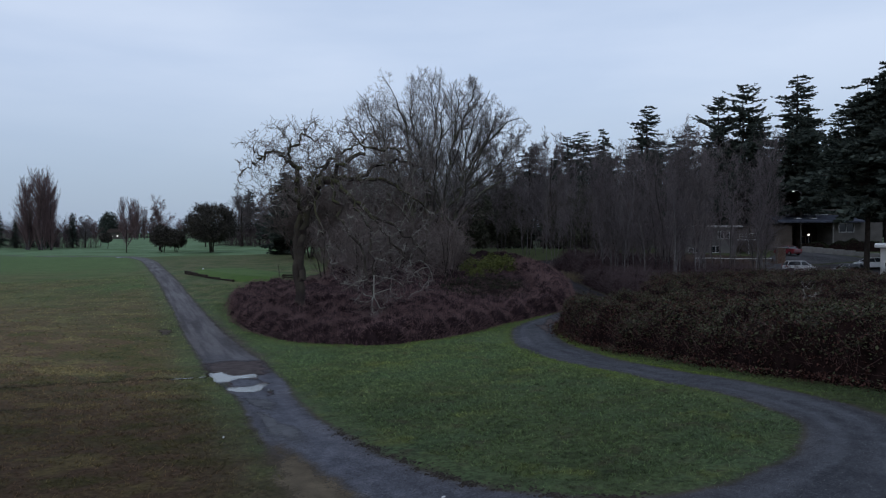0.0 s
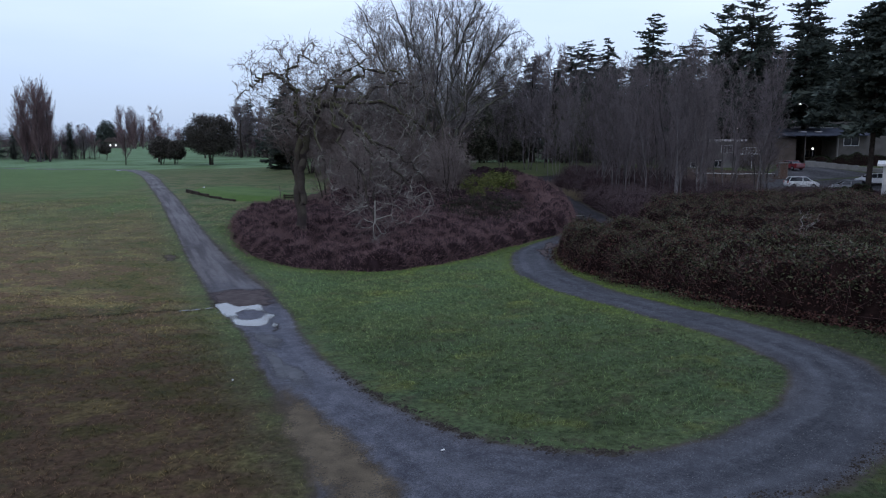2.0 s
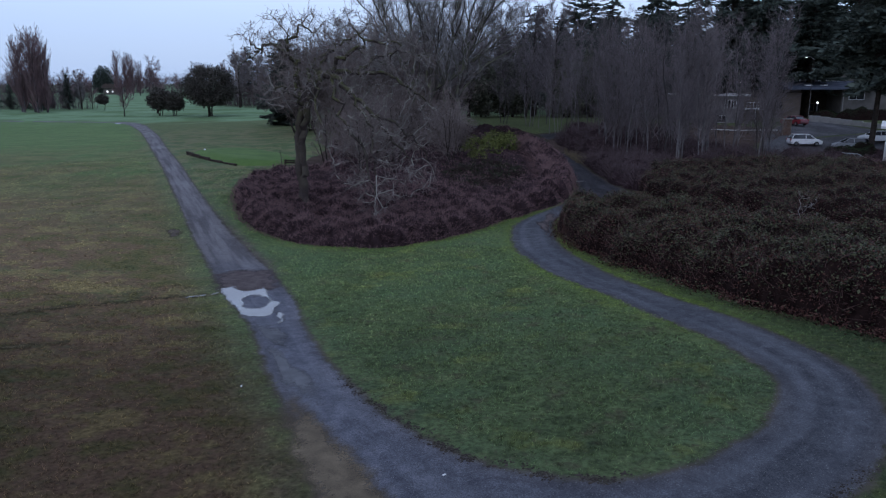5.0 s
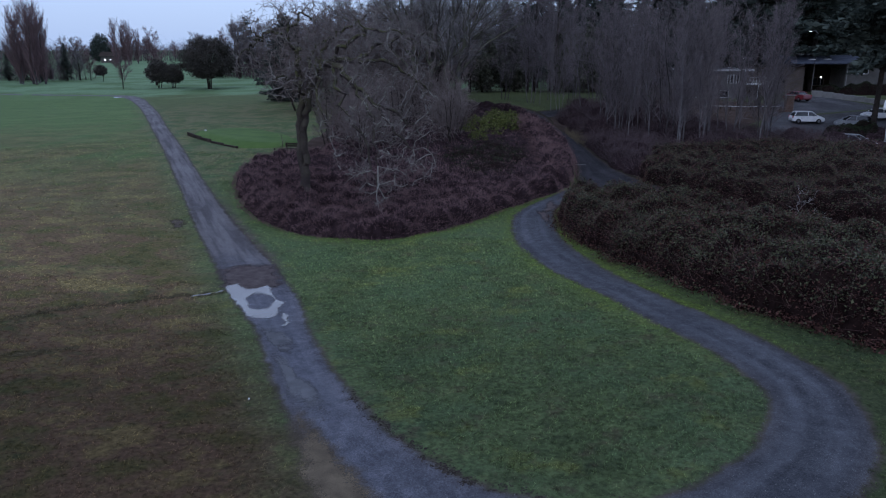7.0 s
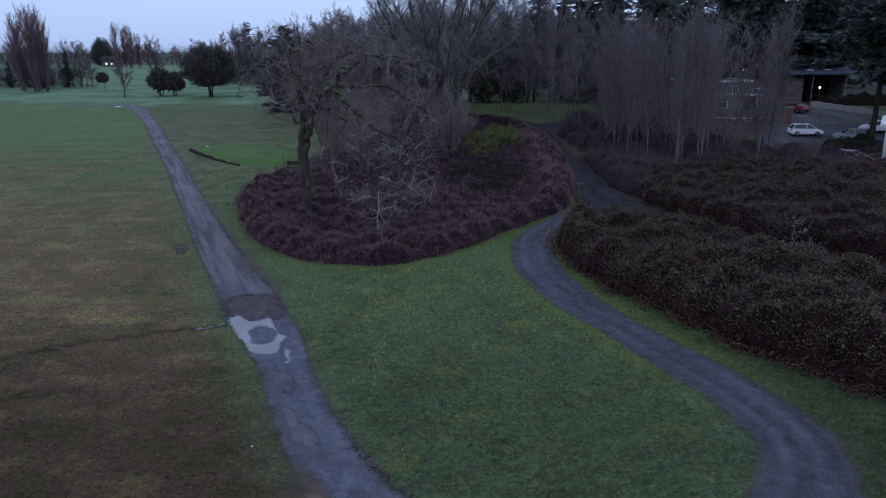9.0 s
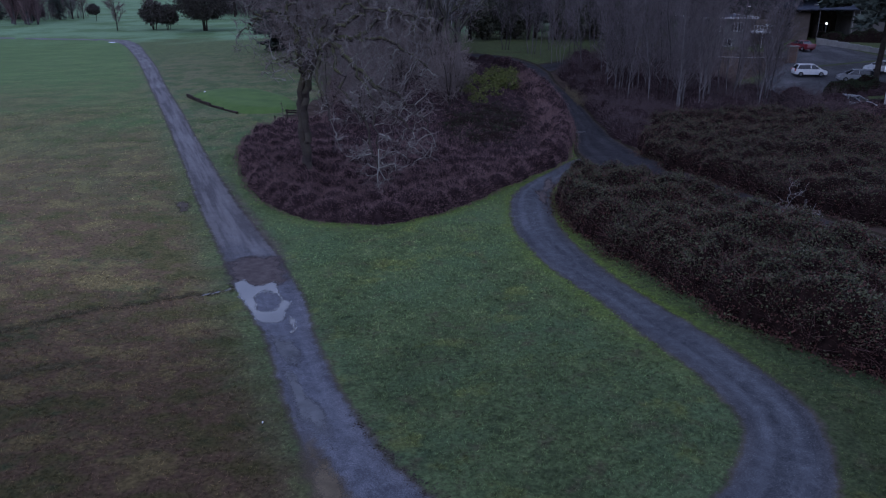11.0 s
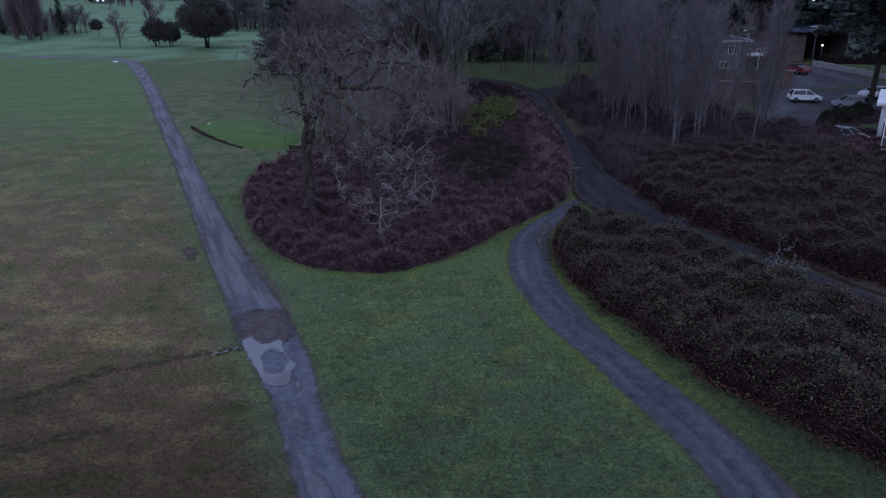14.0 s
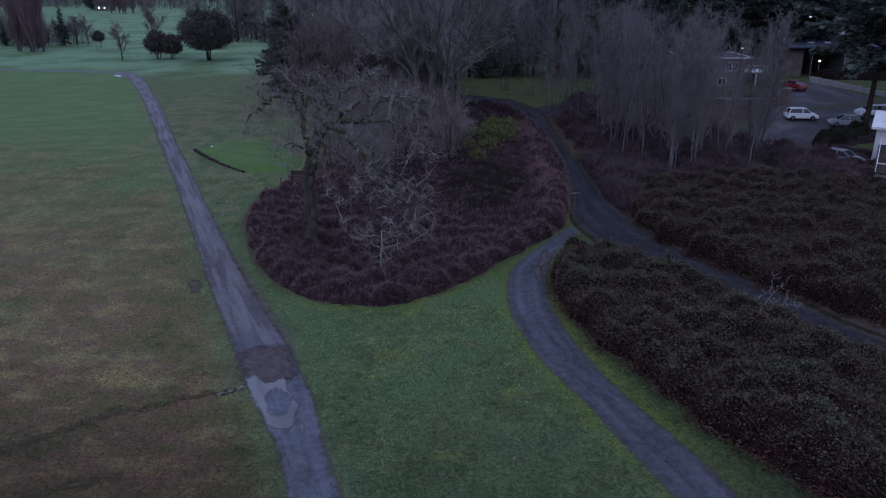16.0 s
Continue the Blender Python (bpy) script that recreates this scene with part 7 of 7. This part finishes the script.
# dark ivy and salal inside the oak thicket
r = np.random.default_rng(225)
IVY = closed_curve([(-0.5, 52), (3.0, 50.5), (6.2, 53.5), (7.6, 60), (7.2, 68), (3.5, 70), (0, 64), (-1.2, 58)], 0.5, 0.25)
me, height = mound("ivy_core", IVY, 0.75, 0.35, m_shadethatch, 2.4)
ivy = tagged(new("ivy", me), "dark green ivy and low evergreens in the thicket", "ivy", kind="stuff")
q = scatter(IVY, 40, r)
q = q[r.uniform(size=len(q)) < lumps(q[:, 0], q[:, 1], 0.7) * np.clip(rim_distance(IVY, q[:, 0], q[:, 1]) / 2.0, 0.1, 1)]
c = np.column_stack([q, gz(q[:, 0], q[:, 1]) + height(q[:, 0], q[:, 1]) + r.uniform(-0.2, 0.3, len(q))])
part("leaves", mesh_np("ivy_leaves", *leaves(r, c, r.uniform(0.05, 0.12, len(c))), m_hedge), ivy)

# yellow-green mossy shrubs and a dead pale branch
m_moss = plain("yellow_green_leaves", (0.034, 0.044, 0.016), (0.150, 0.165, 0.048), 0.8, 0.8, bump=0, isle=0.5)
r = np.random.default_rng(226)
bush = leafy_meshes("moss_bush", r, 1.6, 1.2, 1, 1100, m_moss, 0.02, 0.10)
for x, y, s, w in ((3.2, 69.6, 0.8, 0), (4.6, 73.5, 1.0, 1.0), (6.6, 77.5, 1.2, 2.0), (5.6, 82.0, 1.2, 3.0), (3.2, 78.0, 1.0, 4.0), (7.4, 82.5, 1.1, 5.0), (2.4, 74.0, 0.8, 6.0), (5.4, 78.6, 1.1, 2.4)):
    place_tree("mossy_bush", bush, x, y, "low yellow-green leafy bush in the thicket", "bush", scale=s, turn=w, sink=0.0)
m_dead = plain("bleached_wood", (0.16, 0.15, 0.145), (0.32, 0.30, 0.29), 2, 0.9)
r = np.random.default_rng(230)
dead = bare_tree_meshes("dead_branch", r, [guided([(0, 0, -0.1), (0.1, 0.1, 0.9), (0.3, 0.3, 2.4)], 0.022, 0.01, 9, r, 0.06), guided([(0, 0, 0.4), (-0.7, -0.2, 1.0), (-1.5, -0.3, 1.1)], 0.018, 0.008, 9, r, 0.07), guided([(0, 0, 0.5), (0.7, -0.1, 1.1), (1.4, 0.1, 1.0)], 0.018, 0.008, 9, r, 0.07)],
                        [(7, 0.2, 0.8, 0.45, 0.3, 0.0, 4), (4, 0.2, 0.8, 0.5, 0.3, 0.0, 3), (3, 0.2, 0.8, 0.5, 0.25, 0.0, 2)], m_dead, m_dead, 1, 0.006)
place_tree("dead_tree", dead, 16.7, 33.8, "small bleached dead tree at the bramble's edge", "dead tree", scale=1.0)
for x, y in ((-5.2, 17.3), (0.02, 12.2)):
    lit = tagged(new("litter_scrap"), "crumpled pale scrap of litter", "litter")
    bm = box_bm([((-0.04, -0.02, 0), (0.04, 0.02, 0.02))], 0.007)
    part_bm("scrap", bm, m_white, lit)
    lit.matrix_world = Matrix.Translation((x, y, ground_at(x, y) + 0.03)) @ Matrix.Rotation(0.7 + x, 4, "Z")

# a lit house far across the course
far = tagged(new("house"), "small pale house with lit windows far across the course", "house")
holed_wall("wall", far, -218, -208, -0.2, 4.2, 478, 478.3, [(-215.6, -214.8, 1.4, 2.4), (-212, -211.4, 1.4, 2.4)], m_beige)
for a, b in ((-215.6, -214.8), (-212, -211.4)):
    slab("window", far, (a - 0.05, 478.12, 1.35), (b + 0.05, 478.2, 2.45), m_glow, 0.0, "lit window")
slab("wall", far, (-218, 478.3, -0.2), (-217.7, 486, 4.2), m_beige)
slab("wall", far, (-208.3, 478.3, -0.2), (-208, 486, 4.2), m_beige)
bm = bmesh.new()
rv = [bm.verts.new(v) for v in ((-219, 477, 4.2), (-207, 477, 4.2), (-207, 482.2, 6.8), (-219, 482.2, 6.8), (-207, 487, 4.2), (-219, 487, 4.2))]
for f in ((0, 1, 2, 3), (3, 2, 4, 5), (1, 4, 2), (0, 3, 5), (0, 5, 4, 1)):
    bm.faces.new([rv[i] for i in f])
part_bm("roof", bm, m_darkwood, far)

# ---- grass blades over the near lawn ----
m_blade, _n, _l, _b = nodes_of("grass_blades")
_g = _n.new("ShaderNodeNewGeometry").outputs["Random Per Island"]
_c, _f, _m = turf_colour(_n, _l, _n.new("ShaderNodeTexCoord").outputs["Object"])
_v = ramp_node(_n, _l, _g, [(0.0, (0.5, 0.5, 0.5)), (0.5, (1.5, 1.5, 1.5)), (0.8, (2.2, 2.2, 2.1)), (1.0, (3.6, 3.5, 3.2))])
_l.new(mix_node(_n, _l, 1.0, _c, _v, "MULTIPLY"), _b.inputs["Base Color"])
_b.inputs["Roughness"].default_value, _b.inputs["Specular IOR Level"].default_value = 0.9, 0.05


def strip_outline(pairs, grow_by):
    a, b = np.array([p for p, _ in pairs]), np.array([q for _, q in pairs])
    u = (b - a) / np.linalg.norm(b - a, axis=1)[:, None]
    return [tuple(v) for v in a - u * grow_by] + [tuple(v) for v in (b + u * grow_by)[::-1]]


rng = np.random.default_rng(300)
LAWNS = [([(-2, 17), (2, 12), (9, 13), (9, 24), (6, 32), (2, 38), (-5, 37), (-8, 33)], 75), ([(-7, 38), (-9, 33), (6, 26), (6, 46), (10, 49), (2, 46), (-6, 37)], 22),
         ([(-12, 9), (-1, 9), (-9, 30), (-30, 30)], 42), ([(-30, 30), (-8, 30), (-26, 70), (-50, 62)], 9), ([(5, 46), (6, 30), (11, 15), (16, 14), (10, 26), (8, 45)], 60),
         ([(-16, 42), (-8, 34), (-5, 38), (-14, 48), (-15, 62), (-22, 62)], 16), ([(4, 5), (9, 8), (14, 14), (10, 15), (6, 10)], 60), ([(8, 44), (10, 42.5), (12, 50), (9, 51)], 30)]
spots = np.vstack([scatter(p, d, rng) for p, d in LAWNS])
keep = ~inside_poly(BED, spots[:, 0], spots[:, 1])
for poly in (BRAMBLE[0], BRAMBLE[1], strip_outline(GRAVEL, 0.02), strip_outline(ASPHALT, 0.0)):
    keep &= ~inside_poly(poly, spots[:, 0], spots[:, 1])
spots = spots[keep & (rng.uniform(size=len(spots)) < 0.75 + 0.3 * lumps(spots[:, 0], spots[:, 1], 0.37))]
near = spots[:, 1] / 20
B, T, R = [], [], []
for i in range(4):
    n = len(spots)
    p = spots + rng.normal(size=(n, 2)) * 0.035
    base = np.column_stack([p, gz(p[:, 0], p[:, 1]) - 0.005])
    tall = rng.uniform(0.035, 0.085, n) * (0.8 + 0.5 * lumps(spots[:, 0] + 3, spots[:, 1], 0.5))
    B.append(base), T.append(base + np.column_stack([rng.normal(size=(n, 2)) * 0.75, np.ones(n)]) * tall[:, None]), R.append(0.004 + 0.0035 * near)
blades = new("grass_blades", mesh_np("grass_blades", *spikes(np.vstack(B), np.vstack(T), np.concatenate(R)), m_blade))
blades.data.attributes.new("verge", "FLOAT", "POINT").data.foreach_set("value", np.repeat(np.tile(verge_at(spots[:, 0], spots[:, 1]), 4), 4))
tagged(blades, "short uneven winter grass blades on the lawn", "grass", kind="stuff")

# loose stones on the gravel
m_stone = plain("loose_stones", (0.045, 0.045, 0.049), (0.128, 0.127, 0.132), 3, 0.9, bump=0, isle=0.9)
q = np.vstack([scatter(strip_outline(GRAVEL[13:27], 0.05), 130, rng), scatter(strip_outline(GRAVEL[9:14], 0.05), 40, rng)])
base = np.column_stack([q, gz(q[:, 0], q[:, 1]) + 0.012])
size = rng.uniform(0.006, 0.016, len(q))
tip = base + np.column_stack([rng.normal(size=(len(q), 2)) * 0.4, np.full(len(q), 1.0)]) * (size * 1.3)[:, None]
tagged(new("loose_stones", mesh_np("loose_stones", *spikes(base, tip, size), m_stone)), "loose angular stones scattered over the gravel", "gravel", kind="stuff")
